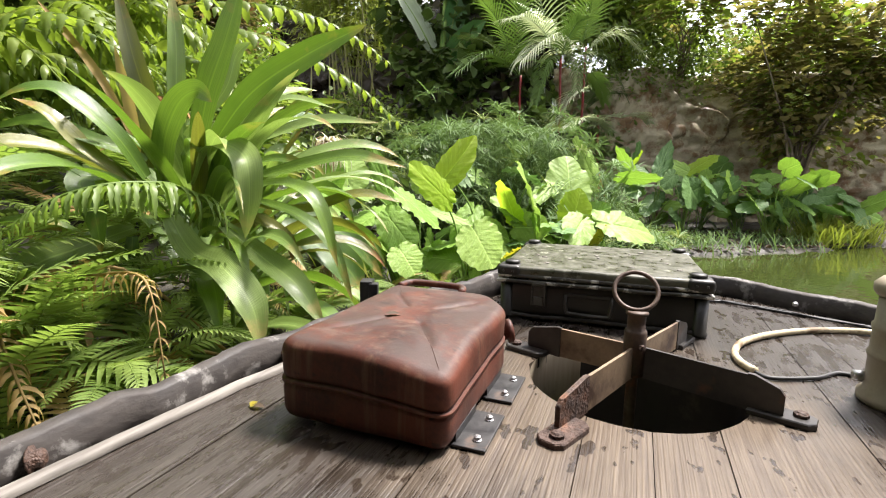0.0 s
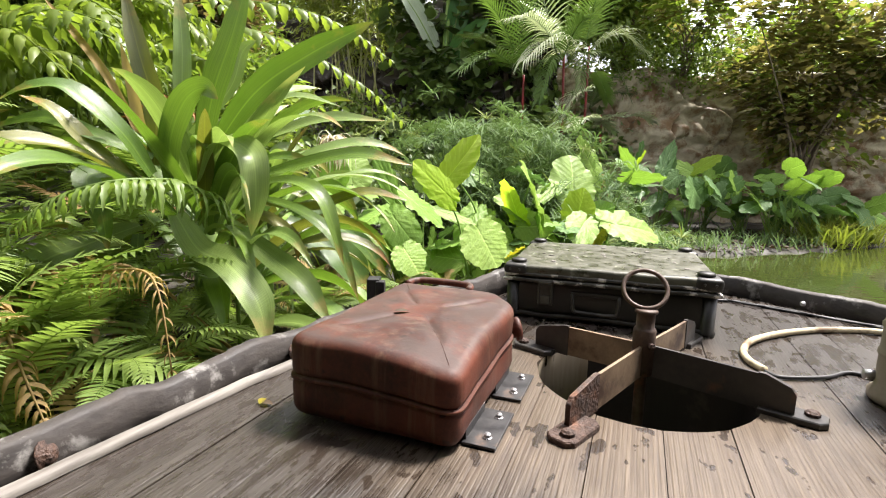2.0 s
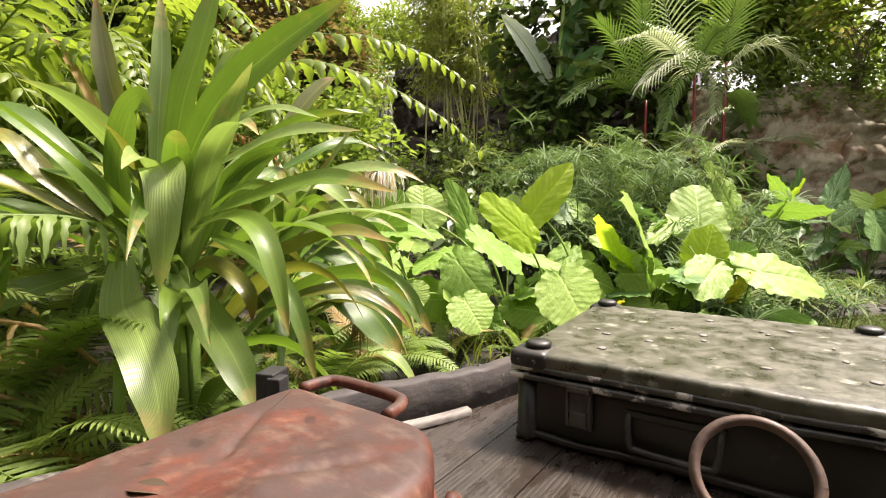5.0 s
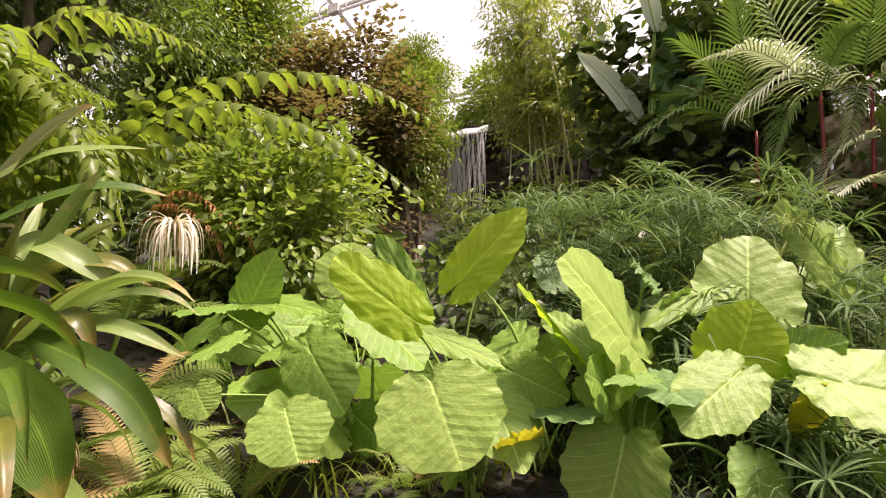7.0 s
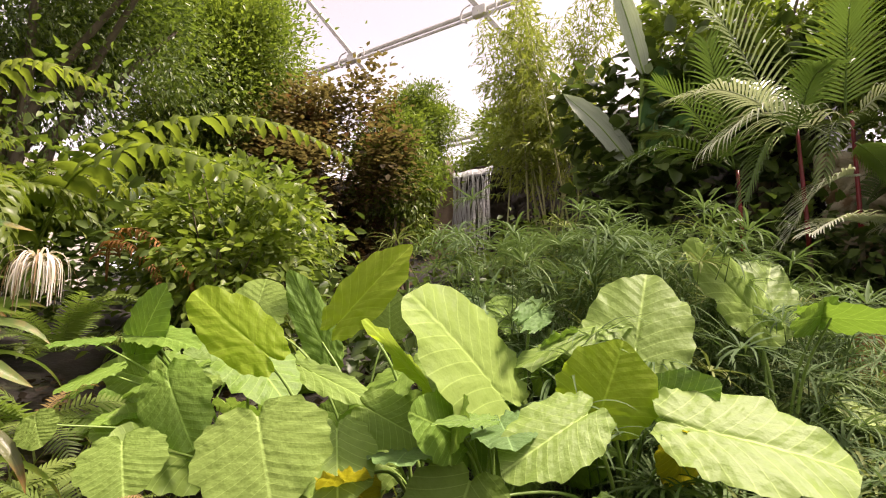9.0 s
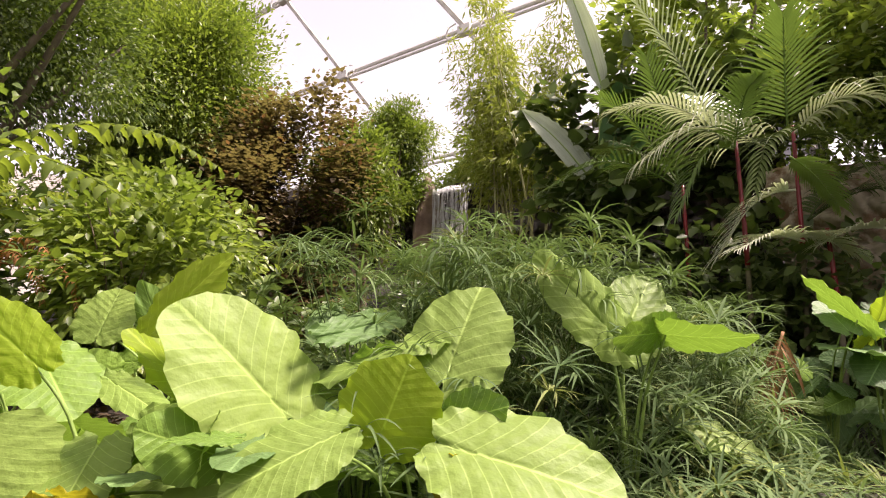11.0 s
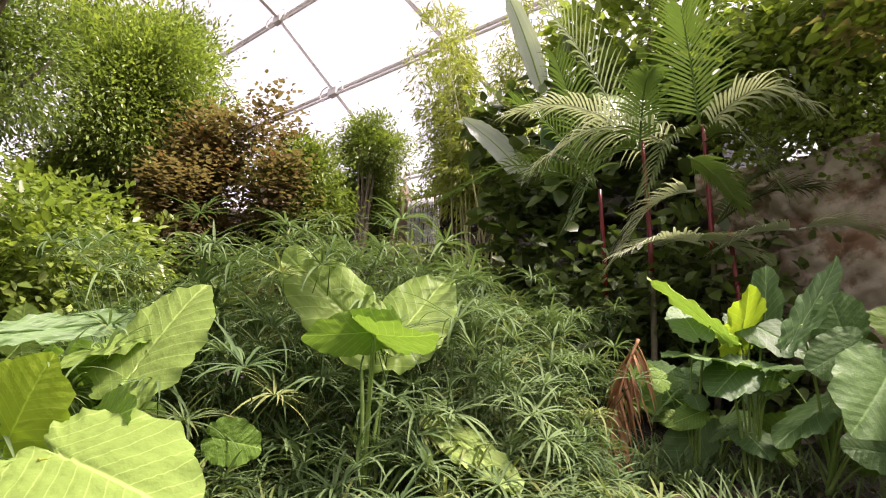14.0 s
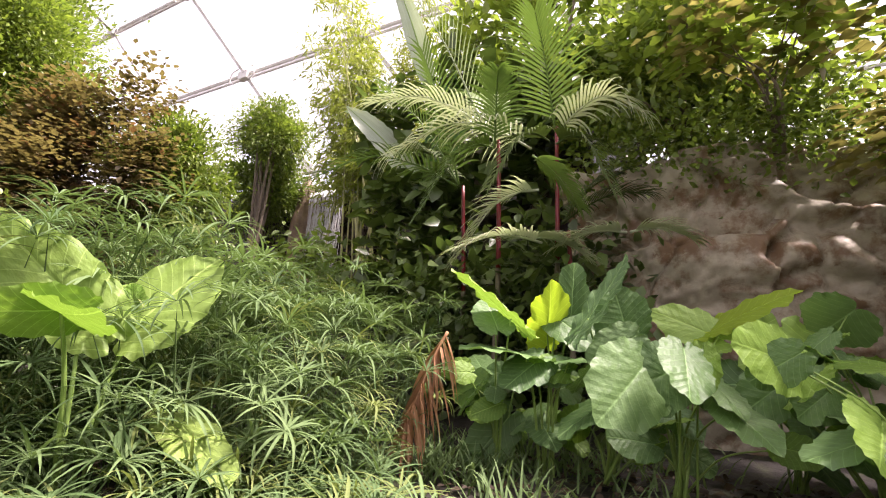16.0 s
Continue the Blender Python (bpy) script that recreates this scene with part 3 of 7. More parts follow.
def build_roof():
    """Steel grid with glass: a steep face behind the falls, bending over the pond into a flat roof."""
    rows = [NODE + RISE * k for k in (-3, -2, -1, 0, 1)]
    lift = [np.array((0, -6.5, 2.6)), np.array((0, -8, 1.2)), np.array((0, -8, -0.2)), np.array((0, -8, -1.6)), np.array((0, -7, -4)), np.array((0, -4, -8.0))]
    for d in lift:
        rows.append(rows[-1] + d)
    cols = range(-3, 9)
    roof = thing("glass_roof", "steep glasshouse roof of pale steel bars and glass", "roof", kind="structure")
    hooks = Geo()
    for k, r in enumerate(rows):
        start, end = r + ALONG * cols[0], r + ALONG * cols[-1]
        steel = Geo()
        for off, rad in ((0, 0.075), (0.20, 0.05)):
            tube(steel, np.linspace(start, end, 2) + np.array((0, -0.1 * off, -off)), rad, 8)
        part("purlin", steel.mesh("purlin", STEEL, False), roof)
        for c in cols:
            node = r + ALONG * c
            # clamp and bent hooks where the bars cross
            bm = bmesh.new()
            box_bm(bm, (0.5, 0.26, 0.34), Matrix.Translation(Vector(node - (0, 0.05, 0.08))), 0.03)
            part("clamp", bm_mesh("clamp", bm, STEEL), roof)
            for sg in (-1, 1):
                q = unit(ALONG) * sg
                pts = [node + q * 0.35 + (0, -0.1, 0.25), node + q * 0.62 + (0, -0.15, 0.12), node + q * 0.66 + (0, -0.18, -0.25), node + q * 0.42 + (0, -0.18, -0.42)]
                tube(hooks, smooth_path(pts, 10), 0.028, 6)
            if k:
                a, b = rows[k - 1] + ALONG * c, node
                bar = Geo()
                tube(bar, np.array([a, b]), 0.095, 8)
                side = unit(ALONG) * 0.12
                tube(bar, np.array([a + side, b + side]) + np.array((0, -0.06, -0.06)), 0.035, 6)
                part("rafter", bar.mesh("rafter", STEEL, False), roof)
                if c != cols[-1]:
                    glass = Geo()
                    glass.add([a, a + ALONG, b + ALONG, b], [(0, 1, 2, 3)])
                    pane = part("pane", glass.mesh("pane", GLASS, False), roof)
                    pane.visible_shadow = False
    part("hooks", hooks.mesh("hooks", STEEL), roof, "bent steel hooks at the bar joints")


build_roof()


def rock_face(name, pts, z0, z1, thick, mat, label, seed, rough=0.35, nz=84, step=0.045):
    """A rock wall along a line in the plan: lumpy, cracked front, real thickness."""
    line = smooth_path([(*p, 0) for p in pts], max(8, int(sum(np.hypot(*(np.subtract(a, b))) for a, b in zip(pts, pts[1:])) / step)))
    t, side, _ = frame_along(line)
    n = len(line)
    zs = np.linspace(0, 1, nz)
    front, back = [], []
    for p, s in zip(line, side):
        top = z1 + 0.35 * noise.noise(Vector((p[0] * 0.9, p[1] * 0.9, seed)))
        for q in zs:
            z = z0 + (top - z0) * q
            d = Vector((p[0] * 1.1, p[1] * 1.1, z * 1.5 + seed * 7))
            e = d + 0.35 * noise.noise_vector(d * 1.3)
            dist, cells = noise.voronoi(Vector((e.x, e.y, e.z * 1.1)) * 1.0)
            gap = dist[1] - dist[0]
            lean = noise.cell_vector(cells[0] * 3.7)
            fine_d, fine_c = noise.voronoi(e * 2.3)
            fine_lean = noise.cell_vector(fine_c[0] * 5.1)
            facet = 0.09 * noise.cell(cells[0] * 7.3) + 0.20 * lean.dot(e - cells[0]) - 0.20 * math.exp(-(gap / 0.05) ** 2)
            chip = 0.05 * noise.cell(fine_c[0] * 2.9) + 0.20 * fine_lean.dot(e - fine_c[0] / 2.3) - 0.05 * math.exp(-((fine_d[1] - fine_d[0]) / 0.05) ** 2)
            strata = 0.30 * noise.noise(Vector((e.x * 0.6, e.y * 0.6, e.z * 3.2))) - 0.16 * math.exp(-(noise.noise(Vector((e.x * 0.9, e.y * 0.9, e.z * 3.6 + 4.0))) / 0.05) ** 2)
            h = rough * (strata + 0.30 * noise.noise(d * 0.7) + facet + chip + 0.10 * noise.noise(d * 3.1) + 0.05 * noise.noise(d * 9.1) + 0.025 * noise.noise(d * 23.0))
            front.append(p + s * (h - 0.25 * rough * q * q) + np.array((0, 0, z)))
            back.append(p - s * thick + np.array((0, 0, z)))
    g = Geo()
    fs = []
    for base, flip in ((0, False), (n * nz, True)):
        for i in range(n - 1):
            for j in range(nz - 1):
                q = (base + i * nz + j, base + (i + 1) * nz + j, base + (i + 1) * nz + j + 1, base + i * nz + j + 1)
                fs.append(q[::-1] if flip else q)
    m = n * nz
    for i in range(n - 1):
        fs.append((i * nz + nz - 1, (i + 1) * nz + nz - 1, m + (i + 1) * nz + nz - 1, m + i * nz + nz - 1))
    for i in (0, n - 1):
        for j in range(nz - 1):
            fs.append((i * nz + j, i * nz + j + 1, m + i * nz + j + 1, m + i * nz + j))
    g.add(np.array(front + back), fs)
    return single(name, g.mesh(name, mat, True), label, "rock wall", kind="structure")


rock_face("rock_wall_east", [(2.2, 11.3), (3.2, 10.7), (4.2, 10.75), (5.6, 11.1), (7.4, 11.1), (8.6, 10.9), (10.5, 10.4), (13, 9.5)], -0.3, 3.2, 1.2, ROCK, "weathered brown rock wall behind the bank plants", 3.0, 0.36)
rock_face("rock_wall_falls", [(-13.6, 11.0), (-11.6, 13.2), (-9.0, 14.6), (-7.2, 15.0), (-6.2, 15.35), (-5.0, 15.4), (-3.6, 15.0), (-2.0, 14.2), (0.0, 13.2), (2.3, 12.0)], 0.5, 5.5, 1.5, ROCK_WET, "dark wet rock cliff of the waterfall", 9.0, 0.34)


def boulder(name, c, size, mat, label, seed):
    bm = bmesh.new()
    bmesh.ops.create_icosphere(bm, subdivisions=4, radius=1)
    for v in bm.verts:
        d = v.co * 1.3 + Vector((seed, 0, 0))
        k = 1 + 0.28 * noise.noise(d) + 0.1 * noise.noise(d * 3)
        v.co = Vector((v.co.x * size[0] * k, v.co.y * size[1] * k, v.co.z * size[2] * k))
    single(name, bm_mesh(name, bm, mat, True), label, "rock", m=pose(*c))


boulder("boulder", (-6.35, 15.0, 4.1), (0.38, 0.4, 1.55), ROCK_WARM, "tall rounded ochre boulder beside the waterfall", 1.0)
boulder("boulder", (-6.2, 14.7, 2.2), (0.8, 0.5, 0.7), ROCK_WARM, "ochre boulder at the waterfall's foot", 5.0)
boulder("boulder", (-4.3, 14.7, 2.0), (0.9, 0.6, 0.6), ROCK_WET, "dark wet boulder under the waterfall", 8.0)


def build_waterfall():
    g = Geo()
    for _ in range(130):
        x = rng.uniform(-5.95, -4.75)
        z0, z1 = rng.uniform(4.0, 5.15), rng.uniform(1.6, 3.6)
        if rng.random() < 0.5:
            z0 = 5.15
        y = 14.85 - 0.12 * rng.random()
        zz = np.linspace(z0, z1, 9)
        line = np.stack([x + 0.03 * np.sin(zz * 3 + x * 40), y - 0.05 * (5.2 - zz), zz], 1)
        tube(g, line, rng.uniform(0.004, 0.010), 4)
    f = thing("waterfall", "thin white strands of falling water over rock", "waterfall")
    tagged(part("water_curtain", g.mesh("water_curtain", FALL), f), kind="stuff")
    lip = Geo()
    xs = np.linspace(-6.0, -4.7, 14)
    lip.add(np.concatenate([np.stack([xs, xs * 0 + 15.6, xs * 0 + 5.2], 1), np.stack([xs, xs * 0 + 14.8, 5.17 + 0.02 * np.sin(xs * 9)], 1), np.stack([xs, xs * 0 + 14.76, xs * 0 + 5.0], 1)]),
            [(i, i + 1, i + 15, i + 14) for i in range(13)] + [(i + 14, i + 15, i + 29, i + 28) for i in range(13)])
    part("overflow", lip.mesh("overflow", FALL), f)


build_waterfall()


# ---- the boat, built in its own frame: x to starboard, y to the bow, z up from the deck ----
HELD = FIRST @ pose(0, 0, 0, 90 - 0.17, -0.04, 0.52)
HELD.translation = LINGER
BOAT = HELD @ look((0.604, -0.738, 0.486), (-0.098, 1.107, 0.166), 1.2).inverted()
LEFT_EDGE = [(-0.30, -1.9), (-0.29, -1.2), (-0.26, -0.6), (-0.235, -0.3), (-0.215, -0.1), (-0.195, 0.08), (-0.165, 0.24), (-0.125, 0.42), (-0.06, 0.62), (0.05, 0.86), (0.14, 1.12), (0.26, 1.36), (0.46, 1.52), (0.72, 1.56), (0.97, 1.50), (1.17, 1.38), (1.37, 1.25), (1.62, 1.02), (1.80, 0.7), (1.9, 0.2), (1.95, -0.6), (1.95, -1.9)]
HATCH, HATCH_R = (0.64, 0.485), 0.243
edge_line = smooth_path([(*p, 0) for p in LEFT_EDGE], 240)


def on_boat(x, y, z, rz=0):
    return BOAT @ pose(x, y, z, 0, 0, rz)


def deck_front(x):
    """How far forward the deck reaches at x."""
    k = np.argmax(edge_line[:, 1])
    if x <= edge_line[k, 0]:
        return float(np.interp(x, edge_line[:k + 1, 0], edge_line[:k + 1, 1]))
    seg = edge_line[k:]
    m = np.argmax(seg[:, 0])
    return float(np.interp(x, seg[:m + 1, 0], seg[:m + 1, 1]))


def build_boat():
    boat = thing("boat", "wooden-decked boat with weathered grey gunwale", "boat", m=BOAT)
    # hull skin and gunwale follow the deck's edge
    hull, rail, strip = Geo(), Geo(), Geo()
    t, side, _ = frame_along(edge_line)
    out = side * -1
    n = len(edge_line)

    def loft(geo, prof, wob=0.0):
        rings = []
        for i, (p, o) in enumerate(zip(edge_line, out)):
            w = wob * (noise.noise(Vector((i * 0.09, 3, 1))) + 0.35 * noise.noise(Vector((i * 0.31, 7, 1))) + 0.15 * noise.noise(Vector((i * 0.9, 5, 1))))
            lift = 0.02 * math.exp(-((i - 104) / 28) ** 2)
            rings.append([p + o * (a + w) + np.array((0, 0, b + (w * 0.8 + lift) * (b > 0))) for a, b in prof])
        m = len(prof)
        fs = [(i * m + j, (i + 1) * m + j, (i + 1) * m + (j + 1) % m, i * m + (j + 1) % m) for i in range(n - 1) for j in range(m)]
        fs += [tuple(range(m)), tuple((n - 1) * m + j for j in range(m))[::-1]]
        geo.add(np.array(rings).reshape(-1, 3), fs)

    loft(hull, [(0.02, 0.0), (0.05, 0.0), (-0.02, -0.5), (-0.06, -0.5)])
    loft(rail, [(-0.004, -0.02), (0.001, 0.03), (0.010, 0.058), (0.014, 0.063), (0.036, 0.066), (0.044, 0.060), (0.048, -0.03)], 0.016)
    part("hull", hull.mesh("hull", HULL), boat)
    part("gunwale", rail.mesh("gunwale", GUNWALE), boat, "dented grey-black gunwale")
    run = edge_line[(edge_line[:, 0] < 0.2) & (edge_line[:, 1] < 0.9)]
    o = out[:len(run)]
    k = len(run)
    wob = np.array([[0.004 * noise.noise(Vector((i * 0.2, 1, 5)))] for i in range(k)])
    base = run - o * (0.024 + wob)
    sect = [(-0.013, 0.002), (-0.013, 0.012), (-0.008, 0.016), (0.006, 0.017), (0.012, 0.012), (0.013, 0.002)]
    rows = np.concatenate([base + o * a + np.array((0, 0, b)) for a, b in sect])
    strip.add(rows, [(j * k + i, j * k + i + 1, (j + 1) * k + i + 1, (j + 1) * k + i) for j in range(5) for i in range(k - 1)])
    part("strip", strip.mesh("strip", ROPE), boat, "pale bleached wooden strip")
    # bolts through the gunwale
    for x, y, s in ((-0.232, -0.285, 1.25), (-0.155, 0.235, 1.25), (-0.27, -0.85, 1.25), (1.17, 1.345, 0.5)):
        g = lathe([(0.0, 0.0), (0.019 * s, 0.0), (0.019 * s, 0.003), (0.012 * s, 0.004), (0.012 * s, 0.013), (0.006 * s, 0.017), (0, 0.017)], 12)
        heading = Vector((0.55 - x, 0.2 - y, 0.25)).to_track_quat("Z", "Y").to_matrix().to_4x4()
        part("bolt", g.mesh("bolt", RUST if s > 1 else BOLT), boat, "rusted bolt head", Matrix.Translation((x, y, 0.028)) @ heading)
    bm = bmesh.new()
    box_bm(bm, (0.036, 0.05, 0.11), pose(-0.10, 0.53, 0.105, 0, 0, 20), 0.003)
    box_bm(bm, (0.026, 0.03, 0.05), pose(-0.075, 0.522, 0.13, 0, 0, 20), 0.003)
    part("cleat", bm_mesh("cleat", bm, PLATE_GREY), boat, "squared grey steel cleat")
    # hold below the hatch: near-black wall and floor colours paint its shade in
    hold = Geo()
    a = np.linspace(0, 2 * np.pi, 49)[:-1]
    rings = []
    for r, z in ((HATCH_R, -0.001), (HATCH_R + 0.004, -0.02), (HATCH_R + 0.004, -0.49)):
        rings.append(np.stack([HATCH[0] + r * np.cos(a), HATCH[1] + r * np.sin(a), a * 0 + z], 1))
    hold.add(np.concatenate(rings), [(i * 48 + j, i * 48 + (j + 1) % 48, (i + 1) * 48 + (j + 1) % 48, (i + 1) * 48 + j) for i in range(2) for j in range(48)])
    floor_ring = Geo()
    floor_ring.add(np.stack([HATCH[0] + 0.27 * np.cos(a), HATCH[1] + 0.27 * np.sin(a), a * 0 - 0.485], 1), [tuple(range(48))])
    part("hold_floor", floor_ring.mesh("hold_floor", HOLD_SHADE), boat, "hold floor coloured black for the shade below")
    part("hold", hold.mesh("hold", SHADED_WELL), boat, "stained hatch well coloured dark for shade")
    lining = Geo()
    b = np.linspace(radians(125), radians(250), 25)
    rings = [np.stack([HATCH[0] + r * np.cos(b), HATCH[1] + r * np.sin(b), b * 0 + z], 1) for r, z in ((HATCH_R - 0.001, -0.002), (HATCH_R - 0.001, -0.20), (HATCH_R + 0.003, -0.20))]
    lining.add(np.concatenate(rings), [(i * 25 + j, i * 25 + j + 1, (i + 1) * 25 + j + 1, (i + 1) * 25 + j) for i in range(2) for j in range(24)])
    part("lining", lining.mesh("lining", WELL), boat, "streaked tan lining of the hatch")
    # planks run fore and aft, cut round the hatch and along the edge
    wide, gap, thick = 0.122, 0.0016, 0.03
    x = -0.30
    k = 0
    while x < 1.9:
        x0, x1 = x + gap / 2, x + wide - gap / 2
        xs = np.linspace(x0, x1, 7)
        front = [deck_front(min(max(q, -0.26), 1.93)) - 0.004 for q in xs]
        cuts = [[-1.9] * 7, front]
        inside = np.abs(xs - HATCH[0]) < HATCH_R
        pieces = []
        if inside.any():
            half = np.sqrt(np.maximum(HATCH_R ** 2 - (xs - HATCH[0]) ** 2, 0))
            pieces = [(cuts[0], HATCH[1] - half), (HATCH[1] + half, front)]
        else:
            pieces = [(cuts[0], front)]
        for lo, hi in pieces:
            g = Geo()
            dz = 0.0012 * math.sin(k * 2.3)
            lo, hi = np.array(lo, float), np.maximum(np.array(hi, float), np.array(lo, float) + 0.01)
            top = [np.stack([xs, c, xs * 0 + dz], 1) for c in (lo, hi)]
            bot = [np.stack([xs, c, xs * 0 - thick], 1) for c in (lo, hi)]
            for row in top:
                row[0, 2] -= 0.0012
                row[-1, 2] -= 0.0012
            v = np.concatenate(top + bot)
            fs = [(i, i + 1, 8 + i, 7 + i) for i in range(6)] + [(14 + i, 21 + i, 22 + i, 15 + i) for i in range(6)]
            fs += [(i, 14 + i, 15 + i, i + 1) for i in range(6)] + [(7 + i, 8 + i, 22 + i, 21 + i) for i in range(6)]
            fs += [(0, 7, 21, 14), (6, 20, 27, 13)]
            g.add(v, fs)
            part("plank", g.mesh("plank", PLANK, False), boat)
        x += wide
        k += 1
    return boat


build_boat()


def rounded_slab(w, l, h, r, cut=0.0):
    """A can's body: rounded in plan and over its edges, one corner cut off, a seam round the middle and a pressed cross on top."""
    corners = [(0, 0), (w, 0), (w, l - cut), (w - cut * 0.75, l), (0, l)]
    ring = []
    for i, c in enumerate(corners):
        p, q = np.array(corners[i - 1], float), np.array(corners[(i + 1) % 5], float)
        c = np.array(c, float)
        a, b = unit(p - c), unit(q - c)
        for s in np.linspace(0, 1, 12):
            ring.append((1 - s) ** 2 * (c + a * r) + 2 * s * (1 - s) * c + s * s * (c + b * r))
    ring = np.array(ring + ring[:1])
    run = np.concatenate([[0], np.cumsum(np.linalg.norm(np.diff(ring, axis=0), axis=1))])
    at_run = np.linspace(0, run[-1], 181)[:-1]
    ring = np.stack([np.interp(at_run, run, ring[:, k]) for k in (0, 1)], 1)
    d = np.roll(ring, -1, 0) - np.roll(ring, 1, 0)
    nrm = np.stack([d[:, 1], -d[:, 0]], 1)
    nrm /= np.linalg.norm(nrm, axis=1)[:, None]
    m, e, mid = len(ring), 0.026, h / 2
    prof = [(e - e * math.sin(a), e - e * math.cos(a)) for a in np.linspace(0, math.pi / 2, 7)]
    prof += [(0.0, mid - 0.016), (0.001, mid - 0.010), (0.005, mid - 0.006), (0.005, mid - 0.0035), (-0.003, mid - 0.003), (-0.003, mid + 0.003), (0.005, mid + 0.0035), (0.005, mid + 0.006), (0.001, mid + 0.010), (0.0, mid + 0.016)]
    prof += [(e - e * math.sin(a), h - e + e * math.cos(a)) for a in np.linspace(math.pi / 2, 0, 8)]
    v = [np.column_stack([ring - nrm * inset, np.full(m, z)]) for inset, z in prof]
    centre = np.array((w * 0.5, l * 0.48))
    for s in np.linspace(0.96, 0.02, 34):
        q = centre + (ring - nrm * e - centre) * s
        z = []
        for x, y in q:
            px, py = (x - centre[0]) / (w / 2), (y - centre[1]) / (l / 2)
            rad = math.hypot(px, py)
            arm = min(abs(px - py), abs(px + py)) * 0.13
            on = min(1, max(0, (rad - 0.22) * 9)) * min(1, max(0, (0.92 - rad) * 7))
            z.append(h + 0.006 * (1 - s * s) - 0.0035 * math.exp(-(arm / 0.007) ** 2) * on + 0.0015 * math.exp(-((arm - 0.022) / 0.012) ** 2) * on)
        v.append(np.column_stack([q, z]))
    rows = len(v)
    v = np.concatenate(v)
    # knocks and a sunken corner
    for p in v:
        near = math.exp(-((p[0] - w) / 0.10) ** 2 - (p[1] / 0.10) ** 2)
        p[2] -= 0.022 * near * p[2] / h
        p[2] += 0.0035 * noise.noise(Vector((p[0] * 11, p[1] * 11, 4))) * p[2] / h
        k = 0.004 * noise.noise(Vector((p[0] * 9, p[1] * 9, p[2] * 14)))
        p[0] += k
        p[1] += 0.8 * k
    fs = [(i * m + j, i * m + (j + 1) % m, (i + 1) * m + (j + 1) % m, (i + 1) * m + j) for i in range(rows - 1) for j in range(m)]
    fs += [tuple(range(m))[::-1], tuple((rows - 1) * m + j for j in range(m))]
    g = Geo()
    g.add(v, fs)
    return g


def build_can():
    can = thing("jerrycan", "faded rusty red steel jerrycan lying on the deck", "jerrycan", m=on_boat(0, 0.005, 0.004))
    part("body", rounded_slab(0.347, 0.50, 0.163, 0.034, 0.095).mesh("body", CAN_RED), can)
    # handle bars over the top end
    for z in (0.045, 0.100, 0.158):
        g = Geo()
        tube(g, smooth_path([(0.022, 0.492, z), (0.026, 0.53, z), (0.05, 0.552, z), (0.16, 0.552, z), (0.19, 0.535, z), (0.20, 0.492, z)], 22), 0.0095, 10)
        part("handle", g.mesh("handle", CAN_RED), can, "red carrying handle")
    g = lathe([(0.0, 0), (0.021, 0), (0.021, 0.018), (0.030, 0.019), (0.030, 0.029), (0.025, 0.033), (0.012, 0.035), (0, 0.035)], 24)
    part("spout", g.mesh("spout", CAN_RED), can, "capped filler spout", pose(0.322, 0.437, 0.082) @ pose(0, 0, 0, 0, 80, 24))
    # bolted hold-down plates under the right side
    for y in (0.10, 0.30):
        bracket = thing("hold_down_plate", "black bolted steel hold-down plate beside the jerrycan", "bracket", "can brackets", on_boat(0.36, y, 0))
        bm = bmesh.new()
        box_bm(bm, (0.062, 0.14, 0.006), pose(0.012, 0.015, 0.0035), 0.0015)
        box_bm(bm, (0.004, 0.12, 0.02), pose(-0.016, 0.015, 0.014), 0.001)
        part("plate", bm_mesh("plate", bm, PLATE_GREY), bracket)
        for k in (-0.025, 0.055):
            g = lathe([(0, 0.006), (0.0085, 0.006), (0.0085, 0.008), (0.0065, 0.009), (0.0065, 0.014), (0.003, 0.0165), (0, 0.0165)], 8)
            part("bolt", g.mesh("bolt", BOLT, False), bracket, "shiny bolt head", pose(0.02, k, 0))


build_can()


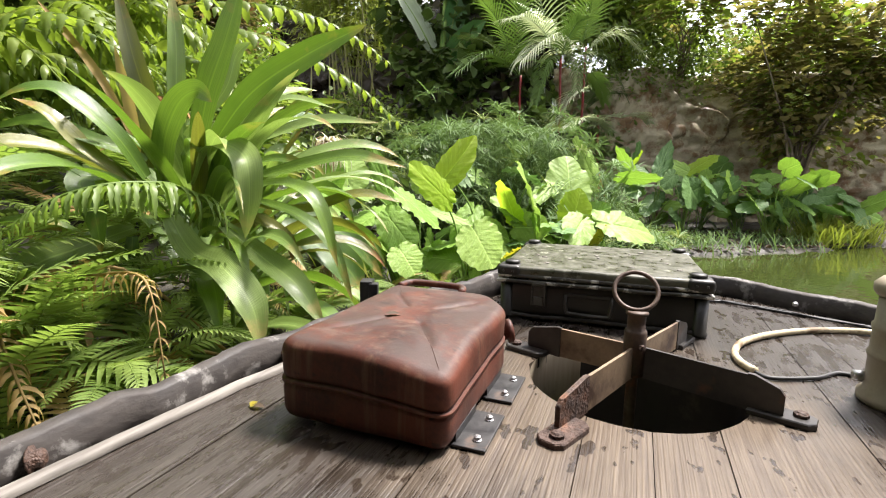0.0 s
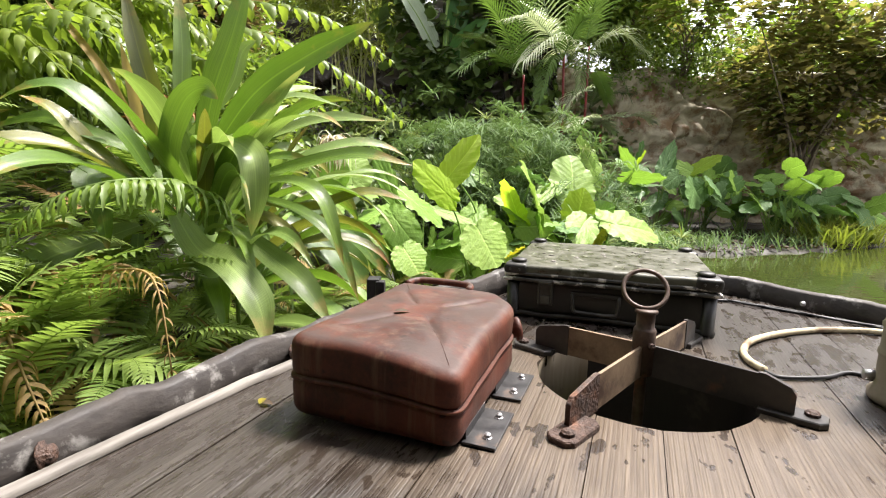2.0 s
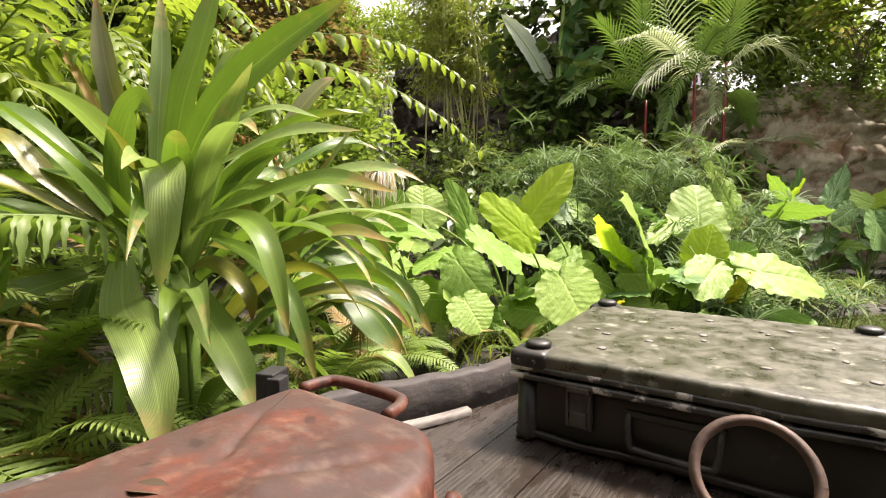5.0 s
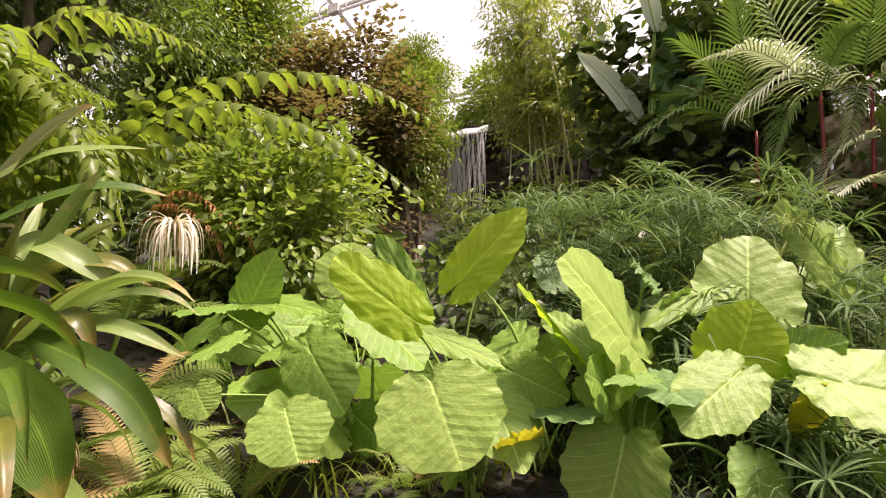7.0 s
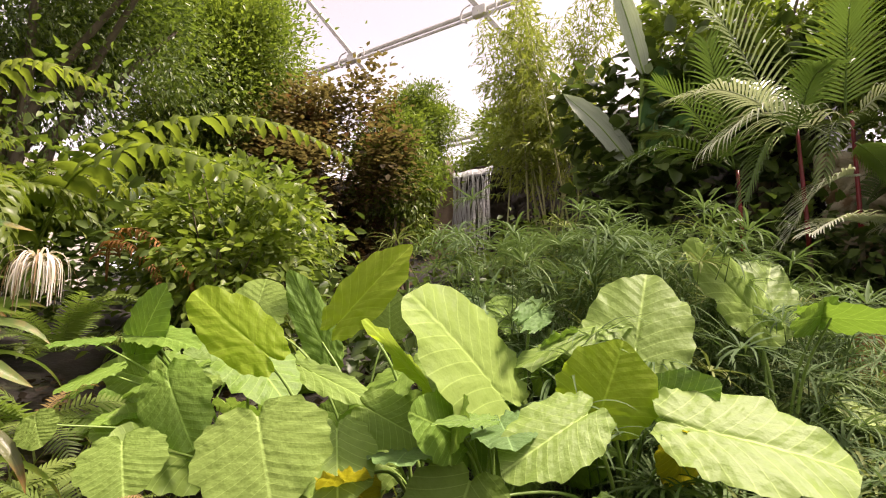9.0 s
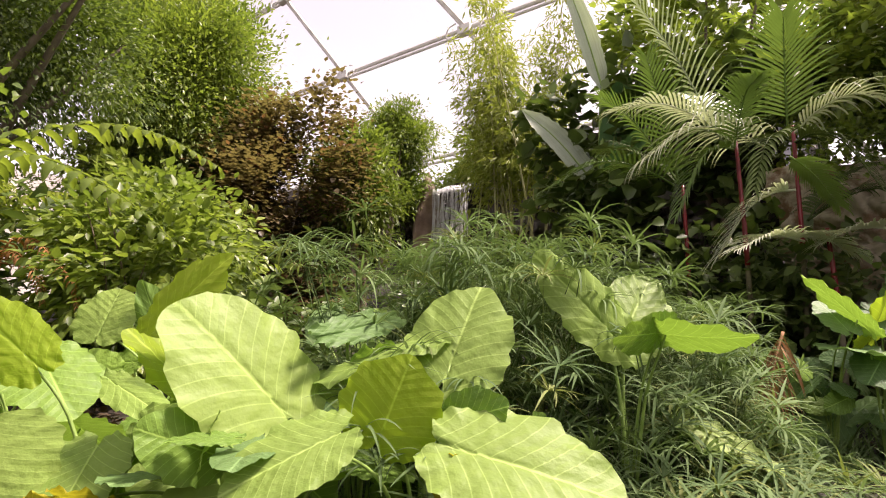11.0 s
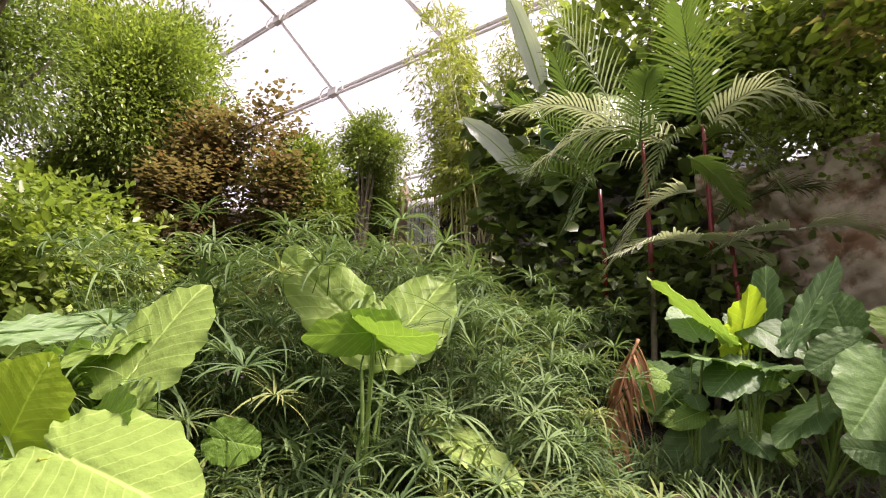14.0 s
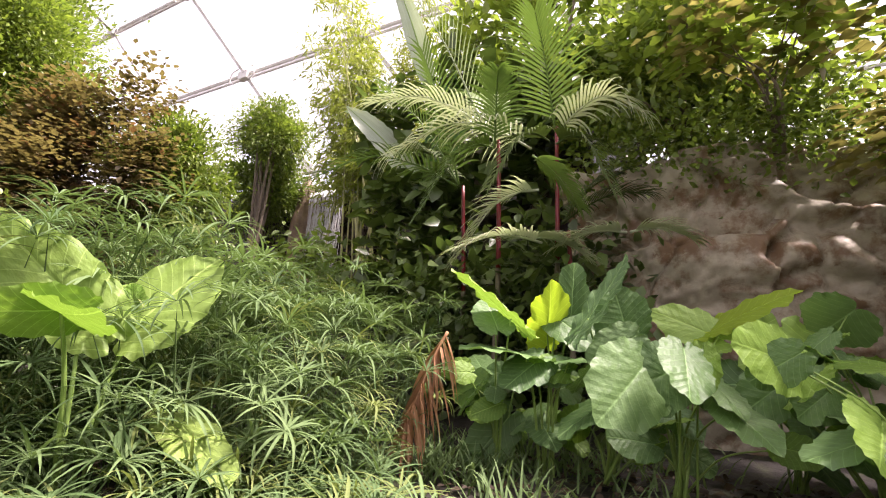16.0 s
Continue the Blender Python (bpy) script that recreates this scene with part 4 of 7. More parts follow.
def build_hatch_cross():
    g = thing("hatch_grab", "rusty steel cross with ring post over the deck hatch", "hatch fitting", m=on_boat(HATCH[0], HATCH[1], 0))
    ends = [((-0.135, -0.325), 0.055), ((0.135, 0.335), 0.055), ((-0.275, 0.105), 0.055), ((0.285, -0.095), 0.055)]
    def plate(bm, outline, half):
        lo = [bm.verts.new((x, -half, z)) for x, z in outline]
        hi = [bm.verts.new((x, half, z)) for x, z in outline]
        bm.faces.new(lo)
        bm.faces.new(hi[::-1])
        for i in range(len(lo)):
            j = (i + 1) % len(lo)
            bm.faces.new((lo[i], hi[i], hi[j], lo[j]))

    for (ex, ey), z in ends:
        reach = math.hypot(ex, ey)
        turn = pose(0, 0, 0, 0, 0, math.degrees(math.atan2(ey, ex)))
        bm = bmesh.new()
        split = reach * (0.70 if ex < 0 else 0.80)
        plate(bm, [(0.0, 0.012), (split, 0.005), (split, 0.080), (0.0, 0.086)], 0.0035)
        # One near blade is coloured black to stand for its face in shade.
        part("blade", bm_mesh("blade", bm, BLADE if ex * ey > 0 or ex < 0 else BLACK_IRON_SHADE), g, "worn tan steel blade", turn)
        # the outer end is a thicker plate, cut down at its foot
        bm = bmesh.new()
        plate(bm, [(split - 0.012, 0.004), (reach * 0.985, 0.006), (reach * 0.985, 0.052), (reach * 0.95, 0.066), (split, 0.083), (split - 0.012, 0.083)], 0.0052)
        dark = RUST if ex < 0 and ey < 0 else BLACK_IRON_SHADE
        part("blade_end", bm_mesh("blade_end", bm, dark), g, "pitted dark blade end", turn)
        bm = bmesh.new()
        x0, x1, y0, y1, c = reach * 0.985 - 0.062, reach * 0.985 + 0.056, -0.016, 0.042, 0.014
        ring = [(x0, y0), (x1 - c, y0), (x1, y0 + c), (x1, y1 - c), (x1 - c, y1), (x0 + c, y1), (x0, y1 - c)]
        lo = [bm.verts.new((x, y, 0.0005)) for x, y in ring]
        mid = [bm.verts.new((x, y, 0.010)) for x, y in ring]
        hi = [bm.verts.new((x * 0.97 + (x0 + x1) * 0.015, y * 0.92 + 0.001, 0.0125)) for x, y in ring]
        bm.faces.new(hi)
        bm.faces.new(lo[::-1])
        for i in range(len(ring)):
            j = (i + 1) % len(ring)
            bm.faces.new((lo[i], lo[j], mid[j], mid[i]))
            bm.faces.new((mid[i], mid[j], hi[j], hi[i]))
        part("foot", bm_mesh("foot", bm, dark), g, "rusted foot plate", turn)
        nut = lathe([(0, 0.012), (0.014, 0.012), (0.014, 0.019), (0.008, 0.023), (0, 0.024)], 8)
        part("nut", nut.mesh("nut", RUST, False), g, "rusted nut", turn @ pose(reach * 0.985 + 0.028, 0.018, 0))
    post = lathe([(0, -0.48), (0.013, -0.48), (0.013, 0.012), (0.025, 0.014), (0.0255, 0.118), (0.023, 0.124), (0.0205, 0.125), (0.0205, 0.160), (0.0255, 0.161), (0.0255, 0.166), (0.023, 0.169), (0, 0.169)], 28)
    part("post", post.mesh("post", POST_RUST), g, "rusted iron post", pose(-0.004, 0.0, 0))
    nut = lathe([(0, 0), (0.008, 0), (0.008, 0.010), (0, 0.012)], 6)
    part("post_bolt", nut.mesh("post_bolt", RUST, False), g, "", pose(0.010, -0.021, 0.088, 90, 0, 30))
    ring = Geo()
    a = np.linspace(0, 2 * np.pi, 41)
    tube(ring, np.stack([0.049 * np.cos(a), a * 0, 0.047 + 0.049 * np.sin(a)], 1), 0.0052, 10, False)
    part("ring", ring.mesh("ring", POST_RUST), g, "thin iron lifting ring", pose(-0.006, 0.0, 0.172, -38, 0, 8))


build_hatch_cross()


def build_case():
    w, l, h = 0.632, 0.565, 0.182
    case = thing("equipment_case", "black-olive metal equipment case with mossy wet lid", "case", m=on_boat(0.515, 1.14, 0.0, 2.5))

    def worn_box(sx, sy, sz, m, bevel, seg=3, dent=0.002):
        bm = bmesh.new()
        box_bm(bm, (sx, sy, sz), m, bevel, seg)
        bmesh.ops.subdivide_edges(bm, edges=[e for e in bm.edges if e.calc_length() > 0.1], cuts=12, use_grid_fill=True)
        for v in bm.verts:
            v.co += Vector((1, 1, 1)) * dent * noise.noise(v.co * 16)
        return bm

    part("body", bm_mesh("body", worn_box(w - 0.03, l - 0.03, h - 0.06, pose(0, 0, 0.008 + (h - 0.06) / 2), 0.024), CASE_OLIVE, True), case, "near-black olive case body")
    part("lid", bm_mesh("lid", worn_box(w - 0.004, l - 0.004, 0.042, pose(0, 0, h - 0.027), 0.012), CASE_TOP, True), case, "mossy grey-green lid")
    for name, z, grow, tall in (("rim", h - 0.054, 0.010, 0.012), ("lid_band", h - 0.037, 0.004, 0.012), ("foot_rim", 0.012, -0.018, 0.014)):
        part(name, bm_mesh(name, worn_box(w + grow, l + grow, tall, pose(0, 0, z), 0.004, 2, 0.003), CASE_EDGE if tall == 0.012 else CASE_OLIVE, True), case, "chipped rim")
    for sx in (-1, 1):
        for sy in (-1, 1):
            bm = bmesh.new()
            box_bm(bm, (0.075, 0.075, 0.036), pose(sx * (w / 2 - 0.032), sy * (l / 2 - 0.032), h - 0.0215), 0.012, 3)
            corner = part("corner", bm_mesh("corner", bm, CASE_OLIVE, True), case, "riveted corner cap")
            for k in (0.016, 0.046):
                rivet = lathe([(0, 0), (0.0042, 0), (0.003, 0.0025), (0, 0.003)], 8)
                part("rivet", rivet.mesh("rivet", CASE_EDGE), corner, "", pose(sx * (w / 2 - k), sy * (l / 2 + 0.0055), h - 0.022, -90 * sy))
            g = lathe([(0, 0), (0.021, 0), (0.025, 0.003), (0.025, 0.009), (0.019, 0.013), (0, 0.014)], 18)
            part("stud", g.mesh("stud", CASE_OLIVE), case, "round stacking stud", pose(sx * (w / 2 - 0.038), sy * (l / 2 - 0.038), h - 0.004))
            g = lathe([(0, 0.003), (0.024, 0.003), (0.026, 0.012), (0.022, 0.018), (0.022, h - 0.062), (0, h - 0.062)], 18)
            part("corner_post", g.mesh("corner_post", CASE_OLIVE), case, "", pose(sx * (w / 2 - 0.026), sy * (l / 2 - 0.026), 0))
    bm = bmesh.new()
    box_bm(bm, (0.048, 0.012, 0.074), pose(-0.185, -l / 2 + 0.006, h - 0.096), 0.003)
    box_bm(bm, (0.032, 0.012, 0.03), pose(-0.185, -l / 2 + 0.001, h - 0.115), 0.003)
    box_bm(bm, (0.040, 0.014, 0.012), pose(-0.185, -l / 2 - 0.001, h - 0.060), 0.003)
    box_bm(bm, (0.006, 0.014, 0.05), pose(-0.205, -l / 2 + 0.002, h - 0.092), 0.002)
    box_bm(bm, (0.006, 0.014, 0.05), pose(-0.165, -l / 2 + 0.002, h - 0.092), 0.002)
    part("latch", bm_mesh("latch", bm, CASE_EDGE), case, "worn steel latch")
    g = Geo()
    tube(g, smooth_path([(-0.10, -l / 2 + 0.020, 0.095), (-0.10, -l / 2 + 0.004, 0.085), (-0.095, -l / 2 - 0.002, 0.045), (-0.075, -l / 2 - 0.003, 0.038), (0.015, -l / 2 - 0.003, 0.036), (0.035, -l / 2 - 0.002, 0.044), (0.04, -l / 2 + 0.004, 0.085), (0.04, -l / 2 + 0.020, 0.095)], 40), 0.0062, 8)
    part("handle", g.mesh("handle", CASE_WORN), case, "folded bail handle")
    bm = bmesh.new()
    box_bm(bm, (0.155, 0.008, 0.014), pose(-0.03, -l / 2 + 0.012, 0.094), 0.003)
    part("handle_plate", bm_mesh("handle_plate", bm, CASE_OLIVE), case)
    # loose patches of scale and bird lime on the lid
    for _ in range(16):
        x, y, r = rng.uniform(-0.24, 0.24), rng.uniform(-0.21, 0.21), rng.uniform(0.003, 0.011)
        g = lathe([(r, h - 0.0055), (r * 0.8, h - 0.0035), (0.0005, h - 0.003)], 9)
        part("lime_spot", g.mesh("lime_spot", ROPE), case, "", pose(x, y, 0) @ Matrix.Diagonal((1, rng.uniform(0.5, 1.5), 1, 1)))


build_case()


def deck_line(pts, r, mat, name, label, category, z=None):
    g = Geo()
    tube(g, smooth_path([(x, y, (r if z is None else z)) for x, y in pts], 70), r, 8)
    single(name, g.mesh(name, mat), label, category, m=BOAT)


deck_line([(1.45, 1.10), (1.318, 1.135), (1.17, 1.09), (1.03, 0.99), (0.93, 0.87), (0.893, 0.763), (0.895, 0.69), (0.918, 0.64)], 0.0096, HOSE, "hose", "dirty cream rubber hose curled on the deck", "hose")
deck_line([(0.918, 0.64), (0.95, 0.617), (1.047, 0.66), (1.12, 0.72), (1.19, 0.66)], 0.0052, RUBBER, "cable", "thin black cable joining hose and canister", "cable")
deck_line([(0.88, 1.36), (0.98, 1.375), (1.06, 1.33), (1.16, 1.29), (1.30, 1.235), (1.46, 1.12)], 0.005, RUBBER, "cable", "black cable lying along the gunwale", "cable")
deck_line([(0.9, 1.40), (1.0, 1.34), (1.10, 1.325), (1.24, 1.24), (1.40, 1.19), (1.5, 1.06)], 0.004, RUBBER, "cable", "second black cable lying along the gunwale", "cable", 0.008)


def build_canister():
    c = thing("canister", "dirty cream upright metal canister standing on deck", "canister", m=on_boat(1.185, 0.57, 0.0))
    body = lathe([(0, 0), (0.078, 0), (0.085, 0.006), (0.085, 0.02), (0.075, 0.03), (0.074, 0.10), (0.077, 0.104), (0.077, 0.112), (0.074, 0.116), (0.073, 0.16), (0.076, 0.164), (0.076, 0.172), (0.072, 0.176), (0.070, 0.235), (0.0, 0.235)], 32)
    part("body", body.mesh("body", CREAM), c)
    cap = lathe([(0.06, 0.236), (0.076, 0.238), (0.082, 0.247), (0.082, 0.262), (0.07, 0.275), (0.045, 0.282), (0, 0.284)], 32)
    part("cap", cap.mesh("cap", CREAM), c, "pale domed cap")
    g = lathe([(0, 0), (0.011, 0), (0.011, 0.022), (0, 0.022)], 12)
    part("fitting", g.mesh("fitting", BOLT), c, "small metal cable fitting", pose(-0.07, 0.02, 0.05, 0, -90, 0))


build_canister()


def build_lamp_pole():
    lamp = thing("lamp_pole", "black lamp pole with clear light tube and dark shade", "lamp pole", m=on_boat(-0.375, -0.44, -0.03))
    g = Geo()
    tube(g, [(0, 0, 0), (0, 0, 1.63)], 0.037, 24)
    part("pole", g.mesh("pole", POLE), lamp)
    g = Geo()
    zz = np.linspace(0.1, 1.6, 40)
    tube(g, np.stack([0.030 + 0.004 * np.sin(zz * 4), -0.030 + zz * 0, zz], 1), 0.0085, 8)
    part("light_tube", g.mesh("light_tube", TUBE_GLASS), lamp, "clear plastic light tube")
    for z in (0.45, 0.78, 1.2):
        g = Geo()
        a = np.linspace(0, 2 * np.pi, 25)
        tube(g, np.stack([0.043 * np.cos(a) + 0.003, 0.043 * np.sin(a) - 0.003, a * 0 + z], 1), 0.003, 6, False)
        part("cable_tie", g.mesh("cable_tie", RUBBER), lamp, "black cable tie")
    shade = lathe([(0.115, 1.18), (0.118, 1.19), (0.11, 1.21), (0.06, 1.25), (0.03, 1.27), (0.012, 1.275), (0.012, 1.3)], 32)
    part("shade", shade.mesh("shade", SHADE), lamp, "dark brown dished lampshade", pose(0.16, 0.02, 0))
    g = Geo()
    tube(g, smooth_path([(0.03, 0, 1.32), (0.1, 0.01, 1.35), (0.16, 0.02, 1.29)], 12), 0.009, 8)
    part("arm", g.mesh("arm", POLE), lamp)


build_lamp_pole()


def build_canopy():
    """Plain unseen boat roof over where passengers stand; added boards shade the deck."""
    roof = thing("boat_canopy", "plain dark timber canopy, unseen, shading the boat", "canopy", m=BOAT)
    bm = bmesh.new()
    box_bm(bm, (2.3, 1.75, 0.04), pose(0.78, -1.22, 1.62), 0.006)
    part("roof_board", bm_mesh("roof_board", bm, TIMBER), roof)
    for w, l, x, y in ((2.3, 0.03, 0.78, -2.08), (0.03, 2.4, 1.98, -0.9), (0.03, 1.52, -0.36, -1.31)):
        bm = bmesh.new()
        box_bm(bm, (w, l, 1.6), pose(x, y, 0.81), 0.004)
        part("unseen_side_board", bm_mesh("unseen_side_board", bm, TIMBER), roof)
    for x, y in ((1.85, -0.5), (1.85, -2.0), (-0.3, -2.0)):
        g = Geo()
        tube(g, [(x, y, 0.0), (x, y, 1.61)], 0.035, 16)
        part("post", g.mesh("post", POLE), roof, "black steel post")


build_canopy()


def fallen_leaf(x, y, z, size, rz, mat, label):
    g = Geo()
    c = arc((0, 0, 0), (0, 1, 0.15), size, 0.5, 6)
    tt, s, u = frame_along(c)
    ribbon(g, c, s, size * 0.26 * np.sin(np.linspace(0.15, 3.0, 6)), u, 0.4)
    single("fallen_leaf", g.mesh("fallen_leaf", mat), label, "leaf", "fallen leaves", on_boat(x, y, z, rz))


fallen_leaf(0.085, 0.10, 0.1665, 0.036, -80, CRINUM_DRY, "small pale dry leaf on the jerrycan")
fallen_leaf(0.12, 0.20, 0.170, 0.05, -60, LITTER, "curled brown leaf on the jerrycan")
fallen_leaf(-0.08, 0.02, 0.004, 0.03, 20, ELEPHANT["y"], "tiny yellow leaf on the deck")
fallen_leaf(-0.055, 0.03, 0.004, 0.032, 100, LITTER, "dark curled leaf on the deck")
fallen_leaf(-0.07, 0.16, 0.004, 0.026, 10, ELEPHANT["y"], "yellow leaf beside the jerrycan")


# ---- elephant-ear plants ----
def elephant_leaf(name, seed, long=1.0):
    """Heart-shaped blade about the stalk's joint: tip along +y at 1, lobes behind, ribs pressed in, wavy rim."""
    r0 = np.random.default_rng(seed)
    nt, nr = 72, 14
    th = np.linspace(-np.pi, np.pi, nt + 1)[:-1] + np.pi / nt
    a = np.abs(th)
    out = np.interp(a, [0, 0.12, 0.3, 0.6, 1.0, 1.5, 2.0, 2.45, 2.8, 3.0, 3.1, 3.1416], [1.0, 0.975, 0.93, 0.85, 0.745, 0.635, 0.56, 0.50, 0.44, 0.35, 0.23, 0.13])
    ph = r0.uniform(0, 6.28, 4)
    out = out * (1 + 0.028 * np.sin(9 * th + ph[0]) + 0.028 * np.sin(19 * th + ph[1]) * (a > 0.5))
    v, uv = [(0, 0, 0)], [(0, 0)]
    lift, sag = r0.uniform(0.10, 0.22), r0.uniform(0.10, 0.25)
    twist = r0.uniform(-0.12, 0.12)
    for k in range(1, nr + 1):
        q = k / nr
        for t, o, aa in zip(th, out, a):
            x, y = math.sin(t) * o * q, math.cos(t) * o * q
            bow = 7.0 * y - 5.5 * abs(x) + 3.0 * x * x
            rib = (0.0065 * math.cos(2 * math.pi * bow) + 0.016 * noise.noise(Vector((x * 9, y * 9, seed))) + 0.006 * noise.noise(Vector((x * 22, y * 22, seed)))) * min(1, 3 * q)
            rim = 0.035 * q ** 5 * math.sin(11 * t + ph[2]) + 0.024 * q ** 6 * math.sin(25 * t + ph[3])
            z = lift * abs(x) ** 1.3 - sag * y * abs(y) * 0.8 - 0.25 * x * x + rib + rim + twist * x * y - 0.02 * math.exp(-(x / 0.03) ** 2)
            v.append((x, y, z))
            uv.append((x, y))
    fs = [(0, 1 + j, 1 + (j + 1) % nt) for j in range(nt)]
    fs += [(1 + (k - 1) * nt + j, 1 + k * nt + j, 1 + k * nt + (j + 1) % nt, 1 + (k - 1) * nt + (j + 1) % nt) for k in range(1, nr) for j in range(nt)]
    g = Geo()
    g.add(v, fs, uv)
    return g.mesh(name, ELEPHANT["g"])


EAR = [elephant_leaf("blade", s) for s in range(6)]
TO_EYE = {"C": (0.55, -0.75, 0.35), "U": (0.1, -0.25, 1.0), "S": (0.75, 0.6, 0.3), "D": (0.3, -0.6, -0.75), "E": (0.95, 0.05, 0.3), "T": (0.35, -0.8, 0.75)}


def stalk_between(root, tip, thick, heading):
    root, tip = np.array(root, float), np.array(tip, float)
    mid = root * 0.45 + tip * 0.55 + np.array((0, 0, 0.10 * np.linalg.norm(tip - root))) - 0.12 * np.array((tip[0] - root[0], tip[1] - root[1], 0))
    g = Geo()
    line = smooth_path([root, mid, tip], 12)
    tube(g, line, np.linspace(thick, thick * 0.45, 12), 7)
    return g.mesh("stalk", STALK)


def elephant_plant(leaves, roots, label, more=0, seed=0, spread=0.5, shades="ggpb", tall=0.8, big=1.0):
    """One clump: blades where they stand, each on its own stalk, and a few lower blades filling in."""
    r0 = np.random.default_rng(seed)
    plant = thing("elephant_ear", label, "plant", "elephant ear plants", Matrix.Translation(roots[0]))
    base = np.array(roots[0], float)
    rows = list(leaves)
    for _ in range(more):
        root = np.array(roots[r0.integers(len(roots))], float)
        a = r0.uniform(0, 6.28)
        h = r0.uniform(0.25, 1.0) * tall
        p = root + np.array((math.cos(a), math.sin(a), 0)) * spread * r0.uniform(0.3, 1) + np.array((0, 0, h))
        size = r0.uniform(0.18, 0.34) * big
        d = np.array((math.cos(a), math.sin(a), r0.uniform(-0.9, 0.5)))
        q = p + unit(d) * size
        rows.append((*p, *q, size * 0.9, "CCCU"[r0.integers(4)] + shades[r0.integers(len(shades))]))
    for i, (ax, ay, az, bx, by, bz, w, code) in enumerate(rows):
        a, b = np.array((ax, ay, az)), np.array((bx, by, bz))
        axis = b - a
        size = max(np.linalg.norm(axis), 0.6 * w)
        y = unit(axis)
        hint = np.array(TO_EYE[code[0]]) + r0.normal(0, 0.12, 3)
        z = unit(hint - y * hint.dot(y))
        x = np.cross(y, z)
        wide = w / 1.2
        m = Matrix(((x[0] * wide, y[0] * size, z[0] * size * 0.7, ax - base[0]), (x[1] * wide, y[1] * size, z[1] * size * 0.7, ay - base[1]), (x[2] * wide, y[2] * size, z[2] * size * 0.7, az - base[2]), (0, 0, 0, 1)))
        leaf = part("blade", EAR[(i * 5 + seed) % 6], plant, "", m, ELEPHANT[code[1]])
        root = min(roots, key=lambda q: np.hypot(q[0] - ax, q[1] - ay))
        jit = r0.normal(0, 0.025, 2)
        part("stalk", stalk_between(np.array((root[0] + jit[0], root[1] + jit[1], root[2])) - base, a - base - z * 0.006, 0.006 + 0.013 * size, y), plant)
    return plant


ELEPHANT_NEAR = [
    (-0.91, 4.29, 0.82, -0.75, 4.30, 1.09, 0.26, 'Cg'),
    (-0.88, 4.32, 0.84, -0.49, 4.34, 0.83, 0.21, 'Ug'),
    (0.0, 4.31, 0.83, -0.22, 4.14, 1.05, 0.24, 'Cl'),
    (-0.26, 4.47, 0.77, 0.01, 4.51, 0.57, 0.33, 'Ug'),
    (-0.35, 4.17, 0.63, -0.18, 4.18, 0.41, 0.28, 'Cg'),
    (-0.46, 4.31, 0.69, -0.62, 4.09, 0.61, 0.28, 'Ug'),
    (0.26, 4.18, 0.53, 0.38, 4.15, 0.32, 0.44, 'Cp'),
    (-0.26, 3.96, 0.43, -0.16, 3.93, 0.29, 0.29, 'Cp'),
    (-0.81, 4.05, 0.82, -0.89, 3.87, 0.81, 0.13, 'Ug'),
    (-0.51, 3.76, 0.53, -0.45, 3.76, 0.45, 0.15, 'Cp'),
    (-0.77, 4.09, 0.68, -0.81, 3.90, 0.61, 0.11, 'Ug'),
]
ELEPHANT_MID = [
    (0.05, 4.82, 0.99, 0.30, 4.94, 1.31, 0.24, 'Cl'),
    (-0.48, 5.12, 0.80, -0.61, 4.96, 1.23, 0.21, 'Cg'),
    (-0.80, 4.87, 0.94, -0.82, 4.94, 1.19, 0.36, 'Cp'),
    (0.24, 4.92, 0.64, 0.10, 4.68, 0.42, 0.22, 'Ug'),
    (-0.20, 5.41, 0.90, -0.19, 5.38, 1.12, 0.26, 'Cp'),
    (-0.07, 4.70, 0.68, 0.27, 4.77, 0.58, 0.18, 'Up'),
    (0.89, 4.65, 0.58, 0.78, 4.51, 0.59, 0.08, 'Ug'),
    (0.60, 4.77, 0.63, 0.47, 4.50, 0.96, 0.25, 'Sl'),
    (0.79, 4.90, 0.69, 0.65, 4.57, 1.07, 0.50, 'Ep'),
    (0.66, 4.81, 0.65, 0.41, 4.91, 0.82, 0.20, 'Cp'),
    (0.50, 4.37, 0.36, 0.38, 4.64, 0.17, 0.19, 'Cy'),
]
ELEPHANT_RIGHT = [
    (1.23, 5.50, 0.83, 1.25, 5.70, 1.21, 0.46, 'Cp'),
    (1.18, 5.14, 0.60, 1.27, 5.17, 0.86, 0.38, 'Cl'),
    (1.17, 4.83, 0.58, 1.02, 4.56, 0.45, 0.27, 'Tp'),
    (1.56, 5.22, 0.54, 2.04, 5.36, 0.47, 0.44, 'Tp'),
    (1.08, 5.49, 0.92, 0.79, 5.07, 0.76, 0.20, 'Up'),
    (0.89, 5.38, 0.80, 0.74, 5.56, 0.56, 0.26, 'Ug'),
    (1.45, 5.21, 0.45, 1.44, 5.37, 0.25, 0.18, 'Cy'),
    (0.20, 5.68, 0.95, 0.09, 5.81, 1.16, 0.23, 'Cb'),
    (0.37, 5.80, 0.95, 0.29, 6.08, 1.14, 0.26, 'Cg'),
    (0.80, 5.28, 0.96, 0.68, 5.91, 1.09, 0.15, 'Cb'),
    (0.79, 4.70, 0.27, 0.75, 4.57, -0.01, 0.41, 'Cp'),
]
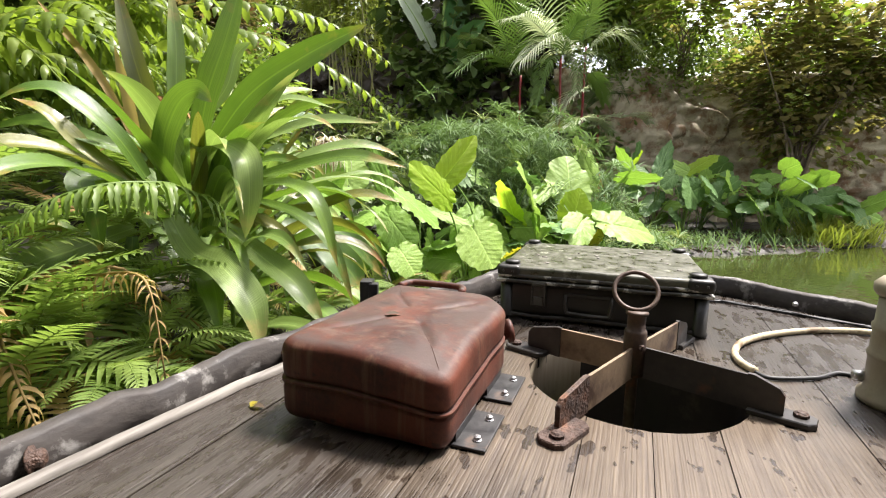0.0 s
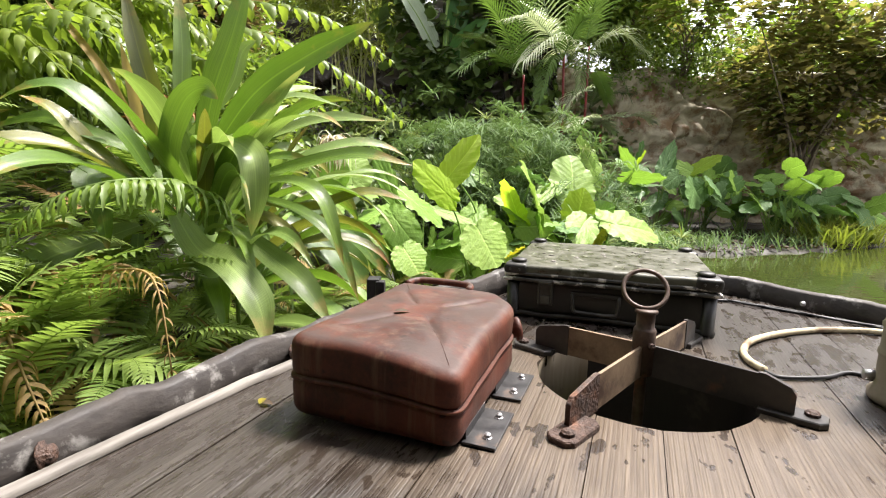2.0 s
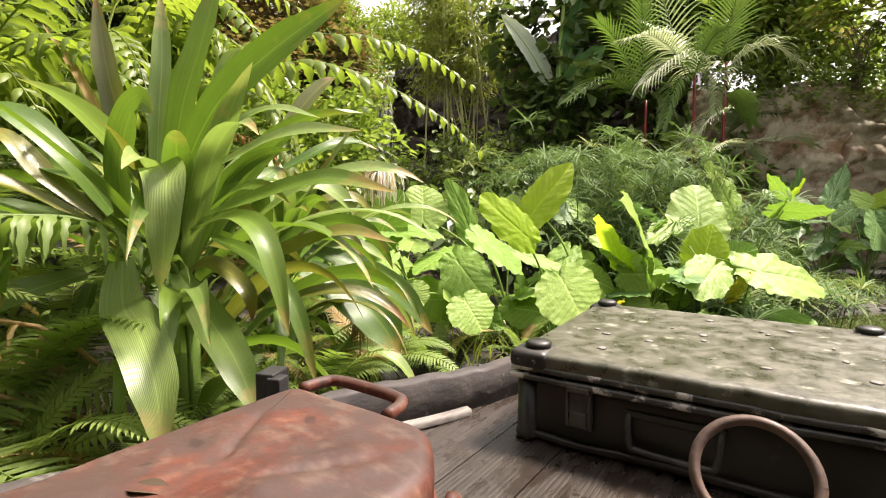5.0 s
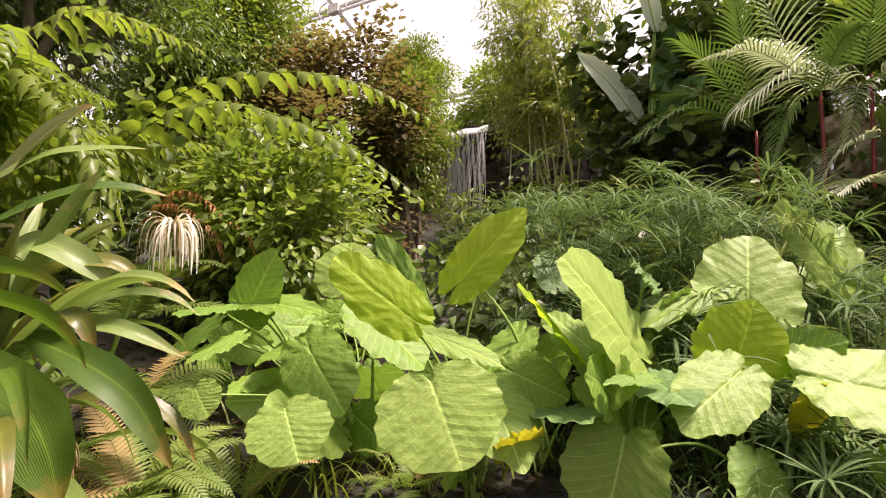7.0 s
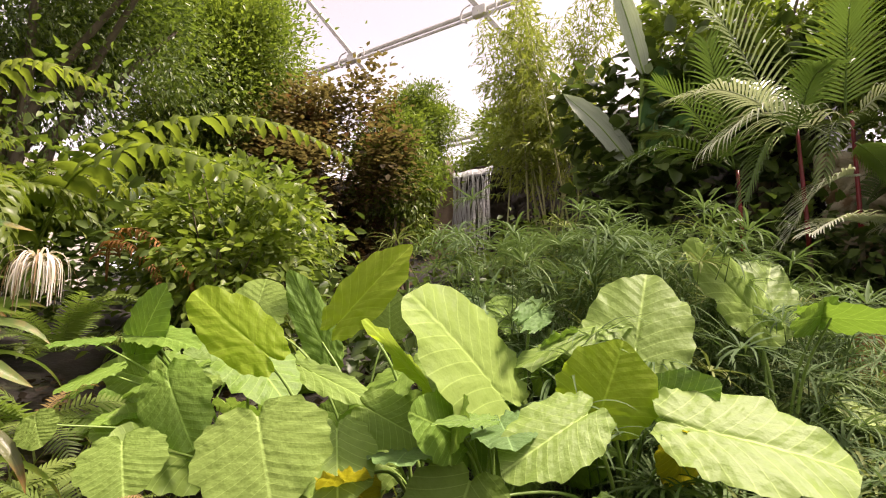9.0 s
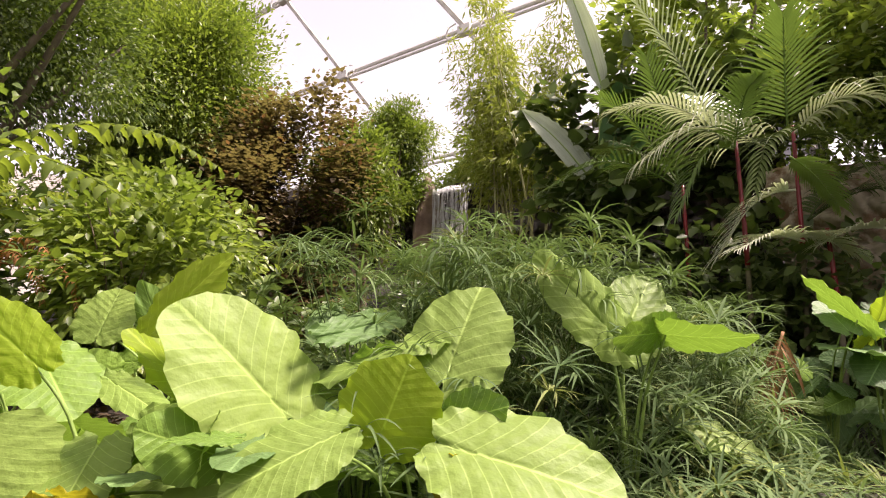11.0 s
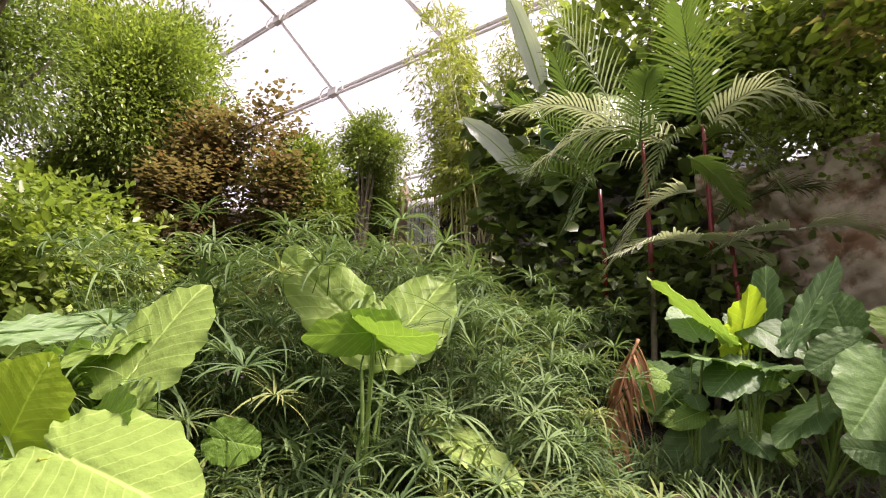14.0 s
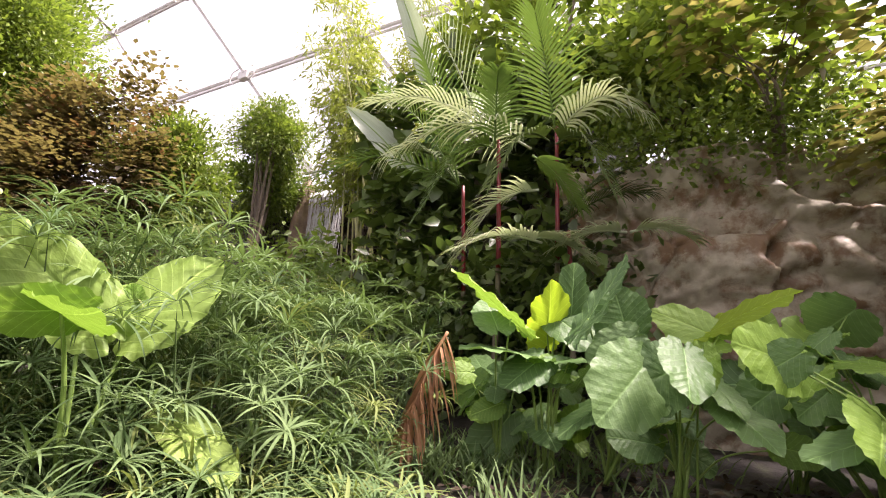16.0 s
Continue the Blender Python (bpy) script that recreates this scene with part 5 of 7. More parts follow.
ELEPHANT_SINGLE = [
    (1.66, 6.32, 1.02, 1.41, 6.01, 1.40, 0.34, 'Cp'),
    (1.68, 6.58, 1.00, 1.78, 6.86, 1.37, 0.40, 'Cp'),
    (2.00, 6.10, 0.98, 2.35, 6.05, 0.94, 0.27, 'Dg'),
    (1.97, 6.12, 0.99, 1.87, 5.84, 0.95, 0.22, 'Dg'),
    (1.62, 6.57, 1.01, 1.57, 6.55, 1.18, 0.14, 'Cg'),
    (2.00, 6.65, 0.54, 2.41, 6.64, 0.37, 0.22, 'Up'),
]
ELEPHANT_BANK = [
    (3.08, 8.91, 1.19, 3.15, 8.84, 1.62, 0.31, 'Cb'),
    (2.82, 8.41, 1.16, 2.53, 8.11, 1.50, 0.20, 'Sg'),
    (2.93, 8.83, 1.08, 3.08, 8.54, 1.40, 0.34, 'Cl'),
    (3.00, 8.85, 1.20, 3.35, 8.72, 0.99, 0.33, 'Cb'),
    (2.73, 8.36, 1.12, 2.60, 8.46, 1.32, 0.28, 'Cb'),
    (2.88, 8.52, 0.92, 2.57, 8.14, 1.01, 0.32, 'Ub'),
    (2.94, 8.57, 0.88, 2.83, 8.28, 0.72, 0.30, 'Ub'),
    (3.52, 8.65, 1.11, 3.48, 8.55, 1.37, 0.41, 'Cb'),
    (3.32, 8.49, 1.16, 3.56, 8.69, 1.57, 0.22, 'Sb'),
    (3.67, 8.19, 0.85, 3.54, 7.90, 0.61, 0.43, 'Cb'),
    (3.40, 8.82, 0.69, 3.10, 8.47, 0.45, 0.31, 'Ub'),
]
ELEPHANT_BANK_TWO = [
    (2.63, 8.71, 0.42, 2.44, 8.52, 0.11, 0.30, 'Cb'),
    (2.51, 8.55, 0.67, 2.32, 8.59, 0.48, 0.20, 'Ub'),
    (2.74, 8.78, 0.44, 2.92, 8.87, 0.61, 0.20, 'Ub'),
    (4.39, 9.16, 1.06, 4.44, 8.96, 0.56, 0.66, 'Cg'),
    (4.06, 8.94, 1.17, 4.48, 9.01, 1.44, 0.27, 'Ul'),
    (3.98, 8.92, 1.11, 3.63, 8.91, 1.28, 0.30, 'Cg'),
    (3.98, 8.34, 0.95, 4.00, 8.29, 0.75, 0.17, 'Cg'),
    (3.80, 8.26, 0.85, 3.53, 8.13, 0.72, 0.37, 'Cb'),
    (4.75, 9.33, 1.26, 4.58, 9.50, 1.12, 0.41, 'Cb'),
    (4.47, 9.38, 0.39, 4.63, 9.16, 0.22, 0.38, 'Cb'),
    (3.10, 9.08, -0.05, 3.17, 8.96, 0.15, 0.28, 'Cb'),
]
elephant_plant(ELEPHANT_NEAR, [(-0.35, 4.55, 0.05), (-0.75, 4.6, 0.08), (0.2, 4.6, 0.02)], "elephant ear plant with broad pale green leaves by the water", 20, 1, 0.45, "ggpp", 0.6)
elephant_plant(ELEPHANT_MID, [(0.35, 5.0, 0.05), (-0.2, 5.2, 0.1), (0.75, 5.0, 0.04)], "elephant ear plant with upright backlit lime leaves", 16, 2, 0.45, "ggpb", 0.7)
elephant_plant(ELEPHANT_RIGHT, [(1.2, 5.35, 0.03), (0.7, 5.5, 0.05), (1.5, 5.5, 0.03)], "elephant ear plant with large flat leaves among papyrus", 10, 3, 0.35, "gggp", 0.6)
elephant_plant(ELEPHANT_SINGLE, [(1.75, 6.35, 0.05)], "elephant ear plant with few leaves in the papyrus", 0, 4)
elephant_plant(ELEPHANT_BANK, [(2.95, 8.75, 0.1), (3.35, 8.8, 0.12), (2.6, 8.7, 0.1)], "bluish green elephant ear plant under the rock wall", 26, 5, 0.45, "gbbg", 0.9, 0.85)
elephant_plant(ELEPHANT_BANK_TWO, [(2.7, 9.0, 0.12), (3.8, 8.7, 0.12), (4.4, 9.3, 0.15)], "dark green elephant ear plant on the far bank", 22, 6, 0.55, "gbbb", 0.95, 1.0)
elephant_plant([], [(5.0, 8.4, 0.1), (5.4, 8.6, 0.1), (4.8, 8.9, 0.1)], "low bluish elephant ear plant at the pond's edge", 50, 7, 0.7, "bbgg", 1.05, 1.15)
elephant_plant([], [(5.7, 8.6, 0.1), (6.3, 8.8, 0.1)], "small elephant ear plant beside the grassy clump", 26, 8, 0.5, "bbgp", 0.8, 1.3)
elephant_plant([], [(-1.4, 4.6, 0.2), (-1.1, 5.3, 0.2)], "young elephant ear plant below the climbing shrub", 12, 9, 0.4, "gggp", 0.55)


# ---- spider lily with strap leaves ----
def strap_leaf(heading, length, width, sag, seed, n=18, curl=1.2):
    g = Geo()
    c = arc((0, 0, 0), heading, length, sag, n, curl)
    t, s, u = frame_along(c)
    run = np.linspace(0, 1, n)
    w = width * np.interp(run, [0, 0.1, 0.3, 0.6, 0.8, 0.93, 1], [0.45, 0.6, 0.95, 1.0, 0.68, 0.3, 0.02])
    turn = (run * math.sin(seed * 3.7) * 1.1)[:, None]
    s, u = s * np.cos(turn) + u * np.sin(turn), u * np.cos(turn) - s * np.sin(turn)
    ribbon(g, c, s, w / 2, u, 0.33, 0.09, seed)
    return g


def strap_plant(base, count, length, label, seed, mats, width=0.10, start=0.06, group="strap-leaved lilies"):
    r0 = np.random.default_rng(seed)
    plant = thing("spider_lily", label, "plant", group, Matrix.Translation(base))
    for i in range(count):
        a = i * 2.39996 + r0.normal(0, 0.5)
        q = (i + 0.5) / count
        if q < 0.28:
            rise, sag, l = r0.uniform(1.0, 2.8), r0.uniform(0.5, 2.0), r0.uniform(0.7, 1.0)
        elif q < 0.65:
            rise, sag, l = r0.uniform(0.7, 1.6), r0.uniform(1.6, 3.2), r0.uniform(0.85, 1.2)
        else:
            rise, sag, l = r0.uniform(0.3, 1.3), r0.uniform(2.4, 4.2), r0.uniform(0.65, 1.05)
        if q > 0.35 and math.sin(a) + 0.7 * math.cos(a) < -0.5 and i % 4:
            continue
        h = (math.cos(a), math.sin(a), rise)
        g = strap_leaf(h, length * l, width * r0.uniform(0.7, 1.25), sag, r0.uniform(0, 6), 18, 1.2 if q < 0.3 else 2.2)
        mat = mats[0] if r0.random() < 0.62 else mats[r0.integers(1, len(mats))]
        part("strap_leaf", g.mesh("strap_leaf", mat), plant, "", pose(start * math.cos(a) * q, start * math.sin(a) * q, 0.12 * (1 - q) - (r0.uniform(0.0, 0.42) if q > 0.6 else 0)))
    g = Geo()
    tube(g, [(0, 0, -0.6), (0, 0, 0.0), (0, 0, 0.12)], [0.06, 0.055, 0.03], 12)
    part("stem", g.mesh("stem", STALK), plant, "thick pale leaf base")
    return plant


lily = strap_plant((-1.0, 2.68, 0.62), 62, 0.86, "large spider lily with arching glossy strap leaves", 11, (CRINUM, CRINUM_PALE, CRINUM_OLIVE), 0.085, 0.2)
lily_two = strap_plant((-1.0, 3.3, 0.55), 50, 0.8, "spider lily with brown-tipped strap leaves", 12, (CRINUM_PALE, CRINUM, CRINUM_OLIVE), 0.08)
strap_plant((-1.75, 2.0, 0.45), 18, 0.8, "smaller spider lily among ferns", 13, (CRINUM, CRINUM_PALE, CRINUM_OLIVE), 0.085)


TO_BOAT, TO_SKY = (0.3, -1.0, 0.25), (0.35, -0.6, 0.75)


def strap_along(plant, points, width, mat, face):
    """One strap leaf of the lily along a line from the heart of the plant to its tip, its blade turned to face."""
    base = np.array(plant.matrix_basis.translation)
    seed = points[-1][0] * 9 + points[-1][2] * 5
    c = smooth_path(np.array(points) - base, 26)
    t, s, u = frame_along(c)
    s = np.cross(t, unit(face))
    s /= np.linalg.norm(s, axis=1)[:, None] + 1e-9
    run = np.linspace(0, 1, 26)
    turn = (0.35 * math.sin(seed) * run)[:, None]
    u = np.cross(s, t)
    s, u = s * np.cos(turn) + u * np.sin(turn), u * np.cos(turn) - s * np.sin(turn)
    g = Geo()
    ribbon(g, c, s, 0.5 * width * np.interp(run, [0, 0.15, 0.45, 0.75, 0.92, 1], [0.5, 0.75, 1.0, 0.82, 0.36, 0.02]), u, 0.28, 0.05, seed)
    part("strap_leaf", g.mesh("strap_leaf", mat), plant)


strap_along(lily, [(-1.17, 2.62, 0.96), (-1.14, 2.6, 1.17), (-1.18, 2.58, 1.4), (-1.24, 2.6, 1.66)], 0.084, CRINUM_OLIVE, TO_BOAT)
strap_along(lily, [(-1.07, 2.66, 1.03), (-1.07, 2.68, 1.27), (-1.07, 2.7, 1.47), (-1.09, 2.72, 1.69)], 0.071, CRINUM_PALE, TO_BOAT)
strap_along(lily, [(-0.97, 2.62, 1.03), (-0.9, 2.6, 1.26), (-0.82, 2.6, 1.46), (-0.75, 2.62, 1.7)], 0.109, CRINUM, TO_BOAT)
strap_along(lily, [(-0.9, 2.58, 1.03), (-0.71, 2.52, 1.23), (-0.49, 2.48, 1.36), (-0.25, 2.46, 1.47)], 0.106, CRINUM, TO_BOAT)
strap_along(lily, [(-0.88, 2.62, 1.03), (-0.72, 2.6, 1.17), (-0.58, 2.6, 1.23), (-0.4, 2.58, 1.19)], 0.068, CRINUM_PALE, TO_SKY)
strap_along(lily, [(-0.84, 2.56, 1.01), (-0.62, 2.5, 1.08), (-0.42, 2.46, 1.13), (-0.21, 2.44, 1.12)], 0.066, CRINUM_PALE, TO_SKY)
strap_along(lily, [(-0.92, 2.5, 0.9), (-0.78, 2.36, 1.03), (-0.63, 2.24, 0.99), (-0.6, 2.2, 0.86), (-0.62, 2.2, 0.72)], 0.101, CRINUM_PALE, TO_SKY)
strap_along(lily, [(-0.8, 2.55, 0.9), (-0.57, 2.48, 0.95), (-0.32, 2.44, 1.0), (-0.11, 2.42, 0.96)], 0.071, CRINUM, TO_SKY)
strap_along(lily, [(-0.78, 2.5, 0.87), (-0.54, 2.38, 0.9), (-0.41, 2.32, 0.83), (-0.34, 2.3, 0.61)], 0.068, CRINUM, TO_SKY)
strap_along(lily, [(-0.77, 2.56, 0.82), (-0.51, 2.5, 0.8), (-0.3, 2.5, 0.86), (-0.13, 2.48, 0.83)], 0.06, CRINUM_OLIVE, TO_SKY)
strap_along(lily, [(-1.14, 2.55, 0.92), (-1.19, 2.45, 1.08), (-1.31, 2.38, 1.21), (-1.4, 2.32, 1.21), (-1.53, 2.3, 1.15)], 0.098, CRINUM, TO_SKY)
strap_along(lily, [(-1.21, 2.58, 0.9), (-1.33, 2.5, 1.02), (-1.43, 2.45, 1.15), (-1.53, 2.42, 1.2)], 0.076, CRINUM_OLIVE, TO_SKY)
strap_along(lily, [(-1.22, 2.68, 0.96), (-1.25, 2.68, 1.12), (-1.28, 2.68, 1.3), (-1.31, 2.68, 1.45)], 0.046, FERN_DRY, TO_BOAT)
strap_along(lily, [(-1.23, 2.72, 0.98), (-1.38, 2.72, 1.29), (-1.52, 2.74, 1.48), (-1.66, 2.74, 1.65)], 0.035, FERN_DRY, TO_BOAT)
strap_along(lily, [(-1.0, 2.45, 0.77), (-0.86, 2.32, 0.66), (-0.71, 2.22, 0.62), (-0.59, 2.15, 0.51), (-0.55, 2.12, 0.37)], 0.126, CRINUM_PALE, TO_SKY)
strap_along(lily, [(-0.8, 2.45, 0.74), (-0.62, 2.36, 0.63), (-0.48, 2.28, 0.55), (-0.38, 2.24, 0.42)], 0.098, CRINUM_PALE, TO_SKY)
strap_along(lily, [(-1.1, 2.45, 0.87), (-1.13, 2.28, 0.92), (-1.15, 2.2, 0.9), (-1.09, 2.17, 0.8), (-1.07, 2.16, 0.67)], 0.084, CRINUM, TO_SKY)
strap_along(lily, [(-1.14, 2.45, 0.73), (-1.25, 2.3, 0.67), (-1.33, 2.2, 0.62), (-1.39, 2.14, 0.49), (-1.42, 2.12, 0.38)], 0.117, CRINUM_PALE, TO_SKY)
strap_along(lily, [(-1.04, 2.5, 0.9), (-1.01, 2.46, 1.05), (-0.93, 2.42, 1.18), (-0.84, 2.38, 1.22), (-0.78, 2.36, 1.18)], 0.098, CRINUM, TO_BOAT)
strap_along(lily, [(-0.94, 2.5, 0.9), (-0.91, 2.44, 1.0), (-0.86, 2.38, 1.06), (-0.82, 2.34, 1.0)], 0.062, CRINUM, TO_SKY)
strap_along(lily, [(-0.71, 2.5, 0.84), (-0.52, 2.42, 0.79), (-0.38, 2.38, 0.68), (-0.3, 2.36, 0.47)], 0.055, CRINUM, TO_SKY)
strap_along(lily, [(-0.87, 2.52, 0.69), (-0.7, 2.46, 0.77), (-0.56, 2.44, 0.7), (-0.54, 2.44, 0.61)], 0.051, CRINUM_OLIVE, TO_SKY)
strap_along(lily, [(-1.18, 2.5, 0.69), (-1.14, 2.4, 0.53), (-1.15, 2.34, 0.41), (-1.16, 2.32, 0.27)], 0.076, CRINUM, TO_SKY)
strap_along(lily, [(-1.05, 2.7, 1.09), (-0.89, 2.72, 1.28), (-0.84, 2.74, 1.43), (-0.78, 2.74, 1.48)], 0.062, CRINUM_PALE, TO_BOAT)
strap_along(lily, [(-1.16, 2.6, 0.99), (-1.34, 2.52, 1.07), (-1.51, 2.5, 1.13), (-1.73, 2.5, 1.09)], 0.073, CRINUM, TO_SKY)
strap_along(lily_two, [(-0.88, 3.35, 0.76), (-0.67, 3.45, 0.67), (-0.5, 3.53, 0.55), (-0.35, 3.58, 0.34)], 0.129, CRINUM, TO_SKY)
strap_along(lily_two, [(-0.85, 3.25, 0.68), (-0.66, 3.29, 0.56), (-0.52, 3.3, 0.45), (-0.42, 3.3, 0.31)], 0.211, CRINUM, TO_SKY)
strap_along(lily_two, [(-0.97, 3.28, 0.97), (-0.88, 3.37, 1.07), (-0.79, 3.47, 1.02), (-0.74, 3.58, 0.91)], 0.106, CRINUM_PALE, TO_SKY)
strap_along(lily_two, [(-0.96, 3.29, 0.82), (-0.86, 3.43, 0.98), (-0.75, 3.56, 1.01), (-0.69, 3.68, 0.92)], 0.07, CRINUM_OLIVE, TO_SKY)
strap_along(lily_two, [(-1.0, 3.27, 1.22), (-0.94, 3.36, 1.4), (-0.88, 3.45, 1.53), (-0.83, 3.52, 1.6)], 0.085, CRINUM_OLIVE, TO_BOAT)
strap_along(lily_two, [(-0.96, 3.27, 1.13), (-0.84, 3.42, 1.24), (-0.77, 3.57, 1.29), (-0.69, 3.73, 1.27)], 0.07, CRINUM, TO_SKY)
strap_along(lily_two, [(-1.0, 3.26, 1.26), (-0.88, 3.39, 1.38), (-0.81, 3.54, 1.43), (-0.74, 3.67, 1.45)], 0.066, CRINUM_PALE, TO_SKY)
strap_along(lily_two, [(-0.92, 3.37, 0.72), (-0.81, 3.53, 0.78), (-0.7, 3.63, 0.75), (-0.61, 3.77, 0.65)], 0.07, CRINUM_PALE, TO_SKY)
strap_along(lily_two, [(-0.96, 3.28, 0.9), (-0.81, 3.41, 0.83), (-0.73, 3.47, 0.8), (-0.65, 3.48, 0.67)], 0.075, CRINUM_OLIVE, TO_SKY)


def spider_flower(at, seed, label, faded=False):
    r0 = np.random.default_rng(seed)
    fl = thing("spider_lily_flower", label, "flower", "spider lily flowers", Matrix.Translation(at))
    size = 0.6 if faded else 1.0
    for i in range(110):
        a, e = r0.uniform(0, 6.28), r0.uniform(0.3, 3.0)
        g = Geo()
        c = arc((0, 0, 0), (math.cos(a), math.sin(a), e), r0.uniform(0.14, 0.30) * size, r0.uniform(6.0, 13.0), 10)
        t, s, u = frame_along(c)
        ribbon(g, c, s, np.linspace(0.0055, 0.0015, 10) * size, u, 0.3)
        part("petal", g.mesh("petal", WITHER if faded or i % 5 == 0 else PETAL), fl)
    g = Geo()
    tube(g, smooth_path([(-0.28, -0.12, -0.65), (-0.14, -0.05, -0.2), (0, 0, 0)], 12), 0.010, 8)
    part("flower_stalk", g.mesh("flower_stalk", STALK), fl)


spider_flower((-0.70, 3.76, 1.14), 1, "white spidery lily flower, partly withered")
spider_flower((-0.62, 3.35, 0.42), 2, "small withered brown lily flower", True)


# ---- ferns ----
def fern_frond(name, seed, pairs=26, length=1.0, pinna=0.16, width=0.022, mat=None, sag=0.9, rise=0.8):
    """A frond of length 1: rib and paired leaflets, tapering to the tip."""
    r0 = np.random.default_rng(seed)
    g = Geo()
    c = arc((0, 0, 0), (0, 1, rise), length, sag, 20)
    tube(g, c, np.linspace(0.006, 0.0015, 20), 5)
    t, s, u = frame_along(c)
    run = np.linspace(0, 1, 20)
    for i in range(pairs):
        q = 0.10 + 0.89 * i / (pairs - 1)
        p = np.array([np.interp(q, run, c[:, k]) for k in range(3)])
        tt, ss, uu = (unit([np.interp(q, run, a[:, k]) for k in range(3)]) for a in (t, s, u))
        size = pinna * math.sin(math.pi * min(1, 0.22 + 0.80 * q)) ** 0.7 * r0.uniform(0.88, 1.08) + 0.008
        for sg in (-1, 1):
            h = unit(ss * sg + tt * (0.25 + 0.5 * q) + uu * r0.uniform(-0.05, 0.22))
            cc = arc(p, h, size, r0.uniform(0.25, 0.6), 5)
            t2, _, _ = frame_along(cc)
            side = np.cross(t2, uu)
            side /= np.linalg.norm(side, axis=1)[:, None] + 1e-9
            up = np.cross(side, t2)
            w = np.array([0.7, 1.0, 0.85, 0.5, 0.03]) * width * (0.5 + 0.5 * size / pinna)
            v = np.concatenate([cc - side * w[:, None] * 0.5, cc, cc + side * w[:, None] * 0.5])
            v[5:10] -= up * (w[:, None] * 0.12)
            fs = [(k, k + 1, 6 + k, 5 + k) for k in range(4)] + [(5 + k, 6 + k, 11 + k, 10 + k) for k in range(4)]
            g.add(v, fs, np.stack([np.repeat([-1, 0, 1], 5), np.tile(np.linspace(0, 0.8, 5), 3)], 1))
    return g.mesh(name, mat)


FROND = [fern_frond("frond", s, 30, 1.0, 0.15, 0.026, FERN, 0.9 + 0.25 * s) for s in range(4)]
FEATHER = [fern_frond("frond", 20 + s, 24, 1.0, 0.26, 0.03, FERN, 0.8 + 0.3 * s, 0.7) for s in range(3)]


def fern(base, count, size, seed, label="arching green sword fern on the bank", kinds=None, dry=0.08, group="ferns", tilt=0.0):
    r0 = np.random.default_rng(seed)
    plant = thing("fern", label, "fern", group, Matrix.Translation(base))
    kinds = kinds or FROND
    for i in range(count):
        a = i * 360 / count + r0.uniform(-22, 22)
        k = size * r0.uniform(0.7, 1.15)
        m = pose(0, 0, 0, 0, 0, a) @ pose(0, 0.02, 0, r0.uniform(-28, 32), r0.uniform(-18, 18), 0) @ Matrix.Diagonal((k, k, k, 1))
        part("frond", kinds[r0.integers(len(kinds))], plant, "", m, FERN_DRY if r0.random() < dry else None)
    return plant


r1 = np.random.default_rng(5)
for i, (x, y, z, size) in enumerate([(-1.4, 1.95, 0.6, 0.6), (-1.65, 1.8, 0.72, 0.7), (-1.2, 1.65, 0.42, 0.55), (-1.3, 1.45, 0.4, 0.55), (-1.95, 2.1, 0.9, 0.7), (-1.35, 1.2, 0.25, 0.62), (-1.55, 1.7, 0.4, 0.7), (-1.2, 1.75, 0.2, 0.55), (-1.9, 1.25, 0.45, 0.75), (-2.3, 1.9, 0.65, 0.8), (-2.1, 2.6, 0.7, 0.8), (-1.5, 2.25, 0.5, 0.6), (-2.8, 2.4, 0.8, 0.9), (-1.15, 0.6, 0.15, 0.5), (-1.7, 0.5, 0.35, 0.7), (-2.4, 0.9, 0.6, 0.8),
                                     (-1.0, 2.1, 0.25, 0.5), (-0.92, 1.85, 0.12, 0.5), (-1.15, 2.2, 0.4, 0.5), (-0.8, 2.35, 0.12, 0.42), (-0.75, 2.65, 0.1, 0.45), (-1.2, 1.95, 0.35, 0.55), (-1.3, 2.5, 0.5, 0.55), (-0.95, 2.9, 0.2, 0.5), (-0.75, 3.2, 0.15, 0.45), (-1.7, 3.1, 0.7, 0.7), (-2.3, 3.4, 0.9, 0.8), (-3.0, 3.2, 1.0, 0.9), (-0.7, 3.65, 0.15, 0.5), (-0.45, 3.9, 0.1, 0.45), (-1.3, 4.0, 0.4, 0.55), (0.0, 4.4, 0.08, 0.35), (-2.0, 4.3, 0.7, 0.7)]):
    fern((x, y, z), 11 if i % 2 else 13, size, 40 + i, "arching green sword fern on the bank" if i % 3 else "pale feathery fern with a few dry fronds", FROND if i % 3 else FEATHER, 0.1)


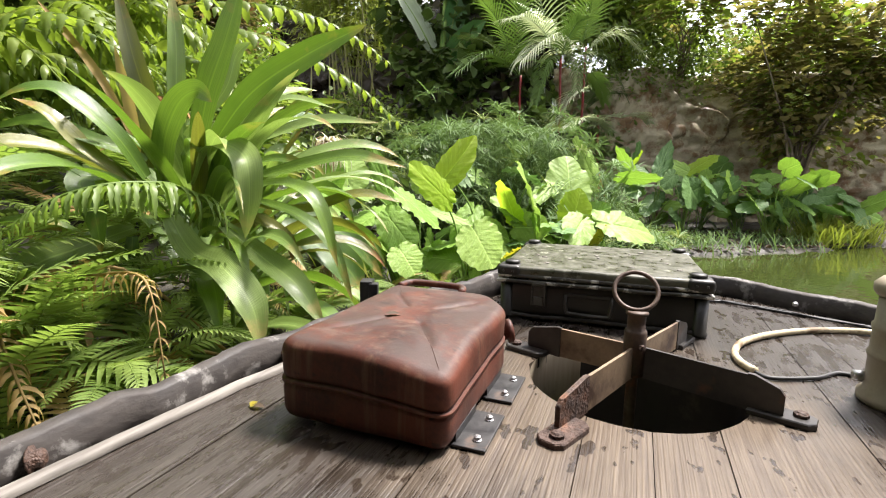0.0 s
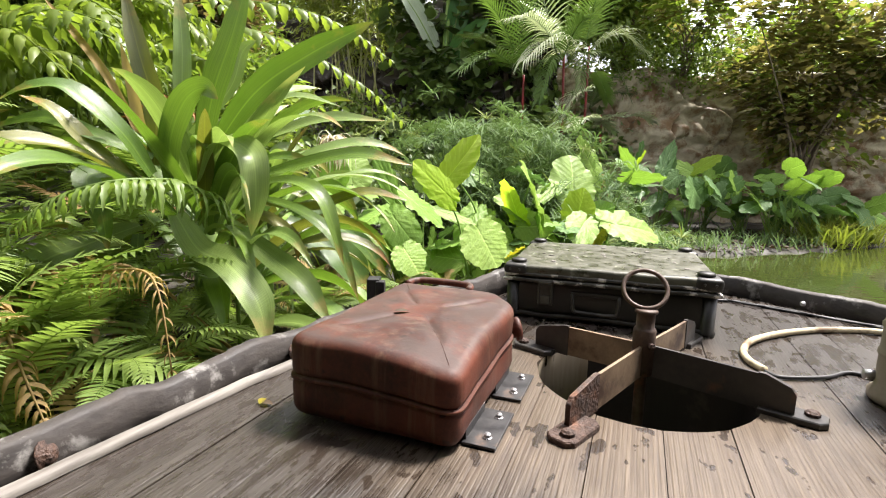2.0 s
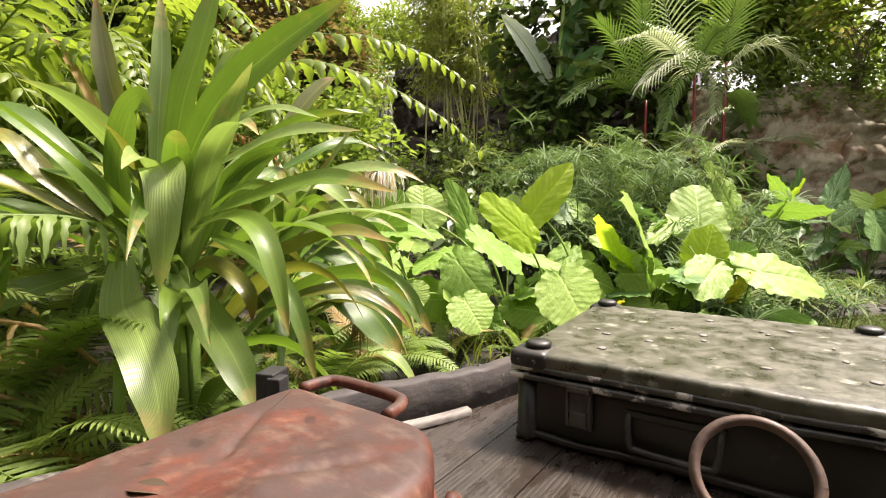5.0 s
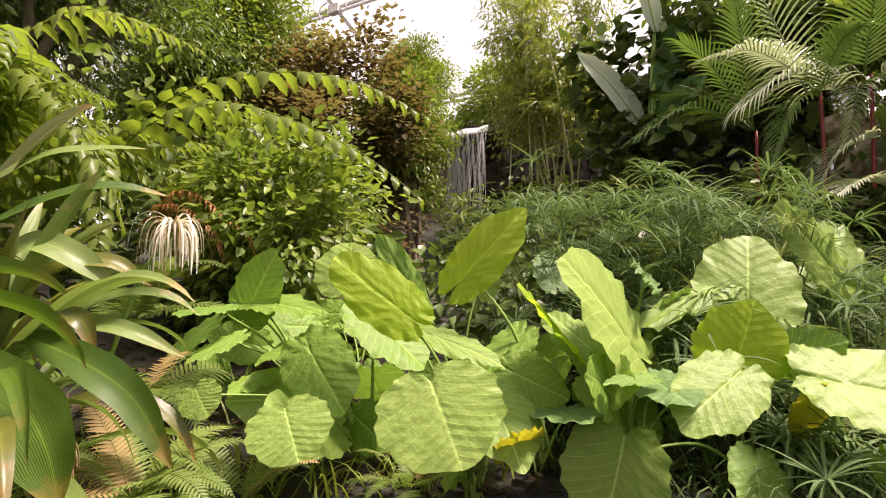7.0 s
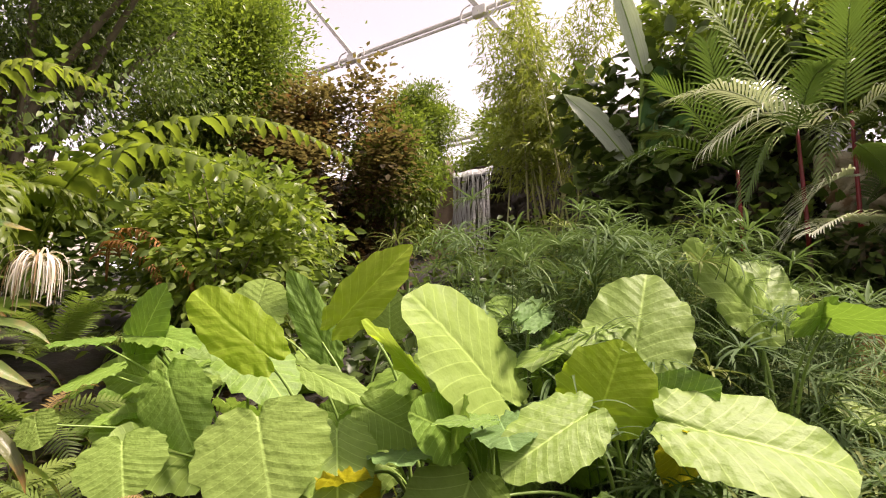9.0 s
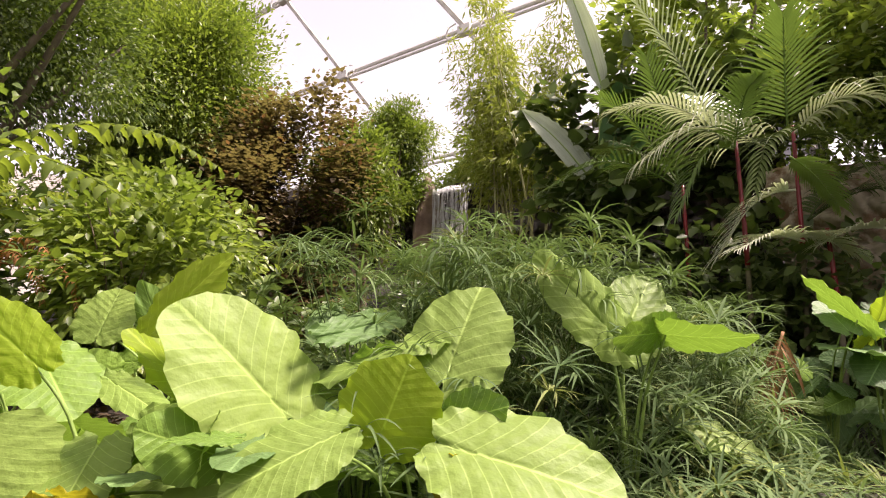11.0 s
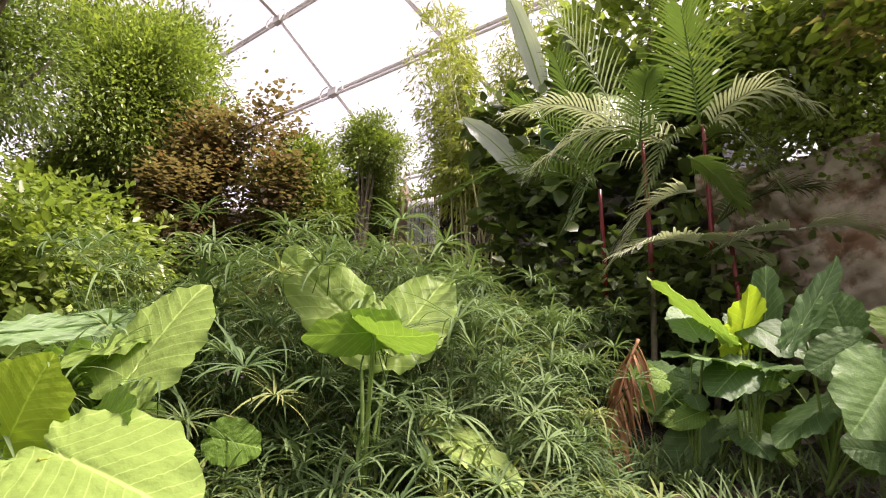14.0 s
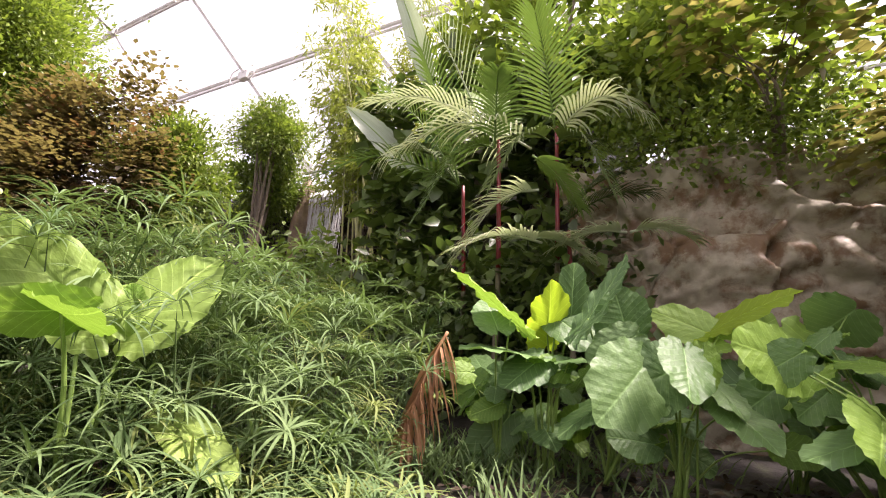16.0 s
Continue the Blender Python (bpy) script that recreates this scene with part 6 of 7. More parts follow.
# ---- big lobed fronds arching out from the bank ----
def lobed_frond(points, pinna, count, mat, seed, wide=0.3, hang=0.5):
    """One large frond along a line: broad wavy leaflets on both sides of the rib."""
    r0 = np.random.default_rng(seed)
    g = Geo()
    c = smooth_path(points, 24)
    tube(g, c, np.linspace(0.008, 0.002, 24), 6)
    t, s, u = frame_along(c)
    run = np.linspace(0, 1, 24)
    for i in range(count):
        q = 0.16 + 0.83 * i / (count - 1)
        p = np.array([np.interp(q, run, c[:, k]) for k in range(3)])
        tt, ss, uu = (unit([np.interp(q, run, a[:, k]) for k in range(3)]) for a in (t, s, u))
        for sg in (-1, 1):
            size = pinna * (0.35 + 0.65 * math.sin(math.pi * min(1, 0.3 + 0.72 * q))) * r0.uniform(0.8, 1.12)
            h = unit(ss * sg + tt * r0.uniform(0.35, 0.75) + uu * r0.uniform(-0.05, 0.25))
            cc = arc(p, h, size, hang * r0.uniform(0.7, 2.2), 9)
            t2, _, _ = frame_along(cc)
            side = tt - t2 * (t2 @ tt)[:, None]
            side /= np.linalg.norm(side, axis=1)[:, None] + 1e-9
            k = np.linspace(0, 1, 9)
            w = size * wide * np.interp(k, [0, 0.15, 0.45, 0.8, 1], [0.4, 0.8, 1.0, 0.6, 0.02]) * (1 + 0.24 * np.sin(k * 24 + seed))
            ribbon(g, cc, side, w / 2, np.cross(side, t2), 0.25, 0.14, r0.uniform(0, 6))
    return g.mesh("frond", mat)


def lobed_plant(root, fronds, label, seed, pinna=0.2, mats=(LOBED,), count=22, wide=0.3):
    plant = thing("lobed_fern", label, "fern", "large lobed ferns", Matrix.Translation(root))
    root = np.array(root, float)
    for i, pts in enumerate(fronds):
        p = [np.array(q, float) - root for q in pts]
        part("frond", lobed_frond([np.zeros(3)] + p, pinna, count, mats[i % len(mats)], seed + i, wide, 1.7), plant)
    return plant


# a long frond with hanging leaflets and a withered one under the lily
drooping = thing("fern", "long green fern frond with hanging narrow leaflets", "fern", "ferns", Matrix.Translation((-0.8, 2.5, 0.2)))
for pts, pinna, n, mat, wide, label in (([(0, 0, 0), (0.0, -0.05, 0.54), (-0.02, -0.29, 0.68), (-0.06, -0.43, 0.70), (-0.13, -0.54, 0.69), (-0.25, -0.59, 0.64), (-0.36, -0.61, 0.55)], 0.15, 30, FERN, 0.15, ""),
                                       ([(0, 0, 0), (-0.25, -0.25, 0.40), (-0.40, -0.46, 0.42), (-0.21, -0.52, 0.43), (-0.04, -0.56, 0.45), (0.05, -0.62, 0.40), (0.09, -0.65, 0.18)], 0.12, 26, FERN_DRY, 0.10, "withered tan frond"),
                                       ([(0, 0, 0), (-0.45, -0.5, 0.35), (-0.34, -0.66, 0.33), (-0.20, -0.78, 0.24), (-0.10, -0.84, 0.12)], 0.13, 24, FERN_DRY, 0.2, "withered tan frond"),
                                       ([(0, 0, 0), (-0.5, -0.55, 0.25), (-0.42, -0.72, 0.22), (-0.26, -0.82, 0.12), (-0.15, -0.88, 0.02)], 0.14, 26, FERN, 0.2, "")):
    part("frond", lobed_frond(pts, pinna, n, mat, 7 + n, wide, 3.2), drooping, label)
withered = thing("fern", "withered orange-brown fern frond hanging in the undergrowth", "fern", "ferns", Matrix.Translation((-2.62, 4.78, 1.2)))
for i, pts in enumerate(([(0, 0, 0), (0.05, 0.0, 0.35), (0.23, 0.10, 0.42), (0.45, 0.18, 0.28), (0.70, 0.27, 0.07), (0.78, 0.30, -0.12)], [(0, 0, 0), (0.08, -0.04, 0.28), (0.30, 0.02, 0.28), (0.52, 0.10, 0.10), (0.62, 0.14, -0.10)])):
    part("frond", lobed_frond(pts, 0.15, 26, FERN_RUST, 90 + i, 0.14, 2.4), withered)

lobed_plant((-2.6, 4.2, 1.0), [[(-2.4, 4.4, 1.9), (-1.9, 4.6, 2.25), (-1.28, 4.87, 2.31), (-0.85, 5.1, 2.2), (-0.5, 5.3, 1.99)], [(-2.2, 4.3, 1.8), (-1.6, 4.45, 2.02), (-1.15, 4.65, 1.93), (-0.7, 4.85, 1.70), (-0.38, 5.04, 1.42)],
                               [(-2.3, 4.0, 1.6), (-1.7, 3.8, 1.7), (-1.3, 3.75, 1.5), (-1.15, 3.7, 1.1)], [(-2.4, 3.9, 1.8), (-1.9, 3.6, 2.1), (-1.4, 3.4, 2.0), (-1.1, 3.3, 1.75)]], "large yellow-green fern with arching lobed fronds", 60, 0.24, (LOBED, LOBED, LOBED_DEEP), 21, 0.40)
lobed_plant((-1.95, 3.45, 0.9), [[(-1.9, 3.5, 1.7), (-1.76, 3.54, 1.96), (-1.56, 3.63, 1.87), (-1.35, 3.68, 1.66), (-1.21, 3.76, 1.38), (-1.18, 3.81, 1.19)], [(-2.1, 3.5, 1.8), (-2.03, 3.58, 2.07), (-1.7, 3.7, 1.99), (-1.45, 3.82, 1.83)],
                                [(-2.3, 3.6, 2.0), (-2.17, 3.91, 2.5), (-1.77, 4.08, 2.45), (-1.37, 4.27, 2.24)], [(-2.0, 3.3, 1.5), (-1.75, 3.1, 1.75), (-1.5, 3.0, 1.6), (-1.35, 2.95, 1.3)]], "broad-lobed yellow-green fern hanging beside the lilies", 65, 0.24, (LOBED, LOBED_DEEP), 20, 0.25)
for i, (x, y, z) in enumerate([(-2.6, 3.0, 1.1), (-3.2, 3.8, 1.3), (-2.9, 2.4, 1.1), (-3.6, 3.0, 1.4), (-2.3, 3.6, 1.2), (-3.4, 4.6, 1.4), (-2.2, 2.6, 0.9), (-3.8, 2.0, 1.3)]):
    fr = []
    for k in range(9):
        a = r1.uniform(-2.0, 1.6) + 0.3
        l = r1.uniform(0.8, 1.25)
        d = np.array((math.cos(a), math.sin(a), 0))
        b = np.array((x, y, z))
        fr.append([tuple(b + d * l * 0.25 + (0, 0, l * 0.45)), tuple(b + d * l * 0.6 + (0, 0, l * 0.62)), tuple(b + d * l + (0, 0, l * r1.uniform(0.25, 0.6)))])
    lobed_plant((x, y, z), fr, "bushy yellow-green lobed fern on the slope", 80 + 10 * i, 0.22, (LOBED, LOBED_DEEP, LOBED), 17, 0.26)


# ---- papyrus ----
def papyrus_stalk(seed, height, lean, mat):
    """A thin culm with a drooping umbel of narrow leaves at its top and a few short ones below it."""
    r0 = np.random.default_rng(seed)
    g = Geo()
    c = arc((0, 0, 0), (lean, 0, 1), height, 0.25 * lean, 9)
    tube(g, c, np.linspace(0.0055, 0.003, 9), 5)
    top = c[-1]
    count = r0.integers(17, 23)
    for i in range(count):
        a = i * 6.283 / count + r0.uniform(-0.2, 0.2)
        cc = arc(top, (math.cos(a), math.sin(a), r0.uniform(0.0, 0.95)), r0.uniform(0.17, 0.33), r0.uniform(0.4, 1.9), 7)
        t, s, u = frame_along(cc)
        w = np.array([0.35, 0.8, 1, 1, 0.8, 0.5, 0.04]) * r0.uniform(0.0055, 0.0085)
        v = np.concatenate([cc - s * w[:, None], cc - u * w[:, None] * 0.35, cc + s * w[:, None]])
        g.add(v, [(k, k + 1, 8 + k, 7 + k) for k in range(6)] + [(7 + k, 8 + k, 15 + k, 14 + k) for k in range(6)], np.stack([np.repeat([-1, 0, 1], 7), np.tile(np.linspace(0, 0.8, 7), 3)], 1))
    me = g.mesh("papyrus_stalk", mat)
    bm = bmesh.new()
    bm.from_mesh(me)
    near = [v for v in bm.verts if (v.co - Vector(top)).length < 0.0075]
    bmesh.ops.pointmerge(bm, verts=near, merge_co=Vector(top))
    bm.to_mesh(me)
    bm.free()
    return me


HEIGHTS = (0.25, 0.45, 0.65, 0.85, 1.1, 1.35, 1.6, 1.85)
STALKS = [[papyrus_stalk(s * 3 + k, h, 0.08 + 0.12 * k, PAPYRUS) for k in range(3)] for s, h in enumerate(HEIGHTS)]


def papyrus_top(x, y):
    """How high the stand reaches over a place: a mound that slopes down to the water."""
    top = float(np.interp(x, [-0.9, 0.0, 0.5, 0.8, 1.3, 1.8, 2.05, 2.3, 2.7, 3.2], [1.95, 1.9, 1.93, 1.78, 1.58, 1.26, 0.95, 0.36, 0.28, 0.25]))
    s = float(shore(x, y))
    return min(top, 0.32 + 0.85 * max(s, 0.0)) * (0.45 if x > 1.25 and y < 6.55 else 1.0)


r2 = np.random.default_rng(21)
for cx, cy in ((0.3, 6.1), (0.6, 6.0), (1.05, 5.95), (1.5, 5.95), (1.9, 6.0), (0.25, 6.8), (0.7, 6.75), (1.3, 6.7), (1.75, 6.85), (0.3, 7.5), (0.95, 7.4), (1.5, 7.4), (1.95, 7.25), (2.35, 6.95), (0.8, 8.1), (1.4, 8.1), (1.9, 7.9), (1.3, 8.8), (1.15, 5.65)):
    clump = thing("papyrus_clump", "dense umbrella papyrus with fine green umbels", "plant", "papyrus clumps", Matrix.Translation((cx, cy, 0.03)))
    low = cx > 1.6 and cy < 8.0
    for i in range(48 if low else 40):
        x, y = r2.normal(0, 0.27, 2)
        h = max(0.2, papyrus_top(cx + x, cy + y) * (r2.uniform(0.12, 1.0) ** 0.55))
        k = r2.uniform(0.8, 1.1)
        out = math.degrees(math.atan2(y, x))
        m = pose(x * 0.75, y * 0.75, 0, 0, 0, out) @ pose(0, 0, 0, r2.uniform(-14, 14), r2.uniform(-4, 20), r2.uniform(-50, 50)) @ Matrix.Diagonal((k, k, k, 1))
        old = r2.random() < (0.22 if low and h < 0.75 else 0.06)
        part("papyrus_stalk", STALKS[int(np.argmin(np.abs(np.array(HEIGHTS) - h / k)))][r2.integers(3)], clump, "", m, PAPYRUS_OLD if old else None)


# ---- leafy crowns: many small leaves on twigs ----
def leaf_cloud(centres, normals, size, long=2.2, droop=0.25, seed=0, spread=0.35, flat=1.0):
    """Pointed leaves, four faces each, around given twig tips."""
    r0 = np.random.default_rng(seed)
    n = len(centres)
    d = normals + r0.normal(0, spread, (n, 3)) - np.array((0, 0, droop))
    d[:, 2] *= flat
    d /= np.linalg.norm(d, axis=1)[:, None]
    s = np.cross(d, r0.normal(0, 0.5 * flat, (n, 3)) + np.array((0, 0, 1.0)))
    s /= np.linalg.norm(s, axis=1)[:, None] + 1e-9
    u = np.cross(s, d)
    k = (size * r0.uniform(0.6, 1.25, n))[:, None]
    w = k / long / 1.0
    a = centres
    v = np.stack([a, a + d * k * 0.35 - s * w * 0.5 + u * w * 0.14, a + d * k * 0.4 - u * w * 0.04, a + d * k * 0.35 + s * w * 0.5 + u * w * 0.14, a + d * k - u * k * 0.10, a + d * k * 0.72 - s * w * 0.33, a + d * k * 0.72 + s * w * 0.33], 1).reshape(-1, 3)
    idx = np.arange(n)[:, None] * 7
    tri = np.array([(0, 1, 2), (0, 2, 3)])
    quad = np.array([(1, 5, 4, 2), (2, 4, 6, 3)])
    faces = [tuple(f) for f in (idx[:, None] + tri).reshape(-1, 3).tolist()] + [tuple(f) for f in (idx[:, None] + quad).reshape(-1, 4).tolist()]
    uv = np.tile([(0, 0), (-1, 0.3), (0, 0.4), (1, 0.3), (0, 0.8), (-1, 0.6), (1, 0.6)], (n, 1))
    g = Geo()
    g.add(v, faces, uv)
    return g


def crown_points(centre, radii, twigs, per, seed, lumps=15, twig=0.3, hollow=0.45):
    """Twig tips in an uneven, lumpy crown with gaps."""
    r0 = np.random.default_rng(seed)
    c, rad = np.array(centre, float), np.array(radii, float)
    blobs = []
    for k in range(lumps * 2):
        d = unit(r0.normal(0, 1, 3))
        q = r0.uniform(0.35, 0.85) if k % 4 else r0.uniform(0.85, 1.15)
        blobs.append((d * q, r0.uniform(0.22, 0.42) if k % 4 else r0.uniform(0.10, 0.2)))
    weight = np.array([b[1] ** 1.6 for b in blobs])
    pts, nrm = [], []
    for k in r0.choice(len(blobs), twigs, p=weight / weight.sum()):
        at, size = blobs[k]
        d = unit(r0.normal(0, 1, 3) + np.array((0, 0, 0.35)))
        q = at + d * size * (hollow + (1 - hollow) * r0.random() ** 0.5) * (1 + 0.5 * noise.noise(Vector(at * 3 + d * 2)))
        pts.append(c + rad * q)
        nrm.append(unit((d * 0.7 + unit(at) * 0.5) * rad))
    pts, nrm = np.array(pts), np.array(nrm)
    P = np.repeat(pts, per, 0) + r0.normal(0, twig * 0.8, (twigs * per, 3)) * np.array((1, 1, 0.6))
    N = np.repeat(nrm, per, 0)
    return P, N, pts


def shrub(name, label, category, centre, radii, root, twigs, per, leaf, mat, seed, long=2.2, trunk=0.05, limbs=7, twig=0.22, hollow=0.45, droop=0.25, second=None, wood=None, lumps=15, flat=1.0):
    plant = thing(name, label, category, m=Matrix.Translation(root))
    root = np.array(root, float)
    P, N, tips = crown_points(np.array(centre) - root, radii, twigs, per, seed, lumps, twig, hollow)
    if second is not None:
        order = np.random.default_rng(seed).permutation(twigs)
        pick = np.isin(np.repeat(np.arange(twigs), per), order[:int(twigs * second[1])])
        part("crown", leaf_cloud(P[pick], N[pick], leaf, long, droop, seed + 1, 0.35, flat).mesh("crown", second[0]), plant, second[2])
        P, N = P[~pick], N[~pick]
    part("crown", leaf_cloud(P, N, leaf, long, droop, seed, 0.35, flat).mesh("crown", mat), plant)
    g = Geo()
    r0 = np.random.default_rng(seed + 3)
    cc = np.array(centre) - root
    for k in range(limbs):
        tip = tips[r0.integers(len(tips))]
        side = r0.normal(0, trunk * 1.2, 3) * (1, 1, 0)
        mid = cc * 0.45 + tip * 0.2 + r0.normal(0, 0.08, 3)
        tube(g, smooth_path([side, mid * (1, 1, 0.8), tip], 14), np.linspace(trunk, trunk * 0.2, 14), 6)
    part("branchwork", g.mesh("branchwork", wood or BARK), plant)
    return plant


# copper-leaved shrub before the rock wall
shrub("copper_shrub", "olive and copper leaved shrub on the wall top", "shrub", (4.45, 10.5, 4.25), (0.85, 0.6, 0.7), (4.6, 10.9, 3.0), 80, 12, 0.15, OLIVE_COPPER_LIT, 99, 1.35, 0.02, 8, 0.16, 0.3, 0.1, (SHRUB, 0.6, "olive green leaves"), None, 15, 0.4)
shrub("copper_shrub", "tall copper-leaved shrub in front of the rock wall", "shrub", (6.45, 9.9, 2.95), (1.7, 1.0, 1.75), (6.2, 9.8, 0.3), 440, 17, 0.15, OLIVE_COPPER_LIT, 100, 1.35, 0.035, 18, 0.2, 0.25, 0.1, (SHRUB, 0.3, "olive green leaves"), None, 18, 0.35)
# red-brown shrub by the falls
shrub("copper_shrub", "red-brown leafy shrub beside the waterfall", "shrub", (-4.55, 8.8, 2.9), (1.5, 1.3, 2.1), (-4.5, 8.9, 0.6), 820, 44, 0.098, COPPER, 101, 1.3, 0.04, 16, 0.24, 0.25, 0.1, (COPPER_RED, 0.15, "reddish young leaves"), None, 20, 0.3)
# climbing leafy shrub on the left bank
shrub("climbing_shrub", "dense glossy green climbing shrub on the bank", "shrub", (-2.35, 5.7, 1.35), (1.15, 0.95, 1.0), (-2.4, 5.8, 0.5), 420, 16, 0.11, SHRUB, 102, 1.9, 0.02, 10, 0.13, 0.5, 0.45, (SHRUB_MID, 0.5, ""))
shrub("climbing_shrub", "dense green climbing shrub higher up the bank", "shrub", (-3.6, 6.6, 1.8), (1.2, 1.1, 1.1), (-3.6, 6.7, 0.7), 420, 16, 0.11, SHRUB, 103, 1.9, 0.02, 10, 0.14, 0.5, 0.45, (SHRUB_MID, 0.5, ""))
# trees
# The crown's brighter second green paints in light falling on the leaves.
shrub("tree", "dense small-leaved green tree on the slope", "tree", (-7.0, 7.8, 4.9), (1.9, 1.7, 2.6), (-7.0, 8.2, 1.4), 1500, 70, 0.10, SHRUB_MID, 104, 2.6, 0.12, 14, 0.36, 0.4, 0.3, (SHRUB, 0.6, "leaves coloured brighter as if lit"), None, 26)
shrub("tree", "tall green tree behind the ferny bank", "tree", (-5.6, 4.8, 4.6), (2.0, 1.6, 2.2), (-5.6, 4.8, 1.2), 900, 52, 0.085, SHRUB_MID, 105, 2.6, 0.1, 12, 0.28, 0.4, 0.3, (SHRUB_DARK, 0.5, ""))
shrub("tree", "light green leafy tree above the falls' boulder", "tree", (-6.3, 13.6, 6.3), (1.0, 0.9, 0.9), (-6.6, 13.4, 2.4), 420, 40, 0.10, SHRUB, 106, 2.6, 0.07, 10, 0.24, 0.4, 0.3, (SHRUB_MID, 0.5, ""))
shrub("tree", "light green drooping shrub beside the copper shrub", "tree", (-3.85, 9.7, 3.4), (0.62, 0.7, 1.25), (-3.6, 9.8, 1.0), 520, 40, 0.10, SHRUB, 114, 2.6, 0.05, 9, 0.22, 0.3, 0.5, (SHRUB_MID, 0.4, ""))
shrub("tree", "glossy green tree above the rock wall", "tree", (3.4, 11.8, 4.8), (1.6, 1.0, 1.5), (3.9, 12.2, 2.6), 380, 24, 0.16, SHRUB, 107, 2.3, 0.08, 10, 0.22, 0.4, 0.3, (SHRUB_MID, 0.25, ""))
shrub("tree", "broad-leaved tree high behind the palms", "tree", (1.5, 12.6, 6.2), (2.2, 1.2, 1.6), (1.6, 12.8, 2.0), 170, 18, 0.22, SHRUB, 108, 1.8, 0.08, 10, 0.26, 0.4, 0.3)
shrub("tree", "green tree behind the rock wall", "tree", (8.4, 13.0, 3.7), (2.4, 1.2, 1.5), (8.6, 13.2, 2.2), 300, 26, 0.18, SHRUB, 109, 2.3, 0.1, 10, 0.3, 0.4)
shrub("tree", "dark green tree at the garden's far side", "tree", (12.5, 11.0, 4.6), (2.2, 2.2, 3.2), (12.5, 11.0, 1.0), 420, 26, 0.18, SHRUB_MID, 110, 2.3, 0.1, 10, 0.3, 0.4)
shrub("tree", "green shrubs around the top of the falls", "tree", (-7.6, 14.4, 5.4), (1.6, 1.2, 1.5), (-7.6, 14.6, 4.0), 420, 26, 0.14, SHRUB_MID, 111, 2.4, 0.06, 8, 0.26, 0.4)
shrub("tree", "leafy green tree behind the falls", "tree", (-5.2, 17.0, 6.4), (2.4, 1.2, 1.4), (-5.2, 17.2, 3.0), 420, 26, 0.16, SHRUB, 112, 2.4, 0.06, 8, 0.28, 0.4)
shrub("tree", "big green tree on the slope above the ferns", "tree", (-4.9, 2.0, 4.0), (1.8, 2.2, 2.2), (-5.0, 2.0, 1.3), 620, 30, 0.14, SHRUB_MID, 113, 2.3, 0.1, 12, 0.28, 0.4)


def leafy_bank(name, label, box, count, leaf, mat, seed, long=1.3, toward=(0, -1, 0.4), clumps=90):
    """Climbers covering a slope or wall."""
    r0 = np.random.default_rng(seed)
    (x0, x1), (y0, y1), (z0, z1) = box
    cc = np.stack([r0.uniform(x0, x1, clumps), r0.uniform(y0, y1, clumps), r0.uniform(z0, z1, clumps)], 1)
    P = cc[r0.integers(clumps, size=count)] + r0.normal(0, 0.22, (count, 3)) * (1, 0.5, 1)
    N = np.tile(unit(toward), (count, 1))
    return single(name, leaf_cloud(P, N, leaf, long, 0.5, seed, 0.5).mesh(name, mat), label, "climbing plants", kind="stuff")


leafy_bank("climbing_plants", "dark climbing leaves covering the cliff behind the palms", ((-1.2, 2.6), (11.3, 12.2), (0.8, 5.2)), 2600, 0.32, SHRUB_DARK, 130, 1.4, clumps=120)
# Leaf colour is kept dark here to carry the palms' deep shade.
leafy_bank("climbing_plants", "foliage coloured dark to deepen the shade under the palms", ((0.6, 3.2), (9.9, 11.0), (0.2, 2.2)), 2600, 0.2, SHRUB_DARK, 131, 1.8)
leafy_bank("climbing_plants", "trailing plants over the top of the rock wall", ((2.6, 5.4), (10.4, 11.2), (2.95, 3.6)), 2600, 0.09, SHRUB_MID, 132, 1.6)
leafy_bank("climbing_plants", "small shrubs and climbers on the slope by the falls", ((-4.5, -0.5), (10.5, 13.5), (1.2, 2.6)), 3600, 0.16, SHRUB_MID, 133, 2.0)
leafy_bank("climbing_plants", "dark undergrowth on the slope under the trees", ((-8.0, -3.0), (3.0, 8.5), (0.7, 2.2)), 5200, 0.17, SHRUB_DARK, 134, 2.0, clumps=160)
leafy_bank("climbing_plants", "mixed green undergrowth behind the ferns", ((-5.2, -2.4), (0.0, 4.6), (0.8, 2.6)), 5200, 0.15, SHRUB_MID, 135, 2.2, (0.8, -0.4, 0.4), 150)
leafy_bank("climbing_plants", "dense green hedge along the garden's far side", ((10.0, 16.0), (10.5, 13.0), (0.3, 3.6)), 2600, 0.2, SHRUB_MID, 136, 2.0, clumps=140)
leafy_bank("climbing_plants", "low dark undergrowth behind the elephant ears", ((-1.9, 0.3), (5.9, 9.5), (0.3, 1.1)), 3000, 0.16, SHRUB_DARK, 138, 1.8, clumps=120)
leafy_bank("climbing_plants", "dense green growth behind the wall top", ((2.2, 5.4), (11.6, 12.4), (2.7, 4.8)), 3600, 0.15, SHRUB, 139, 2.0, clumps=120)
leafy_bank("climbing_plants", "bright leafy growth above the wall", ((4.6, 8.0), (12.0, 12.8), (2.9, 4.4)), 1700, 0.15, SHRUB, 137, 2.2, clumps=120)


